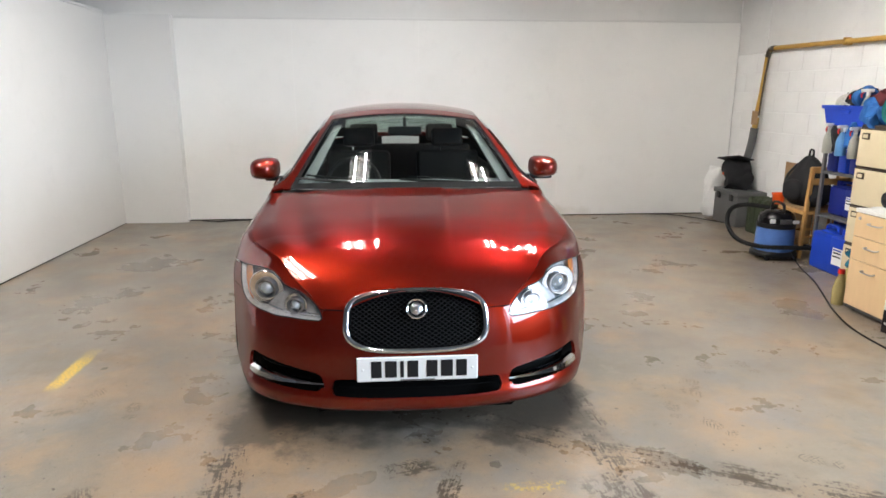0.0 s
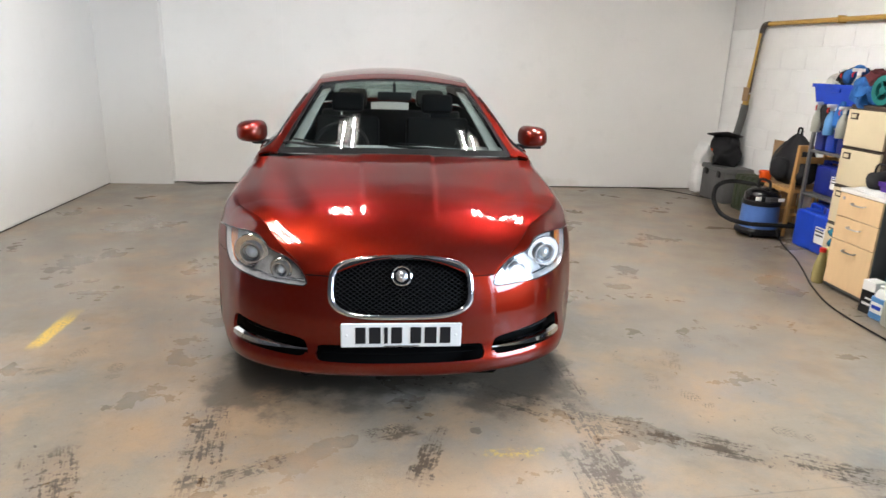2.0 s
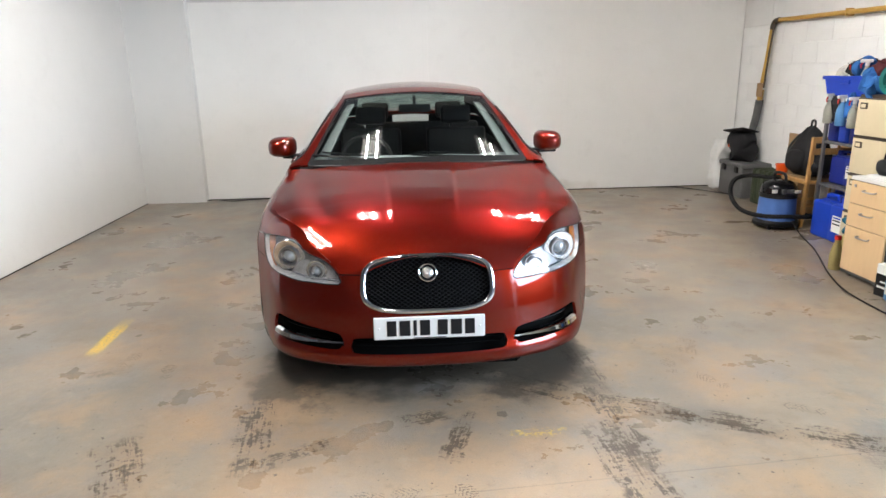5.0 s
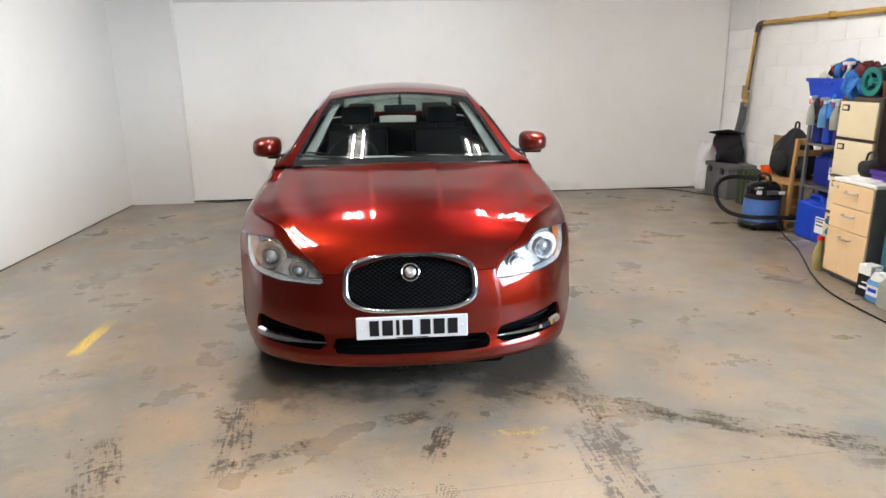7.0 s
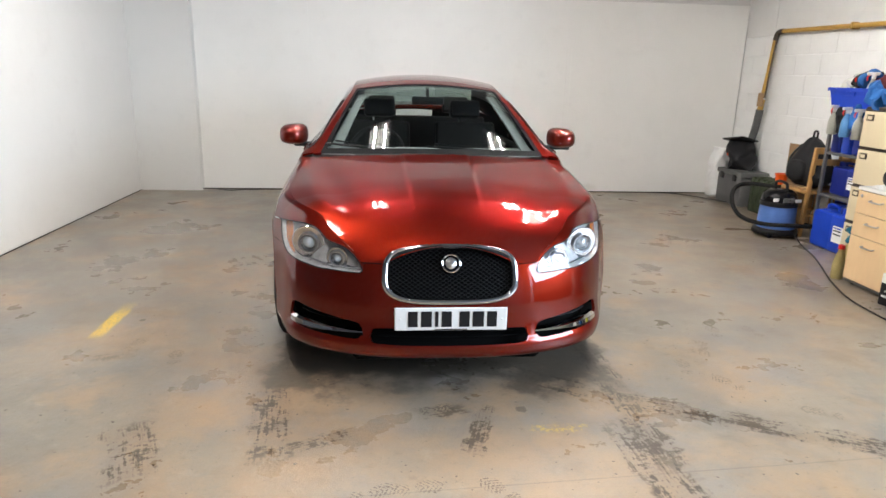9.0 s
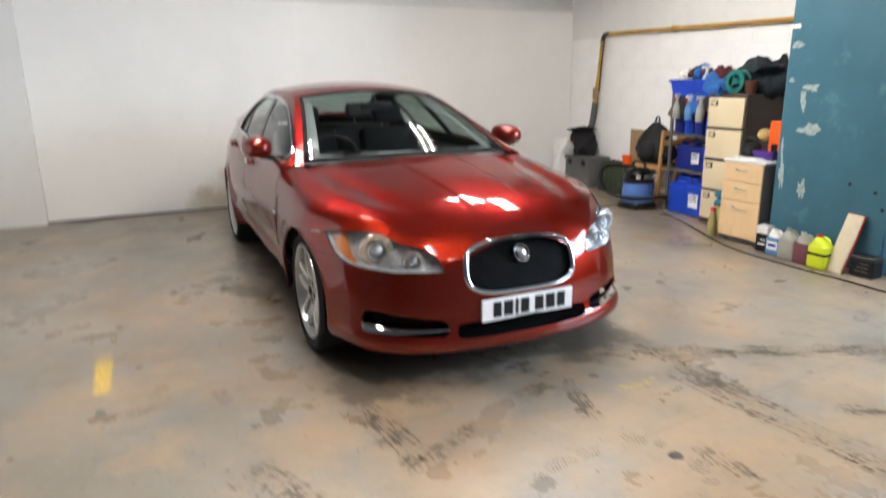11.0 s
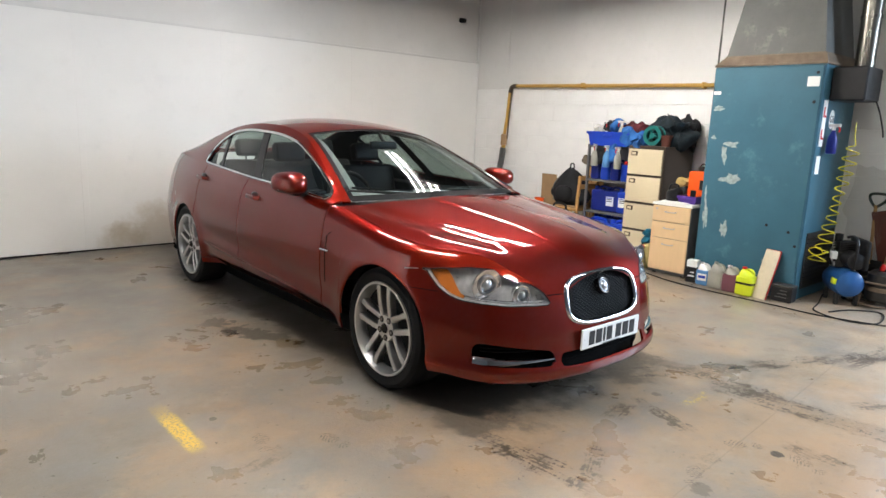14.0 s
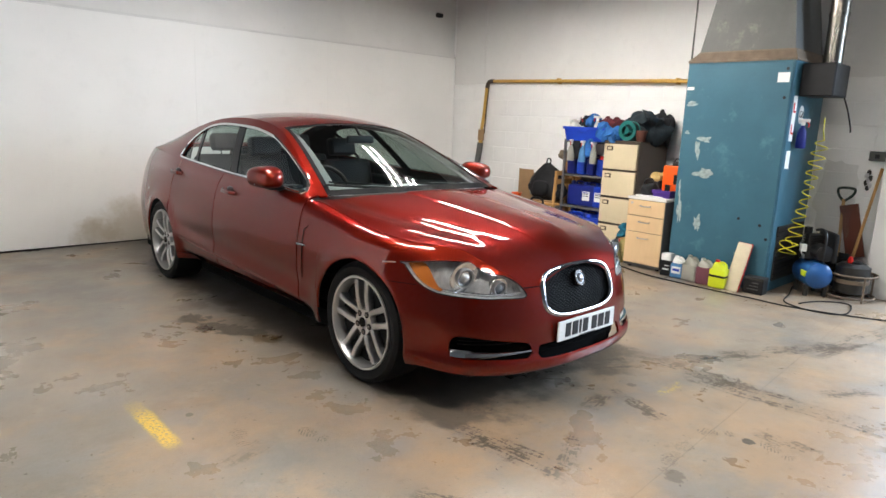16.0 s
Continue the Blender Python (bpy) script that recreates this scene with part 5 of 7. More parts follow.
SACK = material("white_woven_plastic", (0.78, 0.78, 0.77), 0.5, vary=0.06, scale=10, bump=0.3, bump_scale=25)
GREYPL = material("grey_plastic", (0.11, 0.11, 0.11), 0.55, vary=0.15, scale=6)
OLIVE = material("olive_plastic", (0.035, 0.045, 0.025), 0.55, vary=0.15, scale=6)
YELLOWPIPE = material("ochre_painted_pipe", (0.50, 0.30, 0.07), 0.45, vary=0.15, scale=4, stain=0.15, stain_color=(0.25, 0.14, 0.05))
ORANGE = material("orange_plastic", (0.78, 0.10, 0.012), 0.4, vary=0.06)
PURPLE = material("purple_plastic", (0.07, 0.03, 0.22), 0.4, vary=0.1)
WHITEPL = material("white_plastic", (0.75, 0.75, 0.73), 0.4, vary=0.05)
REDPL = material("red_plastic", (0.6, 0.02, 0.015), 0.4, vary=0.06)
HIVIS = material("fluorescent_yellow_plastic", (0.62, 0.72, 0.03), 0.35, vary=0.06)
WINE = material("purple_fluid_jug", (0.16, 0.06, 0.08), 0.3, vary=0.12)
MILKY = material("cloudy_plastic_jug", (0.42, 0.42, 0.36), 0.3, vary=0.12, transmission=0.25)
PAPER = material("white_paper", (0.8, 0.8, 0.78), 0.7, vary=0.04)
CARD = material("brown_cardboard", (0.30, 0.19, 0.10), 0.8, vary=0.12, scale=6)
TANKBLUE = material("blue_tank_enamel", (0.02, 0.09, 0.26), 0.35, vary=0.12, scale=6, coat=0.3)
YELLOWHOSE = material("yellow_air_hose", (0.62, 0.55, 0.03), 0.35, vary=0.05)
IRON = material("dark_iron", (0.05, 0.048, 0.045), 0.5, 0.6, vary=0.2, scale=10)
REDBROWN = material("red_brown_board", (0.12, 0.035, 0.02), 0.6, vary=0.15)
TERRA = material("brown_pot", (0.10, 0.035, 0.025), 0.6, vary=0.15)
TEALPL = material("teal_plastic", (0.01, 0.12, 0.11), 0.45, vary=0.15)
FILMY = clear_glass("clear_polythene", (0.86, 0.86, 0.85), 0.15)


def heater():
    t = thing("warm_air_heater", "tall scuffed teal warm air heater cabinet on the floor", "heater")
    part("body", box((3.304, 0.30, 0.0), (4.12, 1.29, 2.105), 0.008), TEAL, t)
    part("front_panel", box((3.292, 0.315, 0.05), (3.305, 1.275, 2.09), 0.004), TEAL, t)
    lou = part("side_louvre", box((3.40, 0.288, 0.10), (4.06, 0.302, 0.62), 0.003), IRON, t, "dark louvred air intake")
    for k in range(12):
        part("slat", box((3.41, 0.280, 0.125 + 0.04 * k), (4.05, 0.292, 0.135 + 0.04 * k), 0, None), BLACK, lou, smooth=0)
    bm = bmesh.new()
    bl = [(3.30, 0.296), (4.124, 0.296), (4.124, 1.294), (3.30, 1.294)]
    tp = [(3.35, 0.335), (4.06, 0.335), (4.06, 1.22), (3.35, 1.22)]
    add_grid(bm, [[Vector((*c, 2.106)) for c in bl], [Vector((*c, 2.125)) for c in bl], [Vector((*c, 2.20)) for c in tp], [Vector((*c, 2.21)) for c in tp]], wrap=True)
    part("flange", bm, RUST, t, "brown sloping flange", smooth=0)
    bm = bmesh.new()
    b2 = [(3.355, 0.34), (4.055, 0.34), (4.055, 1.215), (3.355, 1.215)]
    t2 = [(3.40, 0.42), (4.03, 0.42), (4.03, 1.12), (3.40, 1.12)]
    add_grid(bm, [[Vector((*c, 2.19)) for c in b2], [Vector((*c, 2.72)) for c in t2], [Vector((*c, ROOF)) for c in t2]], wrap=True)
    part("duct", bm, GALV, t, "dusty galvanised steel duct", smooth=0)
    part("burner_box", box((3.44, 0.02, 1.80), (3.82, 0.298, 2.085), 0.012), BLACK, t, "black burner control box")
    part("flue", lathe([(0.078, 2.08), (0.078, 2.5), (0.084, 2.502), (0.084, 2.53), (0.078, 2.532), (0.078, ROOF)], Matrix.Translation((3.70, 0.14, 0)), 28), STEEL, t, "bright steel flue pipe")
    part("box_cable", tube(curve_pts([(3.80, 0.03, 1.80), (3.80, -0.01, 1.70), (3.81, -0.05, 1.55), (3.80, -0.06, 1.50)], 6), 0.007, 6), BLACK, t)
    for y, z, w, h in ((0.385, 1.955, 0.10, 0.085), (1.235, 1.865, 0.07, 0.03)):
        part("label_plate", box((3.2885, y - w / 2, z - h / 2), (3.2925, y + w / 2, z + h / 2)), PAPER, t, smooth=0)
    for x, z, w, h, mm in ((3.40, 1.60, 0.085, 0.40, PAPER), (3.40, 1.235, 0.09, 0.16, PAPER)):
        part("notice", box((x - w / 2, 0.296, z - h / 2), (x + w / 2, 0.2995, z + h / 2)), mm, t, smooth=0)
    for z in (1.69, 1.50):
        part("notice_bar", box((3.372, 0.293, z - 0.035), (3.392, 0.2965, z + 0.05)), REDPL, t, smooth=0)
        part("notice_bar", box((3.398, 0.293, z - 0.04), (3.43, 0.2965, z - 0.02)), REDPL, t, smooth=0)
    part("oval_sticker", lathe([(0.001, 0.003), (0.07, 0.003), (0.07, 0.0)], Matrix.Translation((3.585, 0.30, 1.64)) @ pose(0, 0, 0, 90) @ Matrix.Diagonal((0.85, 1.2, 1, 1)), 24), PAPER, t, "white oval sticker")
    fc = bpy.data.curves.new("sticker_text", "FONT")
    fc.body, fc.size, fc.extrude, fc.align_x, fc.align_y = "GB", 0.085, 0.0006, "CENTER", "CENTER"
    fc.materials.append(INK)
    ft = new("sticker_text", fc)
    ft.parent, ft.matrix_basis = t, pose(3.585, 0.2955, 1.64, 90, 0, 0)
    for y, z in ((0.36, 2.03), (0.36, 1.78), (0.42, 0.62), (0.62, 0.66), (0.35, 0.5)):
        part("panel_screw", lathe([(0.001, 0.006), (0.012, 0.004), (0.014, 0.0)], Matrix.Translation((3.292, y, z)) @ pose(0, 0, 0, 0, -90), 10), BLACK, t)
    random.seed(5)
    for y, z, w, h in ((1.03, 1.38, 0.10, 0.05), (1.10, 1.28, 0.045, 0.13), (1.02, 1.06, 0.14, 0.07), (1.02, 0.55, 0.06, 0.11), (1.22, 0.66, 0.035, 0.26), (1.20, 1.72, 0.07, 0.035), (1.24, 0.9, 0.02, 0.12), (0.60, 0.32, 0.03, 0.03), (1.22, 1.44, 0.03, 0.03)):
        bm = bmesh.new()
        ring = []
        for k in range(22):
            a = 2 * math.pi * k / 22
            r = 0.62 + 0.55 * noise.noise((math.cos(a) * 1.7 + y * 9, math.sin(a) * 1.7 + z * 9, 0.3))
            r = max(0.25, r) + random.uniform(-0.1, 0.1)
            ring.append(bm.verts.new((3.2908, y + w * r * math.cos(a), z + h * r * math.sin(a))))
        bm.faces.new(ring)
        part("worn_patch", bm, PRIMER, t, "pale patch of worn paint", smooth=0)
    return t


heater()


def drawer_unit():
    t = thing("drawer_pedestal", "beech three-drawer office pedestal with white top", "drawers")
    x0, y0, y1, h = 3.235, 1.335, 1.76, 0.73
    part("carcass", box((x0, y0, 0.02), (x0 + 0.56, y1, h), 0.003), GREYPL, t, "dark grey carcass")
    part("top", box((x0 - 0.015, y0 - 0.01, h), (x0 + 0.57, y1 + 0.01, h + 0.026), 0.004), WHITEPL, t, "white worktop")
    for z0, z1 in ((0.05, 0.385), (0.39, 0.555), (0.56, 0.725)):
        d = part("drawer", box((x0 - 0.018, y0 + 0.004, z0), (x0 - 0.001, y1 - 0.004, z1), 0.003), BEECH, t)
        zc = z1 - 0.055
        part("drawer_handle", tube(curve_pts([(x0 - 0.018, (y0 + y1) / 2 - 0.055, zc), (x0 - 0.045, (y0 + y1) / 2 - 0.05, zc - 0.004), (x0 - 0.045, (y0 + y1) / 2 + 0.05, zc - 0.004), (x0 - 0.018, (y0 + y1) / 2 + 0.055, zc)], 5), 0.005, 6), SATIN, d, "brushed metal bow handle")
    part("lock", lathe([(0.001, 0.004), (0.011, 0.004), (0.012, 0.0)], Matrix.Translation((x0 - 0.018, y1 - 0.05, 0.69)) @ pose(0, 0, 0, 0, -90), 12), SATIN, t)
    for yy in (y0 + 0.05, y1 - 0.05):
        for xx in (x0 + 0.05, x0 + 0.5):
            part("foot", lathe([(0.02, 0.0), (0.02, 0.022)], Matrix.Translation((xx, yy, 0)), 10), BLACK, t)


drawer_unit()


def filing_cabinet():
    t = thing("filing_cabinet", "brown and cream four-drawer steel filing cabinet", "filing cabinet")
    x0, y0, y1, h = 3.645, 1.93, 2.395, 1.315
    part("cabinet_body", box((x0, y0, 0), (x0 + 0.62, y1, h), 0.006), BROWN, t)
    for k in range(4):
        z0 = 0.06 + 0.311 * k
        d = part("drawer", box((x0 - 0.022, y0 + 0.018, z0), (x0 + 0.002, y1 - 0.018, z0 + 0.293), 0.006, None, 2), CREAM, t)
        part("label_holder", box((x0 - 0.028, y1 - 0.135, z0 + 0.21), (x0 - 0.020, y1 - 0.055, z0 + 0.26), 0.002), BROWN, d)
        part("label_card", box((x0 - 0.0295, y1 - 0.118, z0 + 0.221), (x0 - 0.0275, y1 - 0.067, z0 + 0.249)), CREAM, d, smooth=0)
        part("finger_pull", box((x0 - 0.026, y0 + 0.02, z0 + 0.286), (x0 - 0.004, y1 - 0.02, z0 + 0.296), 0.003), BROWN, d)


filing_cabinet()


def jerrycan(x, y, z, w, d, h, mat, label, turn=0.0, cap=None, sticker=True, group="jerrycans"):
    """w along the handle, d across."""
    t = thing("jerrycan", label, "jerrycan", group, (x, y, z), turn)
    bm = box((-w / 2, -d / 2, 0), (w / 2, d / 2, h * 0.86), 0.035, None, 3)
    add_box(bm, (-w * 0.30, -d * 0.25, h * 0.80), (w * 0.42, d * 0.25, h * 0.885), 0.02, None, 2)
    part("can_body", bm, mat, t)
    part("can_handle", tube(curve_pts([(-w * 0.12, 0, h * 0.86), (-w * 0.10, 0, h * 0.97), (w * 0.10, 0, h * 0.985), (w * 0.34, 0, h * 0.97), (w * 0.38, 0, h * 0.86)], 5), 0.014, 8), mat, t)
    part("can_cap", lathe([(0.03, h * 0.84), (0.03, h * 0.985), (0.026, h), (0.001, h)], Matrix.Translation((-w * 0.34, 0, 0)), 16), cap or mat, t)
    if sticker:
        part("can_label", box((-w * 0.30, -d / 2 - 0.002, h * 0.25), (w * 0.15, -d / 2 + 0.003, h * 0.62)), PAPER, t, "white paper label", smooth=0)
        for zz in (0.56, 0.50, 0.42):
            part("label_bar", box((-w * 0.26, -d / 2 - 0.004, h * zz), (w * 0.08, -d / 2 - 0.001, h * (zz + 0.03))), BLUEPL if zz > 0.5 else INK, t, smooth=0)
    return t


# floor cans beside the rack
jerrycan(3.86, 2.81, 0, 0.30, 0.24, 0.40, BLUEPL, "large blue plastic jerrycan on the floor", 90, DEEPBLUE, False)
jerrycan(3.85, 2.56, 0, 0.29, 0.23, 0.40, BLUEPL, "blue plastic jerrycan with white and yellow label", -90)


RACKGREY = material("dull_grey_steel", (0.16, 0.16, 0.165), 0.5, 0.5, vary=0.2)


def rack():
    t = thing("steel_rack", "grey steel shelf rack crowded with bottles", "shelf", "", (4.08, 2.79, 0))
    for sx in (-0.2, 0.2):
        for sy in (-0.33, 0.33):
            part("post", box((sx - 0.015, sy - 0.015, 0), (sx + 0.015, sy + 0.015, 1.30), 0.003), RACKGREY, t)
    for z in (0.14, 0.44, 0.84, 1.26):
        part("shelf", box((-0.21, -0.345, z), (0.21, 0.345, z + 0.025), 0.004), RACKGREY, t)
    return t


rack()
for k in range(4):
    jerrycan(3.97, 2.57 + 0.145 * k, 0.865, 0.22, 0.125, 0.25, DEEPBLUE if k % 2 else BLUEPL, "small blue bottle can with red cap on the rack", 0, REDPL if k != 2 else WHITEPL, False, "rack cans")
for k, (yy, mm) in enumerate(((2.60, BLUEPL), (2.78, DEEPBLUE), (2.97, DEEPBLUE))):
    jerrycan(4.02, yy, 0.465, 0.24, 0.155, 0.31, mm, "dark blue plastic can with white label on the rack", -90, None, k < 2, "rack cans")
for yy in (2.58, 2.77, 2.96):
    jerrycan(4.03, yy, 0.165, 0.23, 0.16, 0.25, BLUEPL, "blue plastic can on the lowest shelf", -90, None, yy < 2.7, "rack cans")


def crate(x, y, z, w, d, h, mat, label):
    t = thing("crate", label, "crate", "", (x, y, z))
    bm = bmesh.new()
    o = [(-w / 2, -d / 2), (w / 2, -d / 2), (w / 2, d / 2), (-w / 2, d / 2)]
    rows = [[Vector((a * s, b * s, zz)) for a, b in o] for s, zz in ((0.0, 0.0), (0.88, 0.0), (0.98, h - 0.03), (1.05, h - 0.03), (1.05, h), (0.95, h), (0.84, 0.012), (0.0, 0.012))]
    add_grid(bm, rows, wrap=True)
    bmesh.ops.remove_doubles(bm, verts=bm.verts, dist=1e-5)
    part("crate_body", bm, mat, t, smooth=30)
    for sx in (-1, 1):
        part("crate_grip", box((sx * w * 0.50 - 0.008, -0.06, h * 0.6), (sx * w * 0.50 + 0.008, 0.06, h * 0.8), 0.004), mat, t)
    return t


crate(3.96, 2.80, 1.286, 0.36, 0.58, 0.17, BLUEPL, "bright blue plastic crate full of rags and bottles")


def spray(x, y, z, mat, label, turn=0.0, hung=0.0, head=WHITEPL):
    t = thing("spray_bottle", label, "spray bottle", "spray bottles", (x, y, z), turn)
    part("bottle", lathe([(0.038, 0.0), (0.043, 0.008), (0.043, 0.11), (0.036, 0.15), (0.018, 0.19), (0.014, 0.205), (0.014, 0.215)], None, 18), mat, t)
    hd = part("trigger_head", box((-0.055, -0.014, 0.235), (0.04, 0.014, 0.262), 0.007, None, 2), head, t)
    part("collar", lathe([(0.017, 0.205), (0.017, 0.24)], None, 12), head, hd)
    part("trigger", tube([(-0.035, 0, 0.238), (-0.05, 0, 0.215), (-0.045, 0, 0.19)], 0.006, 6), REDPL if head is WHITEPL else head, hd)
    return t


def rag(x, y, z, size, mat, label, seed):
    return solid("rag", blob(size, 0.6 * min(size) + 0.02, 13, seed, 4), mat, label, "rag", "rags", at=(x, y, z))


for k, (yy, mm) in enumerate(((2.62, MILKY), (2.78, LIGHTBLUE), (2.95, MILKY))):
    spray(3.77, yy, 1.02 + 0.01 * k, mm, ("blue" if k == 1 else "cloudy") + " trigger spray bottle hung on the rack", 10 * k)
random.seed(11)
for k, (xx, yy, zz, sz, mm, lab) in enumerate((
        (3.93, 2.98, 1.48, (0.08, 0.09, 0.06), CLOTHWHITE, "pale crumpled cleaning rag"), (3.95, 2.84, 1.50, (0.10, 0.10, 0.09), CLOTHBLACK, "black crumpled oily cloth in the crate"),
        (3.90, 2.74, 1.53, (0.09, 0.08, 0.06), CLOTHBLUE, "bright blue crumpled rag"), (3.95, 2.60, 1.49, (0.10, 0.10, 0.08), CLOTHRED, "maroon crumpled rag in the crate"),
        (3.80, 2.52, 1.42, (0.04, 0.10, 0.12), CLOTHBLUE, "blue cloth hanging over the crate edge"), (3.88, 2.42, 1.46, (0.10, 0.09, 0.10), CLOTHRED, "dark red crumpled rag"),
        (3.78, 2.34, 1.39, (0.10, 0.10, 0.08), CLOTHBLUE, "blue rag draped over the cabinet edge"), (3.655, 2.30, 1.32, (0.03, 0.06, 0.06), CLOTHBLUE, "blue rag corner hanging down"),
        (3.80, 2.70, 1.20, (0.035, 0.07, 0.11), CLOTHBLUE, "blue towel hanging from the rack"), (3.80, 2.90, 1.17, (0.03, 0.06, 0.12), CLOTHBLACK, "dark green brush head hanging from the rack"))):
    rag(xx, yy, zz, sz, mm, lab, k * 3.7)
spray(3.90, 2.90, 1.32, WHITEPL, "white trigger spray bottle in the crate", 30)
spray(3.86, 2.66, 1.33, MILKY, "cloudy trigger spray bottle in the crate", -20)

HOLDALL = material("dark_petrol_cloth", (0.016, 0.024, 0.030), 0.85, vary=0.5, scale=16, bump=0.6, bump_scale=30, stain=0.3, stain_color=(0.02, 0.05, 0.09), stain_scale=9)
# on the filing cabinet
solid("holdall", blob((0.20, 0.23, 0.15), 0.12, 9, 2.0, 5), HOLDALL, "black crumpled holdall on the filing cabinet", "bag", at=(4.02, 2.07, 1.47))
solid("jacket", blob((0.10, 0.10, 0.19), 0.09, 10, 7.0, 5), CLOTHBLACK, "dark jacket slumped on the filing cabinet", "jacket", at=(4.16, 1.96, 1.46))
reel = thing("cable_reel", "teal plastic cable reel on the filing cabinet", "cable reel", "", (3.72, 2.13, 1.432))
aim = pose(0, 0, 0, 0, -90)
part("reel_ring", lathe([(0.07, -0.05), (0.112, -0.05), (0.112, -0.035), (0.09, -0.03), (0.09, 0.03), (0.112, 0.035), (0.112, 0.05), (0.07, 0.05)], aim, 32, True), TEALPL, reel)
part("reel_cable", lathe([(0.07, -0.028), (0.104, -0.028), (0.104, 0.028), (0.07, 0.028)], aim, 28, True), BLACK, reel)
part("reel_hub", lathe([(0.03, -0.05), (0.03, 0.055), (0.001, 0.056)], aim, 20), TEALPL, reel)
for k in range(3):
    a = 2 * math.pi * k / 3 + 0.4
    part("reel_spoke", tube([aim @ Vector((0.02 * math.cos(a), 0.02 * math.sin(a), 0.045)), aim @ Vector((0.08 * math.cos(a), 0.08 * math.sin(a), 0.045))], 0.010, 6), TEALPL, reel)
pot = solid("plant_pot", lathe([(0.045, 0.0), (0.062, 0.10), (0.07, 0.10), (0.07, 0.125), (0.06, 0.125), (0.05, 0.02), (0.001, 0.02)], None, 24), TERRA, "brown plastic plant pot on the filing cabinet", "pot", at=(3.74, 1.99, 1.316))

# on the drawer pedestal
ob = thing("tool_box", "orange plastic box with black latch", "box", "", (3.62, 1.46, 0.757))
part("box_body", box((-0.10, -0.10, 0.0), (0.10, 0.10, 0.33), 0.012, None, 2), ORANGE, ob)
part("latch", box((-0.108, -0.075, 0.14), (-0.098, -0.03, 0.24), 0.004), BLACK, ob)
part("vent_grille", box((-0.108, 0.0, 0.06), (-0.0985, 0.06, 0.13), 0.003), BLACK, ob)
part("side_hose", tube(curve_pts([(-0.09, -0.09, 0.14), (-0.14, -0.11, 0.18), (-0.13, -0.12, 0.26), (-0.08, -0.10, 0.30)], 6), 0.014, 8), BLACK, ob)
crate(3.45, 1.46, 0.757, 0.22, 0.20, 0.08, PURPLE, "purple plastic tray on the pedestal")
solid("camera_bag", blob((0.09, 0.08, 0.07), 0.03, 9, 4.4), CLOTHBLACK, "small black zipped bag on the pedestal", "bag", at=(3.40, 1.64, 0.83))
part_handle = solid("strap", tube(curve_pts([(3.40, 1.58, 0.86), (3.40, 1.60, 0.935), (3.40, 1.68, 0.935), (3.40, 1.70, 0.86)], 6), 0.008, 6), CLOTHBLACK, "black bag strap standing up", "strap")
rag(3.66, 1.67, 0.95, (0.07, 0.07, 0.06), material("tan_glove", (0.5, 0.36, 0.14), 0.85, vary=0.2), "tan leather work glove on a bottle", 9.1)
solid("bottle", lathe([(0.05, 0), (0.052, 0.13), (0.03, 0.17), (0.018, 0.2)], None, 18), BLACK, "black plastic bottle on the pedestal", "bottle", at=(3.66, 1.67, 0.757))
for k in range(3):
    solid("paper_sheet", box((-0.10, -0.14, 0.0), (0.10, 0.14, 0.003)), PAPER, "loose white paper sheet on the pedestal", "paper", "papers", at=(3.36 + 0.03 * k, 1.56 + 0.02 * k, 0.757 + 0.0045 * k), turn=8 * k - 6, smooth=0)
spool = thing("padlock_set", "small chrome clamp on the orange box", "clamp", "", (3.62, 1.46, 1.088))
part("clamp_loop", tube([(0.0, 0.03 * math.cos(a), 0.04 + 0.035 * math.sin(a)) for a in np.linspace(0, math.pi, 10)], 0.007, 6), CHROME, spool)
part("clamp_body", box((-0.025, -0.045, 0.0), (0.025, 0.045, 0.045), 0.008), IRON, spool)

# between cabinet and pedestal, floor
ol = thing("oil_bottle", "yellowish oil bottle with red cap on the floor", "bottle", "", (3.25, 1.86, 0))
part("bottle", lathe([(0.038, 0), (0.044, 0.02), (0.044, 0.12), (0.030, 0.19), (0.02, 0.225), (0.02, 0.25), (0.001, 0.25)], None, 20), material("amber_bottle", (0.34, 0.28, 0.12), 0.25, vary=0.1), ol)
part("cap", lathe([(0.024, 0.24), (0.024, 0.272), (0.001, 0.274)], None, 14), REDPL, ol, "red cap")
rag(3.34, 1.86, 0.34, (0.06, 0.05, 0.08), material("teal_cloth", (0.01, 0.12, 0.19), 0.7, vary=0.2), "teal plastic bag tucked beside the pedestal", 5.5)
solid("sack", blob((0.07, 0.06, 0.15), 0.02, 8, 3.3), material("yellow_sack", (0.55, 0.45, 0.18), 0.8, vary=0.15), "small yellow sack on the floor", "sack", at=(3.35, 1.86, 0.15))


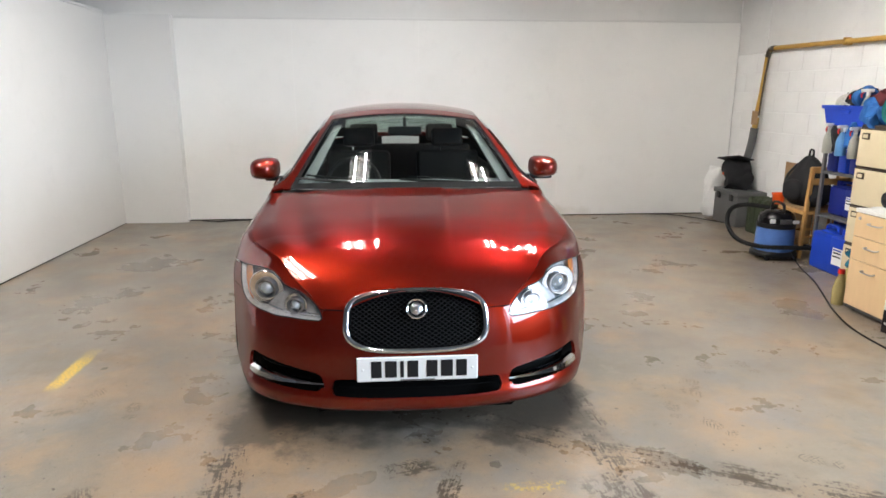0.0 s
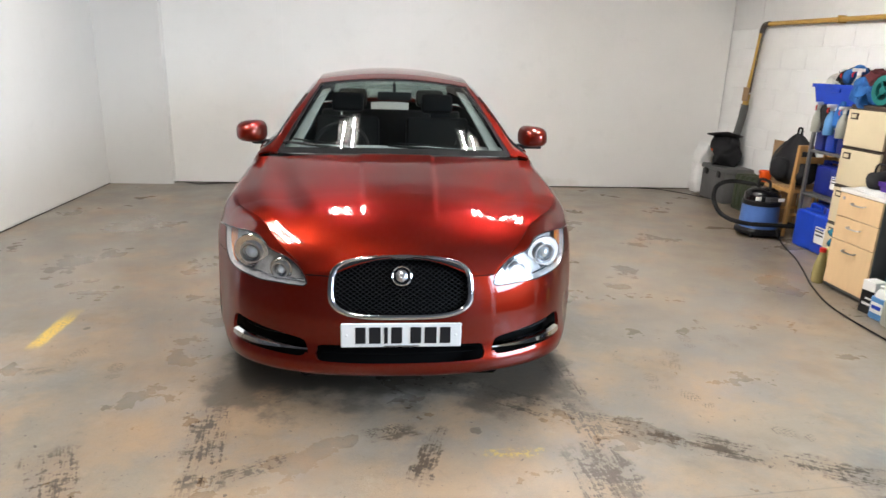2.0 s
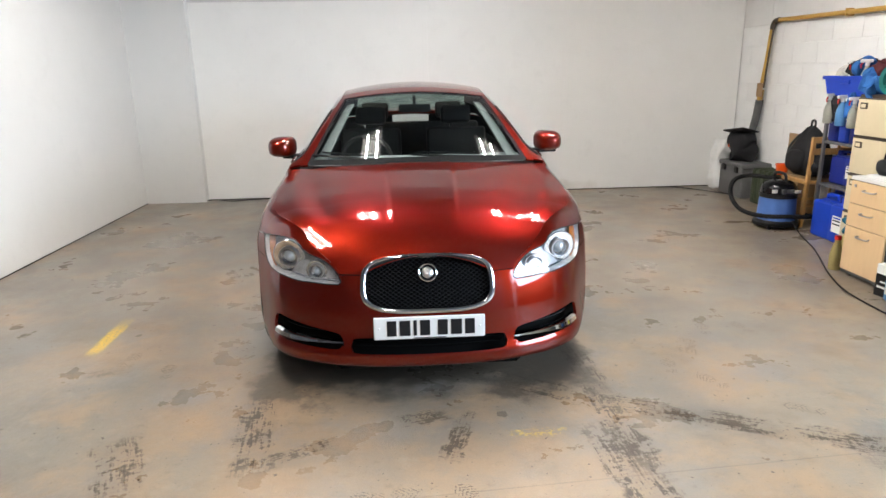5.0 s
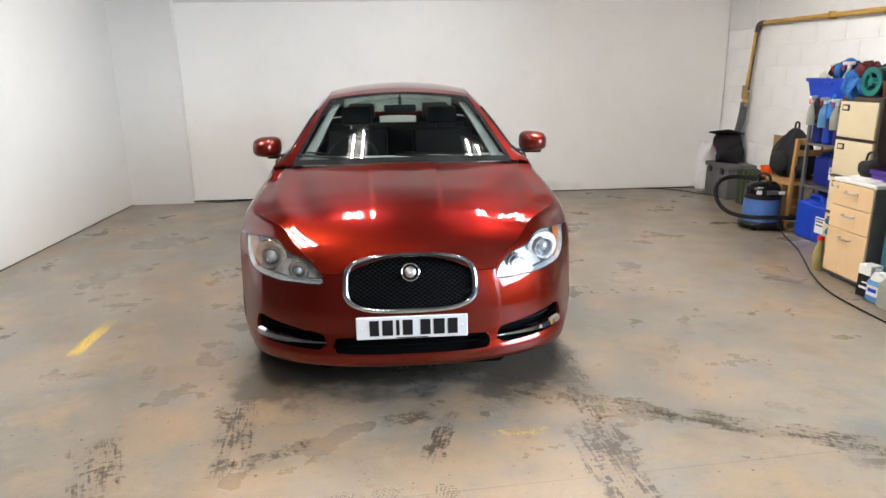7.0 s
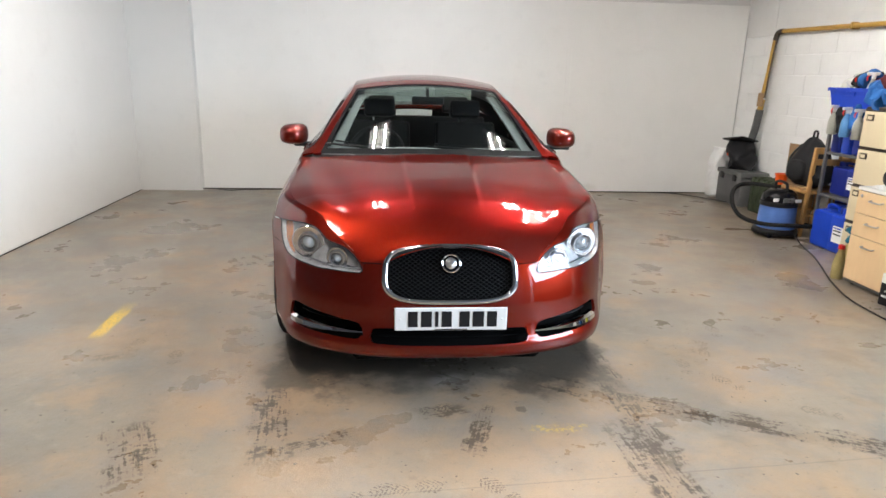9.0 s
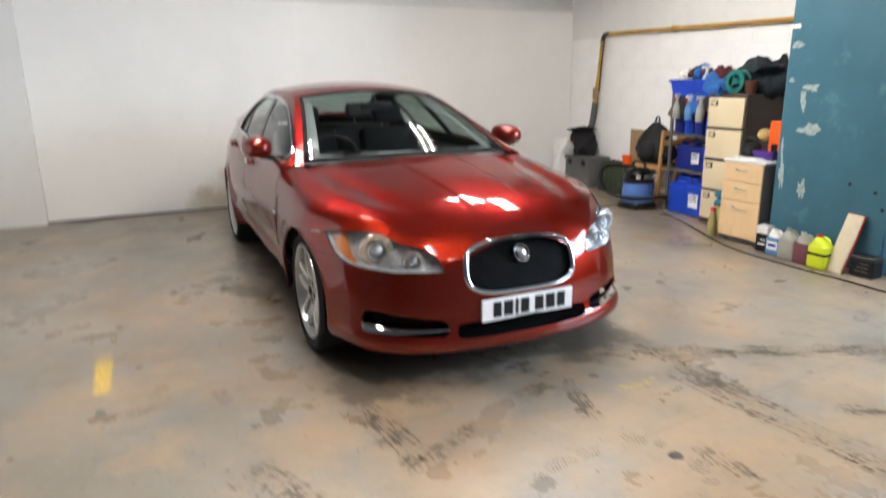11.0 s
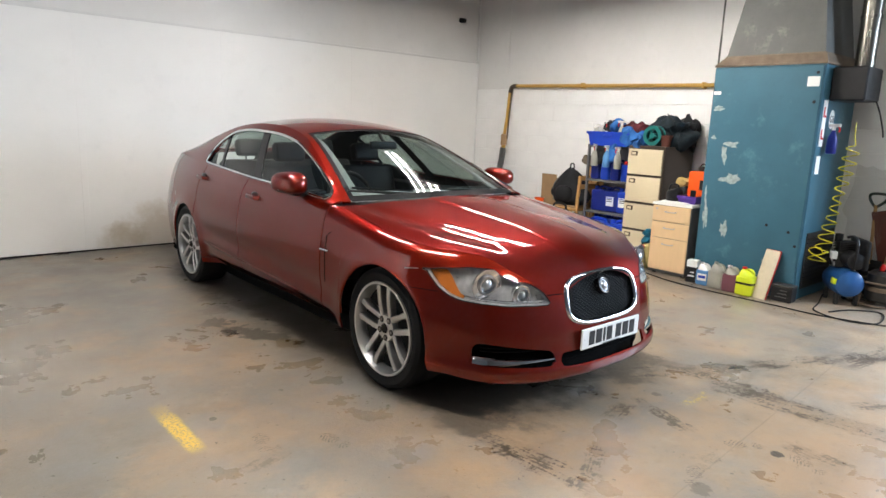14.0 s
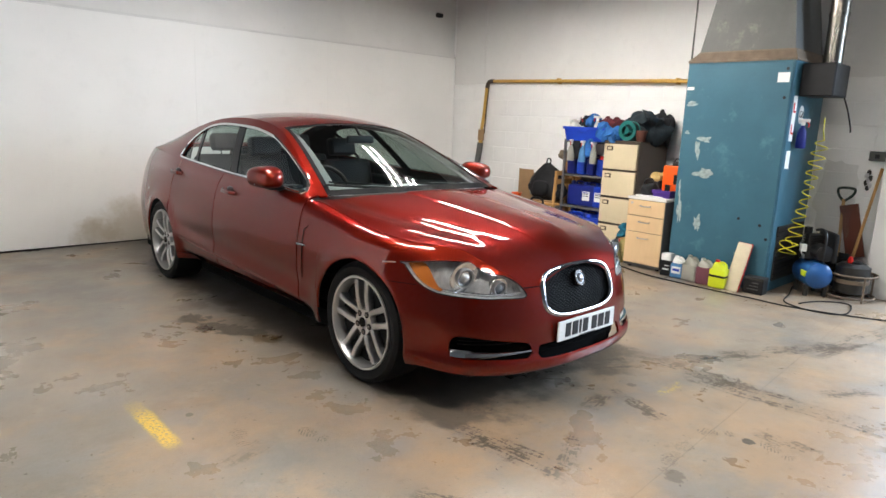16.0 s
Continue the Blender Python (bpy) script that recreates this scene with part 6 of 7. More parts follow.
# bottles in front of the heater
def jug(x, y, mat, label, w=0.15, d=0.12, h=0.26, cap=WHITEPL, turn=0.0, band=None, top=None):
    t = thing("jug", label, "jug", "floor jugs", (x, y, 0), turn)
    bm = box((-d / 2, -w / 2, 0), (d / 2, w / 2, h * 0.70), 0.025, None, 3)
    part("jug_body", bm, mat, t)
    bm = bmesh.new()
    rows = [[Vector((d / 2 * s * math.copysign(abs(math.cos(a)) ** 0.7, math.cos(a)), w / 2 * s * math.copysign(abs(math.sin(a)) ** 0.7, math.sin(a)) + oy, z)) for a in np.linspace(0, 2 * math.pi, 20, endpoint=False)]
            for s, z, oy in ((0.93, h * 0.68, 0), (0.85, h * 0.76, 0.0), (0.5, h * 0.87, w * 0.12), (0.24, h * 0.92, w * 0.18), (0.22, h * 0.95, w * 0.18))]
    add_grid(bm, rows, wrap=True)
    part("jug_shoulder", bm, top or mat, t)
    part("jug_cap", lathe([(0.02, h * 0.93), (0.021, h), (0.001, h)], Matrix.Translation((0, w * 0.18, 0)), 14), cap, t)
    part("jug_handle", tube(curve_pts([(0, w * 0.05, h * 0.90), (0, -w * 0.18, h * 0.93), (0, -w * 0.38, h * 0.84), (0, -w * 0.40, h * 0.70)], 5), 0.011, 8), top or mat, t)
    if band:
        part("jug_band", box((-d / 2 - 0.003, -w / 2 - 0.003, h * 0.36), (d / 2 + 0.003, w / 2 + 0.003, h * 0.52), 0.026, None, 3), band, t)
    return t


crt = thing("carton", "black and white printed oil carton on the floor", "carton", "", (3.20, 1.235, 0), 8)
part("carton_body", box((-0.05, -0.05, 0), (0.05, 0.05, 0.20), 0.003), BLACK, crt)
part("carton_top", box((-0.051, -0.051, 0.155), (0.051, 0.051, 0.225), 0.004), PAPER, crt)
part("carton_bar", box((-0.053, -0.035, 0.06), (-0.0495, 0.03, 0.075)), PAPER, crt, smooth=0)
part("carton_bar", box((-0.053, -0.035, 0.10), (-0.0495, 0.01, 0.11)), PAPER, crt, smooth=0)
j = jug(3.17, 1.10, LIGHTBLUE, "blue screenwash bottle with white top", 0.13, 0.10, 0.225, WHITEPL, 5, None, WHITEPL)
part("jug_label", box((-0.0525, -0.045, 0.05), (-0.0495, 0.045, 0.12)), PAPER, j, smooth=0)
part("label_bar", box((-0.0545, -0.035, 0.075), (-0.0515, 0.035, 0.10)), BLUEPL, j, smooth=0)
jug(3.16, 0.955, MILKY, "cloudy empty plastic jug on the floor", 0.15, 0.13, 0.255, MILKY, -4)
jug(3.15, 0.815, WINE, "jug of dark purple fluid with milky shoulders", 0.14, 0.13, 0.25, WHITEPL, 6, None, MILKY)
jug(3.13, 0.665, HIVIS, "fluorescent yellow jug with black band and red cap", 0.155, 0.13, 0.265, REDPL, 0, BLACK, HIVIS)
bd = thing("board", "pale board with a red edge leaning on the heater", "board", "", (3.10, 0.54, 0), 0)
lean = pose(0, 0, 0, 0, 18, 0) @ pose(0, 0, 0, 4)
part("board_face", box((0.0, -0.065, 0.0), (0.018, 0.065, 0.47), 0.012, lean, 2), material("pale_worn_board", (0.66, 0.58, 0.42), 0.6, vary=0.12, scale=5), bd)
part("board_edge", box((0.018, -0.07, 0.0), (0.028, 0.07, 0.475), 0.008, lean, 2), REDPL, bd)
bt = thing("car_battery", "black boxed car battery on the floor", "battery", "", (3.22, 0.36, 0))
part("battery_case", box((-0.06, -0.09, 0), (0.06, 0.09, 0.13), 0.006), BLACK, bt)
part("battery_lid", box((-0.063, -0.093, 0.13), (0.063, 0.093, 0.155), 0.006), IRON, bt)
for k in range(3):
    part("battery_bar", box((-0.0625, -0.05, 0.04 + 0.03 * k), (-0.0595, 0.05 - 0.02 * k, 0.048 + 0.03 * k)), GREYPL, bt, smooth=0)


# ---- compressor corner ----
def compressor():
    t = thing("air_compressor", "blue-tanked black air compressor on the floor", "compressor", "", (3.68, 0.04, 0), -52)
    aim = Matrix.Translation((0, 0, 0.20)) @ pose(0, 0, 0, 90, 0, 0)
    part("tank", lathe([(0.001, -0.20), (0.07, -0.195), (0.115, -0.165), (0.125, -0.13), (0.125, 0.13), (0.115, 0.165), (0.07, 0.195), (0.001, 0.20)], aim, 32), TANKBLUE, t, "blue air tank")
    part("tank_label", box((-0.13, -0.165, 0.19), (-0.10, -0.08, 0.24), 0.002), HIVIS, t)
    for fx, fy in ((-0.08, -0.12), (0.08, -0.12), (-0.08, 0.12), (0.08, 0.12)):
        part("foot", box((fx - 0.015, fy - 0.02, 0), (fx + 0.015, fy + 0.02, 0.10), 0.003), IRON, t)
    part("pump_block", box((-0.09, -0.02, 0.32), (0.10, 0.14, 0.46), 0.015, None, 2), IRON, t)
    part("pump_head", box((-0.06, 0.0, 0.45), (0.07, 0.12, 0.56), 0.012, None, 2), BLACK, t)
    for k in range(6):
        part("cooling_fin", box((-0.075, -0.015, 0.465 + 0.016 * k), (0.085, 0.135, 0.471 + 0.016 * k)), IRON, t, smooth=0)
    part("motor", lathe([(0.06, -0.09), (0.075, -0.08), (0.075, 0.08), (0.06, 0.09)], Matrix.Translation((0.02, -0.10, 0.41)) @ pose(0, 0, 0, 90), 24), BLACK, t)
    part("belt_guard", box((0.07, -0.20, 0.33), (0.12, 0.16, 0.60), 0.03, None, 2), BLACK, t)
    part("air_filter", lathe([(0.03, 0.0), (0.034, 0.01), (0.034, 0.06), (0.001, 0.065)], Matrix.Translation((-0.06, 0.06, 0.56)), 16), BLACK, t)
    part("gauge", lathe([(0.001, 0.012), (0.022, 0.012), (0.024, 0.0)], Matrix.Translation((-0.12, -0.07, 0.36)) @ pose(0, 0, 0, 0, -90), 16), SATIN, t)
    part("pressure_switch", box((-0.14, -0.05, 0.40), (-0.09, 0.0, 0.47), 0.005), WHITEPL, t)
    part("carry_handle", tube(curve_pts([(0.0, -0.18, 0.34), (0.0, -0.20, 0.56), (0.0, -0.12, 0.62), (0.0, 0.02, 0.60)], 6), 0.014, 8), BLACK, t)
    part("pipe", tube(curve_pts([(-0.06, 0.1, 0.5), (-0.13, 0.02, 0.46), (-0.12, -0.06, 0.34)], 6), 0.006, 6), SATIN, t)


compressor()
coil = []
for k in range(330):
    u = k / 329
    a = u * 2 * math.pi * 11
    r = 0.050 + 0.012 * math.sin(u * 9)
    cx, cy, cz = 3.62 - 0.10 * u + 0.0, 0.10 + 0.10 * u, 1.42 - 0.98 * u
    coil.append((cx + r * math.cos(a) * 0.9, cy + r * math.sin(a), cz))
coil += [(3.47 + 0.05 * math.cos(a), 0.21 + 0.075 * math.sin(a), 0.43 + 0.06 * math.cos(a * 0.5)) for a in np.linspace(0, 11, 50)]
solid("air_hose", tube([(3.66, 0.12, 1.62), (3.64, 0.11, 1.5)] + coil, 0.0055, 6), YELLOWHOSE, "coiled yellow air hose hanging beside the heater", "hose")
spray(3.50, 0.24, 1.34, DEEPBLUE, "blue trigger spray bottle hung on the heater", 90, head=WHITEPL)


def drum():
    t = thing("hose_reel", "rusty round hose drum in a tube frame", "hose reel", "", (3.80, -0.26, 0))
    part("drum_shell", lathe([(0.001, 0.06), (0.13, 0.06), (0.14, 0.07), (0.14, 0.30), (0.125, 0.31), (0.10, 0.33), (0.001, 0.33)], None, 28), IRON, t)
    part("drum_band", lathe([(0.142, 0.15), (0.146, 0.155), (0.146, 0.185), (0.142, 0.19)], None, 28), RUST, t)
    for z in (0.035, 0.235):
        part("hoop", tube([(0.20 * math.cos(a), 0.20 * math.sin(a), z) for a in np.linspace(0, 2 * math.pi, 28, endpoint=False)], 0.009, 6, True), RUST, t)
    for k in range(4):
        a = math.pi / 4 + k * math.pi / 2
        part("frame_leg", tube([(0.20 * math.cos(a), 0.20 * math.sin(a), 0.0), (0.20 * math.cos(a), 0.20 * math.sin(a), 0.24)], 0.009, 6), RUST, t)
    part("drum_lid", lathe([(0.06, 0.33), (0.06, 0.35), (0.001, 0.352)], None, 18), BLACK, t)
    part("red_valve", lathe([(0.02, 0.0), (0.025, 0.02), (0.012, 0.06)], Matrix.Translation((-0.05, 0.02, 0.335)), 12), REDPL, t)


drum()
sp = thing("spade", "spade with green D handle leaning on the wall", "spade", "", (4.24, 0.02, 0), 0)
part("spade_shaft", tube([(0.0, -0.02, 0.3), (0.06, 0.02, 0.86)], 0.016, 8), PINE, sp)
part("spade_grip", tube(curve_pts([(0.06, 0.02, 0.84), (0.062, -0.05, 0.90), (0.064, -0.06, 0.965), (0.064, 0.07, 0.965), (0.062, 0.07, 0.90), (0.06, 0.02, 0.84)], 4), 0.013, 8), material("dark_green_plastic", (0.02, 0.04, 0.03), 0.5), sp)
part("spade_blade", box((-0.01, -0.12, 0.0), (0.008, 0.08, 0.34), 0.004), IRON, sp)
bdr = solid("plank", box((4.27, -0.16, 0.30), (4.295, 0.0, 0.82), 0.003, Matrix.Translation((0, 0.0, 0)) @ Matrix.Rotation(radians(0), 4, "X")), REDBROWN, "red-brown board leaning on the wall", "board")
bdr.matrix_basis = Matrix.Translation((0, -0.08, 0.56)) @ Matrix.Rotation(radians(-14), 4, "X") @ Matrix.Translation((0, 0.08, -0.56))
solid("broom_pole", tube([(4.0, -0.14, 0.0), (4.30, -0.24, 1.18)], 0.014, 8), PINE, "pale wooden broom pole leaning on the wall", "broom")
solid("polythene_sheet", rough_up(add_grid(bmesh.new(), [[Vector((4.17 + 0.04 * math.sin(7 * v + 3 * u), 0.20 - 0.30 * u + 0.03 * v, 0.12 + 1.1 * v)) for u in np.linspace(0, 1, 14)] for v in np.linspace(0, 1, 30)]), 0.06, 9, 3.0), FILMY, "crumpled clear polythene sheet hanging on the wall", "plastic sheet")
ky = thing("key_hook", "small bunch of metal fittings hung on the wall", "fittings", "", (4.31, -0.14, 1.06))
for k in range(7):
    part("fitting", blob((0.012, 0.02, 0.03), 0.012, 30, k, 1, Matrix.Translation((-0.015, 0.02 * math.sin(k * 2.1), 0.035 * (3 - k) * 0.7))), SATIN if k % 2 else IRON, ky)
hk = thing("wall_socket", "metal switch box with conduit on the wall", "socket", "", (4.31, -0.19, 1.29))
part("socket_box", box((-0.04, -0.07, -0.045), (0.02, 0.07, 0.045), 0.006), GALV, hk)
part("socket_switch", box((-0.048, -0.02, -0.02), (-0.038, 0.02, 0.02), 0.003), BLACK, hk)

# door post at the edge of the vehicle opening
solid("door_1", box((4.0, -0.72, 0), (4.33, -0.32, 3.05), 0.006), WALL, "white painted post of the vehicle door", "door", kind="structure")

# ---- far corner ----
def chair():
    t = thing("wooden_chair", "varnished wooden chair with pale seat against the wall", "chair", "", (4.0, 3.40, 0), 0)
    part("seat", box((-0.21, -0.21, 0.43), (0.21, 0.21, 0.47), 0.015, None, 2), PINE, t)
    part("seat_pad", box((-0.19, -0.19, 0.47), (0.19, 0.19, 0.49), 0.012, None, 2), CARD, t, "pale seat pad")
    for sx in (-1, 1):
        part("front_leg", box((sx * 0.18 - 0.018, 0.17 - 0.018, 0), (sx * 0.18 + 0.018, 0.17 + 0.018, 0.43), 0.004), PINE, t)
        part("back_leg", box((sx * 0.18 - 0.018, -0.19, 0), (sx * 0.18 + 0.018, -0.155, 0.90), 0.004, pose(0, 0, 0, 3)), PINE, t)
    for z in (0.62, 0.75, 0.86):
        part("back_rail", box((-0.18, -0.225, z - 0.03), (0.18, -0.205, z + 0.03), 0.004), PINE, t)
    for sy in (-0.17, 0.17):
        part("stretcher", box((-0.18, sy - 0.01, 0.2), (0.18, sy + 0.01, 0.225), 0.003), PINE, t)


chair()
bp = thing("backpack", "black nylon backpack standing on the chair", "backpack", "", (3.95, 3.42, 0.49))
bm = blob((0.17, 0.31, 0.245), 0.035, 7, 1.3, 4, Matrix.Translation((0, 0, 0.235)))
for v in bm.verts:
    s = 1 - 0.62 * max(0, v.co.z - 0.12) / 0.34
    v.co.x, v.co.y = v.co.x * s, v.co.y * s
part("bag", bm, CLOTHBLACK, bp)
part("front_pocket", blob((0.06, 0.13, 0.11), 0.012, 9, 2.2, 3, Matrix.Translation((-0.14, 0, 0.15))), CLOTHBLACK, bp)
part("grab_loop", tube(curve_pts([(0, -0.03, 0.45), (0, -0.025, 0.53), (0, 0.025, 0.53), (0, 0.03, 0.45)], 5), 0.010, 6), CLOTHBLACK, bp)
part("shoulder_strap", tube(curve_pts([(-0.06, 0.10, 0.40), (-0.10, 0.20, 0.25), (-0.10, 0.19, 0.05)], 6), 0.02, 6, False, 0.4), GREYPL, bp)
cb = thing("cardboard_box", "brown cardboard carton standing on end", "box", "", (4.2, 3.92, 0))
part("carton", box((-0.1, -0.13, 0), (0.1, 0.13, 0.79), 0.004), CARD, cb)
part("carton_flap", box((-0.1, -0.13, 0.785), (-0.09, 0.13, 0.85), 0.002), CARD, cb)
pb = solid("board", box((4.16, 3.02, 0.0), (4.19, 3.30, 1.10), 0.004, pose(0, 0, 0)), PINE, "varnished wooden frame board leaning behind the rack", "board")
pb.matrix_basis = Matrix.Translation((4.17, 3.15, 0)) @ Matrix.Rotation(radians(7), 4, "Y") @ Matrix.Rotation(radians(-8), 4, "X") @ Matrix.Translation((-4.17, -3.15, 0))
solid("broom", tube(curve_pts([(3.99, 3.14, 0.0), (4.08, 3.20, 0.7), (4.16, 3.24, 1.2)], 6), 0.013, 8), PINE, "wooden broom handle leaning behind the rack", "broom")
rag(4.02, 3.20, 1.09, (0.04, 0.10, 0.07), material("grey_brush", (0.16, 0.13, 0.09), 0.9, vary=0.3), "grey brush head hanging from the rack side", 8.8)


def vacuum():
    t = thing("vacuum_cleaner", "blue and black tub vacuum cleaner on the floor", "vacuum cleaner", "", (3.60, 3.30, 0))
    part("tub", lathe([(0.001, 0.05), (0.16, 0.05), (0.178, 0.07), (0.168, 0.30), (0.16, 0.31)], None, 36), VACBLUE, t, "blue tub")
    part("base_skirt", lathe([(0.16, 0.03), (0.205, 0.03), (0.21, 0.06), (0.19, 0.085)], None, 36), BLACK, t)
    part("band", lathe([(0.162, 0.30), (0.174, 0.305), (0.174, 0.345), (0.162, 0.35)], None, 36), BLACK, t)
    part("motor_head", lathe([(0.166, 0.345), (0.162, 0.40), (0.142, 0.44), (0.10, 0.465), (0.001, 0.47)], None, 36), GLOSSBLACK, t, "black motor head")
    part("handle", tube(curve_pts([(0.0, -0.10, 0.44), (0.0, -0.08, 0.53), (0.0, 0.08, 0.53), (0.0, 0.10, 0.44)], 6), 0.014, 8), BLACK, t)
    part("label_plate", box((-0.12, -0.150, 0.36), (-0.07, -0.135, 0.395), 0.003, pose(0, 0, 0, 0, 0, -8)), PAPER, t)
    part("label_plate", box((0.05, -0.163, 0.355), (0.12, -0.146, 0.385), 0.003, pose(0, 0, 0, 0, 0, 8)), PAPER, t)
    for k in range(9):
        part("vent_slot", box((-0.06 + 0.013 * k, -0.172, 0.355), (-0.054 + 0.013 * k, -0.158, 0.40), 0), GREYPL, t, smooth=0)
    for k in range(4):
        a = math.pi / 4 + k * math.pi / 2
        part("castor", lathe([(0.001, -0.012), (0.025, -0.012), (0.028, 0.0), (0.025, 0.012), (0.001, 0.012)], Matrix.Translation((0.19 * math.cos(a), 0.19 * math.sin(a), 0.028)) @ pose(0, 0, 0, 90), 14), BLACK, t)
    pts = curve_pts([(0.05, 0.10, 0.46), (-0.15, 0.30, 0.47), (-0.33, 0.26, 0.43), (-0.40, 0.16, 0.30), (-0.36, 0.02, 0.18), (-0.24, -0.17, 0.15), (0.0, -0.25, 0.15), (0.24, -0.20, 0.13), (0.30, 0.02, 0.10)], 22)
    part("hose", tube([Vector(p) for p in pts], lambda t: 0.021 + 0.0025 * math.sin(t * 420), 8), RUBBER, t, "black corrugated hose")


vacuum()
tr = thing("storage_trunk", "grey plastic storage trunk in the corner", "trunk", "", (4.14, 4.98, 0))
part("trunk_body", box((-0.17, -0.28, 0), (0.17, 0.28, 0.36), 0.02, None, 2), GREYPL, tr)
part("trunk_lid", box((-0.185, -0.295, 0.36), (0.185, 0.295, 0.42), 0.018, None, 2), GREYPL, tr)
for yy in (-0.15, 0.15):
    part("trunk_latch", box((-0.195, yy - 0.03, 0.30), (-0.165, yy + 0.03, 0.38), 0.005), BLACK, tr)
gc = thing("ribbed_case", "dark olive ribbed plastic case standing on edge", "case", "", (4.10, 4.25, 0))
part("case_body", box((-0.12, -0.26, 0), (0.12, 0.26, 0.40), 0.03, None, 2), OLIVE, gc)
for k in range(5):
    part("case_rib", box((-0.132, -0.215 + 0.095 * k, 0.03), (0.10, -0.165 + 0.095 * k, 0.415), 0.012), OLIVE, gc)
solid("carrier_bag", blob((0.14, 0.18, 0.19), 0.07, 7, 5.0, 5), CLOTHBLACK, "black bag with papers on the trunk", "bag", at=(4.12, 5.05, 0.585))
part_flap = solid("folded_sheet", box((-0.12, -0.18, -0.008), (0.12, 0.18, 0.008), 0.004), CLOTHBLACK, "stiff black sheet on top of the bag", "sheet", at=(4.08, 5.05, 0.74))
part_flap.matrix_basis = pose(4.08, 5.04, 0.785, -9, 14, 10)
solid("tag", box((-0.02, -0.04, -0.015), (0.02, 0.04, 0.015), 0.006), ORANGE, "small orange tag on the bag", "tag", at=(4.0, 5.10, 0.60))
sk = bmesh.new()
rows = []
for zz, wx, wy in ((0.0, 0.0, 0.0), (0.0, 0.09, 0.09), (0.03, 0.115, 0.12), (0.12, 0.12, 0.125), (0.24, 0.115, 0.12), (0.32, 0.10, 0.10), (0.37, 0.095, 0.095), (0.43, 0.10, 0.115), (0.52, 0.085, 0.13), (0.60, 0.05, 0.145), (0.64, 0.015, 0.16), (0.645, 0.0, 0.15)):
    rows.append([Vector((wx * math.copysign(abs(math.cos(a)) ** 0.6, math.cos(a)), wy * math.copysign(abs(math.sin(a)) ** 0.6, math.sin(a)), zz)) for a in np.linspace(0, 2 * math.pi, 36, endpoint=False)])
add_grid(sk, rows, wrap=True)
bmesh.ops.remove_doubles(sk, verts=sk.verts, dist=1e-5)
bmesh.ops.subdivide_edges(sk, edges=sk.edges, cuts=1, use_grid_fill=True)
rough_up(sk, 0.03, 11, 6.0)
for v in sk.verts:
    v.co.z = max(0.0, v.co.z)
solid("plastic_sack", sk, SACK, "white woven plastic sack standing on the floor", "sack", at=(4.08, 5.50, 0))
bk = thing("bucket", "orange-red plastic bucket on the case", "bucket", "", (4.05, 4.03, 0.40))
part("bucket_body", lathe([(0.05, 0.0), (0.065, 0.10), (0.07, 0.10), (0.07, 0.115), (0.06, 0.115), (0.046, 0.01), (0.001, 0.01)], None, 24), ORANGE, bk)

# ochre pipe run with the flexible extraction duct
pr = thing("pipe_run", "ochre painted steel pipe along the block wall", "pipe", "", (0, 0, 0))
part("pipe", tube(curve_pts([(4.27, 1.2, 2.005), (4.27, 2.8, 2.03), (4.27, 4.70, 2.062)], 4) + [(4.27, 4.84, 2.06), (4.27, 4.90, 2.03), (4.265, 4.915, 1.95)] + [(4.25, 4.93, 1.6), (4.235, 4.95, 1.36)], 0.024, 10), YELLOWPIPE, pr)
part("elbow", tube(curve_pts([(4.27, 4.78, 2.063), (4.27, 4.88, 2.05), (4.268, 4.915, 1.97)], 6), 0.030, 10), BROWN, pr)
part("drop_cable", tube(curve_pts([(4.26, 4.86, 2.03), (4.235, 4.87, 1.7), (4.22, 4.88, 1.3)], 8), 0.010, 6), BROWN, pr)
for yy, zz in ((1.9, 2.015), (3.6, 2.046)):
    part("pipe_bracket", box((4.24, yy - 0.012, zz - 0.035), (4.33, yy + 0.012, zz + 0.035), 0.004), YELLOWPIPE, pr)
part("pipe_tag", box((4.19, 4.86, 1.20), (4.20, 4.98, 1.36), 0.002, pose(0, 0, 0)), CARD, pr, "yellowed paper tag")
part("duct_tape", tube([(4.235, 4.95, 1.28), (4.23, 4.96, 1.14)], 0.034, 10), YELLOWPIPE, pr)
duct = curve_pts([(4.23, 4.96, 1.16), (4.22, 4.98, 0.95), (4.18, 5.0, 0.72), (4.11, 5.02, 0.56), (4.08, 5.02, 0.43)], 22)
solid("flexible_duct", tube(duct, lambda t: 0.045 + 0.004 * math.sin(t * 260), 10), GREYPL, "dark grey corrugated extraction duct", "duct")
solid("conduit", tube([(4.318, 5.02, 2.08), (4.318, 5.02, ROOF)], 0.010, 8), WALLUP, "thin white electrical conduit on the wall", "conduit")
solid("conduit", tube([(4.318, 1.78, 2.05), (4.318, 1.78, ROOF)], 0.012, 8), GALV, "grey electrical conduit on the wall", "conduit")
solid("cable", tube(curve_pts([(4.31, 1.55, 2.25), (4.31, 1.50, 2.6), (4.31, 1.40, 3.2), (4.31, 1.3, ROOF)], 8), 0.006, 6), GREYPL, "thin cable on the wall by the heater", "cable")
solid("security_camera", lathe([(0.001, 0.06), (0.03, 0.055), (0.035, 0.0), (0.035, -0.04), (0.001, -0.04)], Matrix.Translation((3.95, BACK + 0.02, 3.02)) @ pose(0, 0, 0, 100, 0, 15), 16), BLACK, "small black camera high on the wall", "camera")

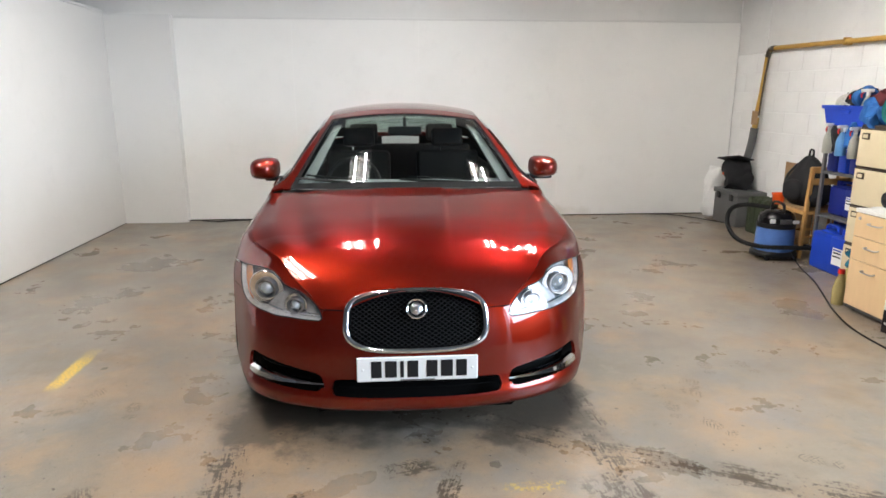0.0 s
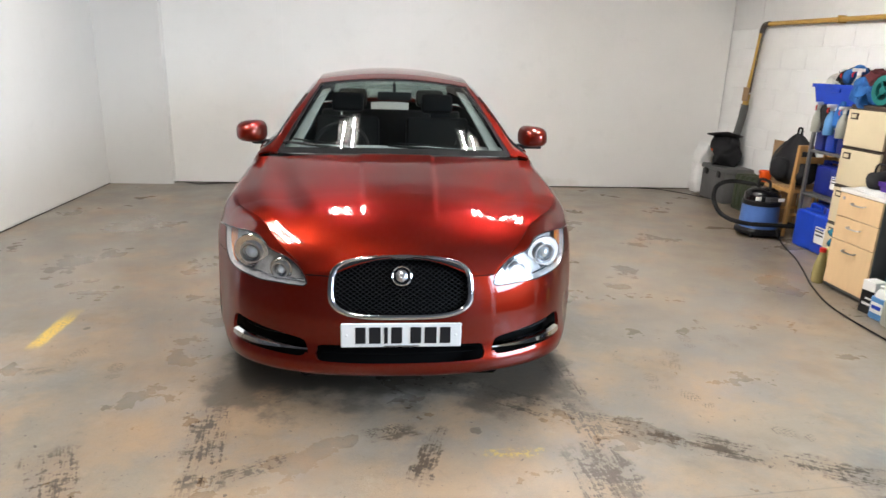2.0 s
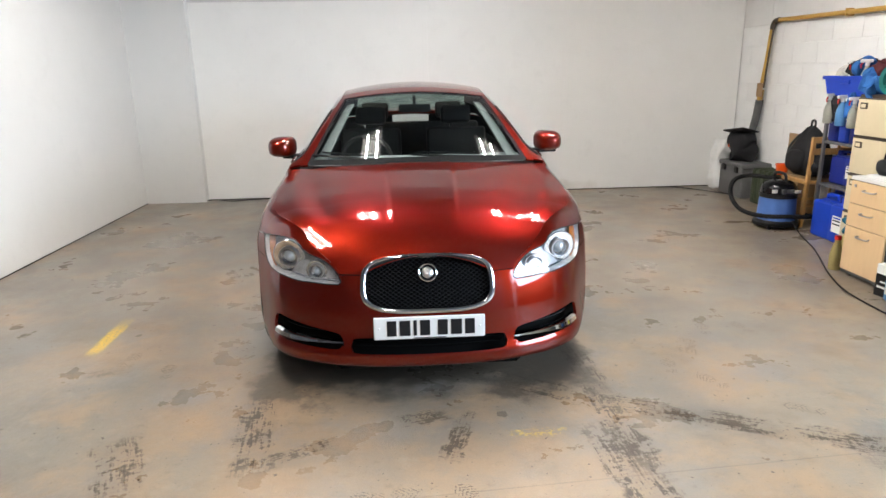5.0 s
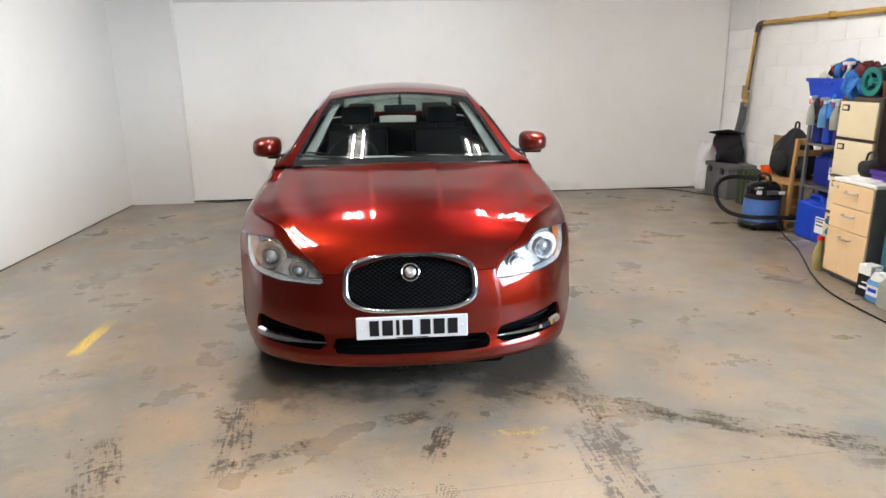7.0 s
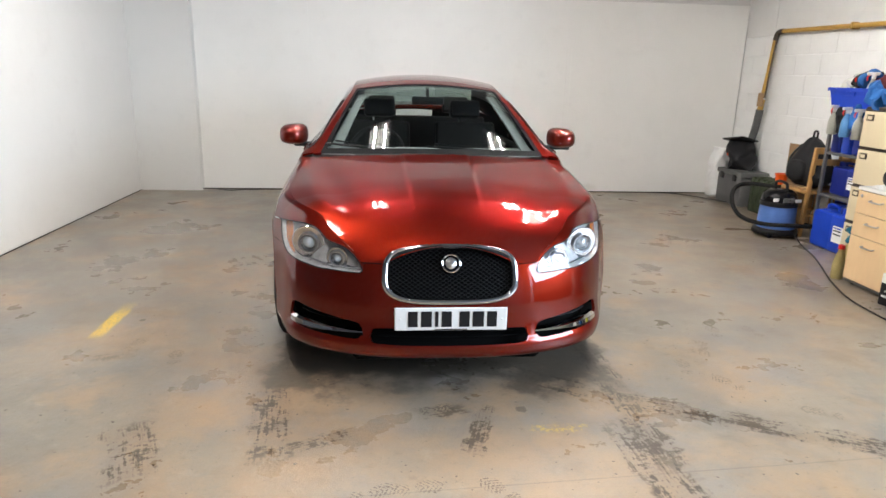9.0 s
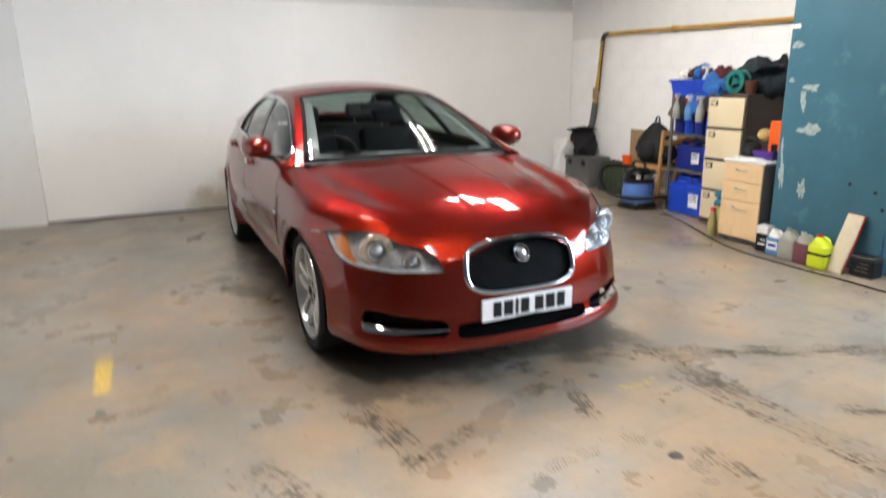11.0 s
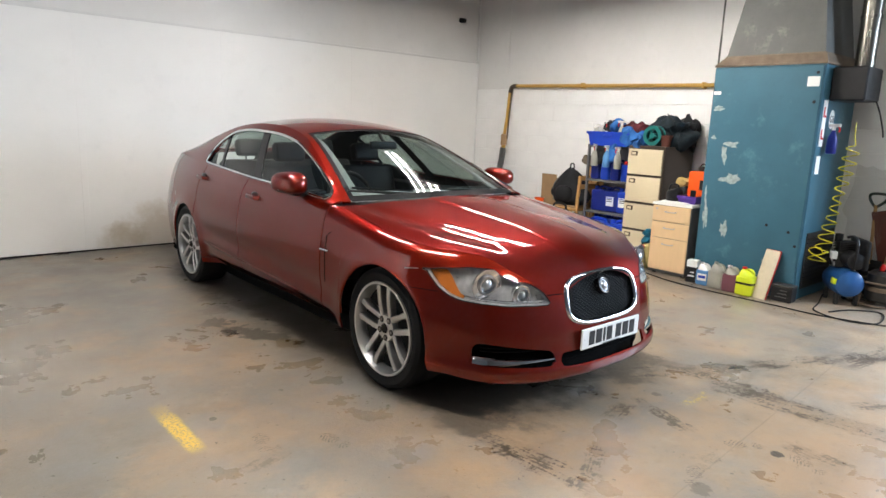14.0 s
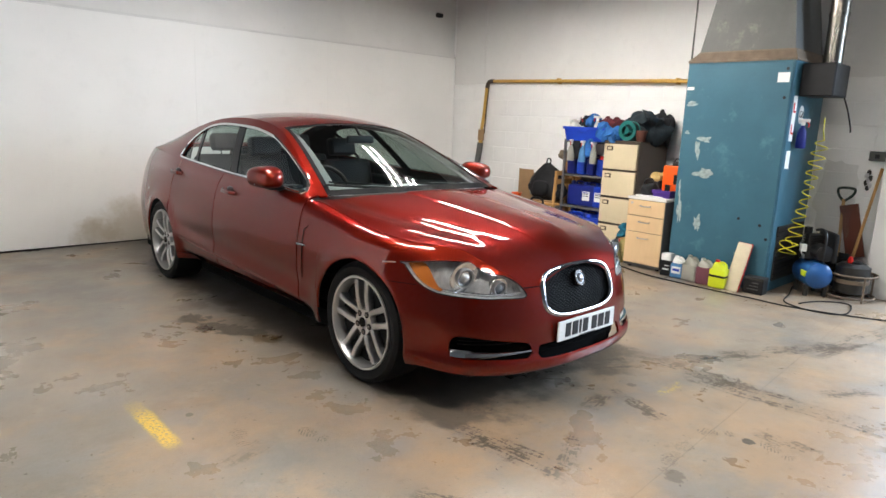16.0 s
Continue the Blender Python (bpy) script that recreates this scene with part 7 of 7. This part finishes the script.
# cables on the floor
for pts, lab in ((((3.62, 3.05, 0.10), (3.60, 2.85, 0.012), (3.46, 2.45, 0.008), (3.30, 2.1, 0.008), (3.12, 1.72, 0.008), (2.98, 1.3, 0.008), (2.95, 0.8, 0.008), (2.96, 0.35, 0.008), (2.97, -0.1, 0.008), (3.2, -0.7, 0.008), (3.6, -1.2, 0.008)), "black power cable trailing along the floor"),
                 (((3.72, 0.20, 0.02), (3.4, 0.12, 0.008), (3.1, 0.05, 0.008), (2.98, -0.2, 0.008), (3.1, -0.42, 0.008), (3.5, -0.35, 0.008), (3.4, -0.15, 0.008), (3.15, -0.05, 0.008)), "looped black cable by the compressor"),
                 (((3.3, 5.62, 0.008), (3.52, 5.58, 0.008), (3.75, 5.35, 0.008), (4.0, 4.92, 0.008), (4.05, 4.75, 0.008)), "black cable along the back wall"),
                 (((-2.72, 5.55, 0.008), (-2.55, 5.58, 0.02), (-2.3, 5.52, 0.008), (-2.0, 5.60, 0.008), (-1.2, 5.63, 0.008), (0.5, 5.64, 0.008)), "thin cable at the foot of the back wall")):
    solid("cable", tube(curve_pts(pts, 8), 0.006, 6), RUBBER, lab, "cable", "floor cables")

# ---- painted blocks of the right wall ----
BW, BH = 0.44, 0.215


def block_mesh(w):
    bm = box((-0.001, 0.0, 0.001), (0.0045, w, BH - 0.001), 0.0025)
    me = bpy.data.meshes.new("block")
    bm.to_mesh(me)
    bm.free()
    me.materials.append(BLOCK)
    return me


full, half = block_mesh(BW), block_mesh(BW / 2)
for row in range(9):
    y = BACK - 0.004
    first = True
    while y > -0.43:
        w = BW / 2 if first and row % 2 else BW
        first = False
        b = new("block", half if w < BW else full)
        b.parent = wall_right
        b.matrix_basis = Matrix.Translation((RIGHT + random.uniform(-0.0015, 0.0015), y, 0.004 + row * (BH + 0.010))) @ Matrix.Rotation(math.pi, 4, "Z")
        y -= w + 0.006
wall("wall_right_upper", (RIGHT - 0.015, -0.44, 0.004 + 9 * (BH + 0.010)), (RIGHT + 0.001, BACK - 0.002, ROOF), WALLUP, "smooth grey-white wall above the blocks")
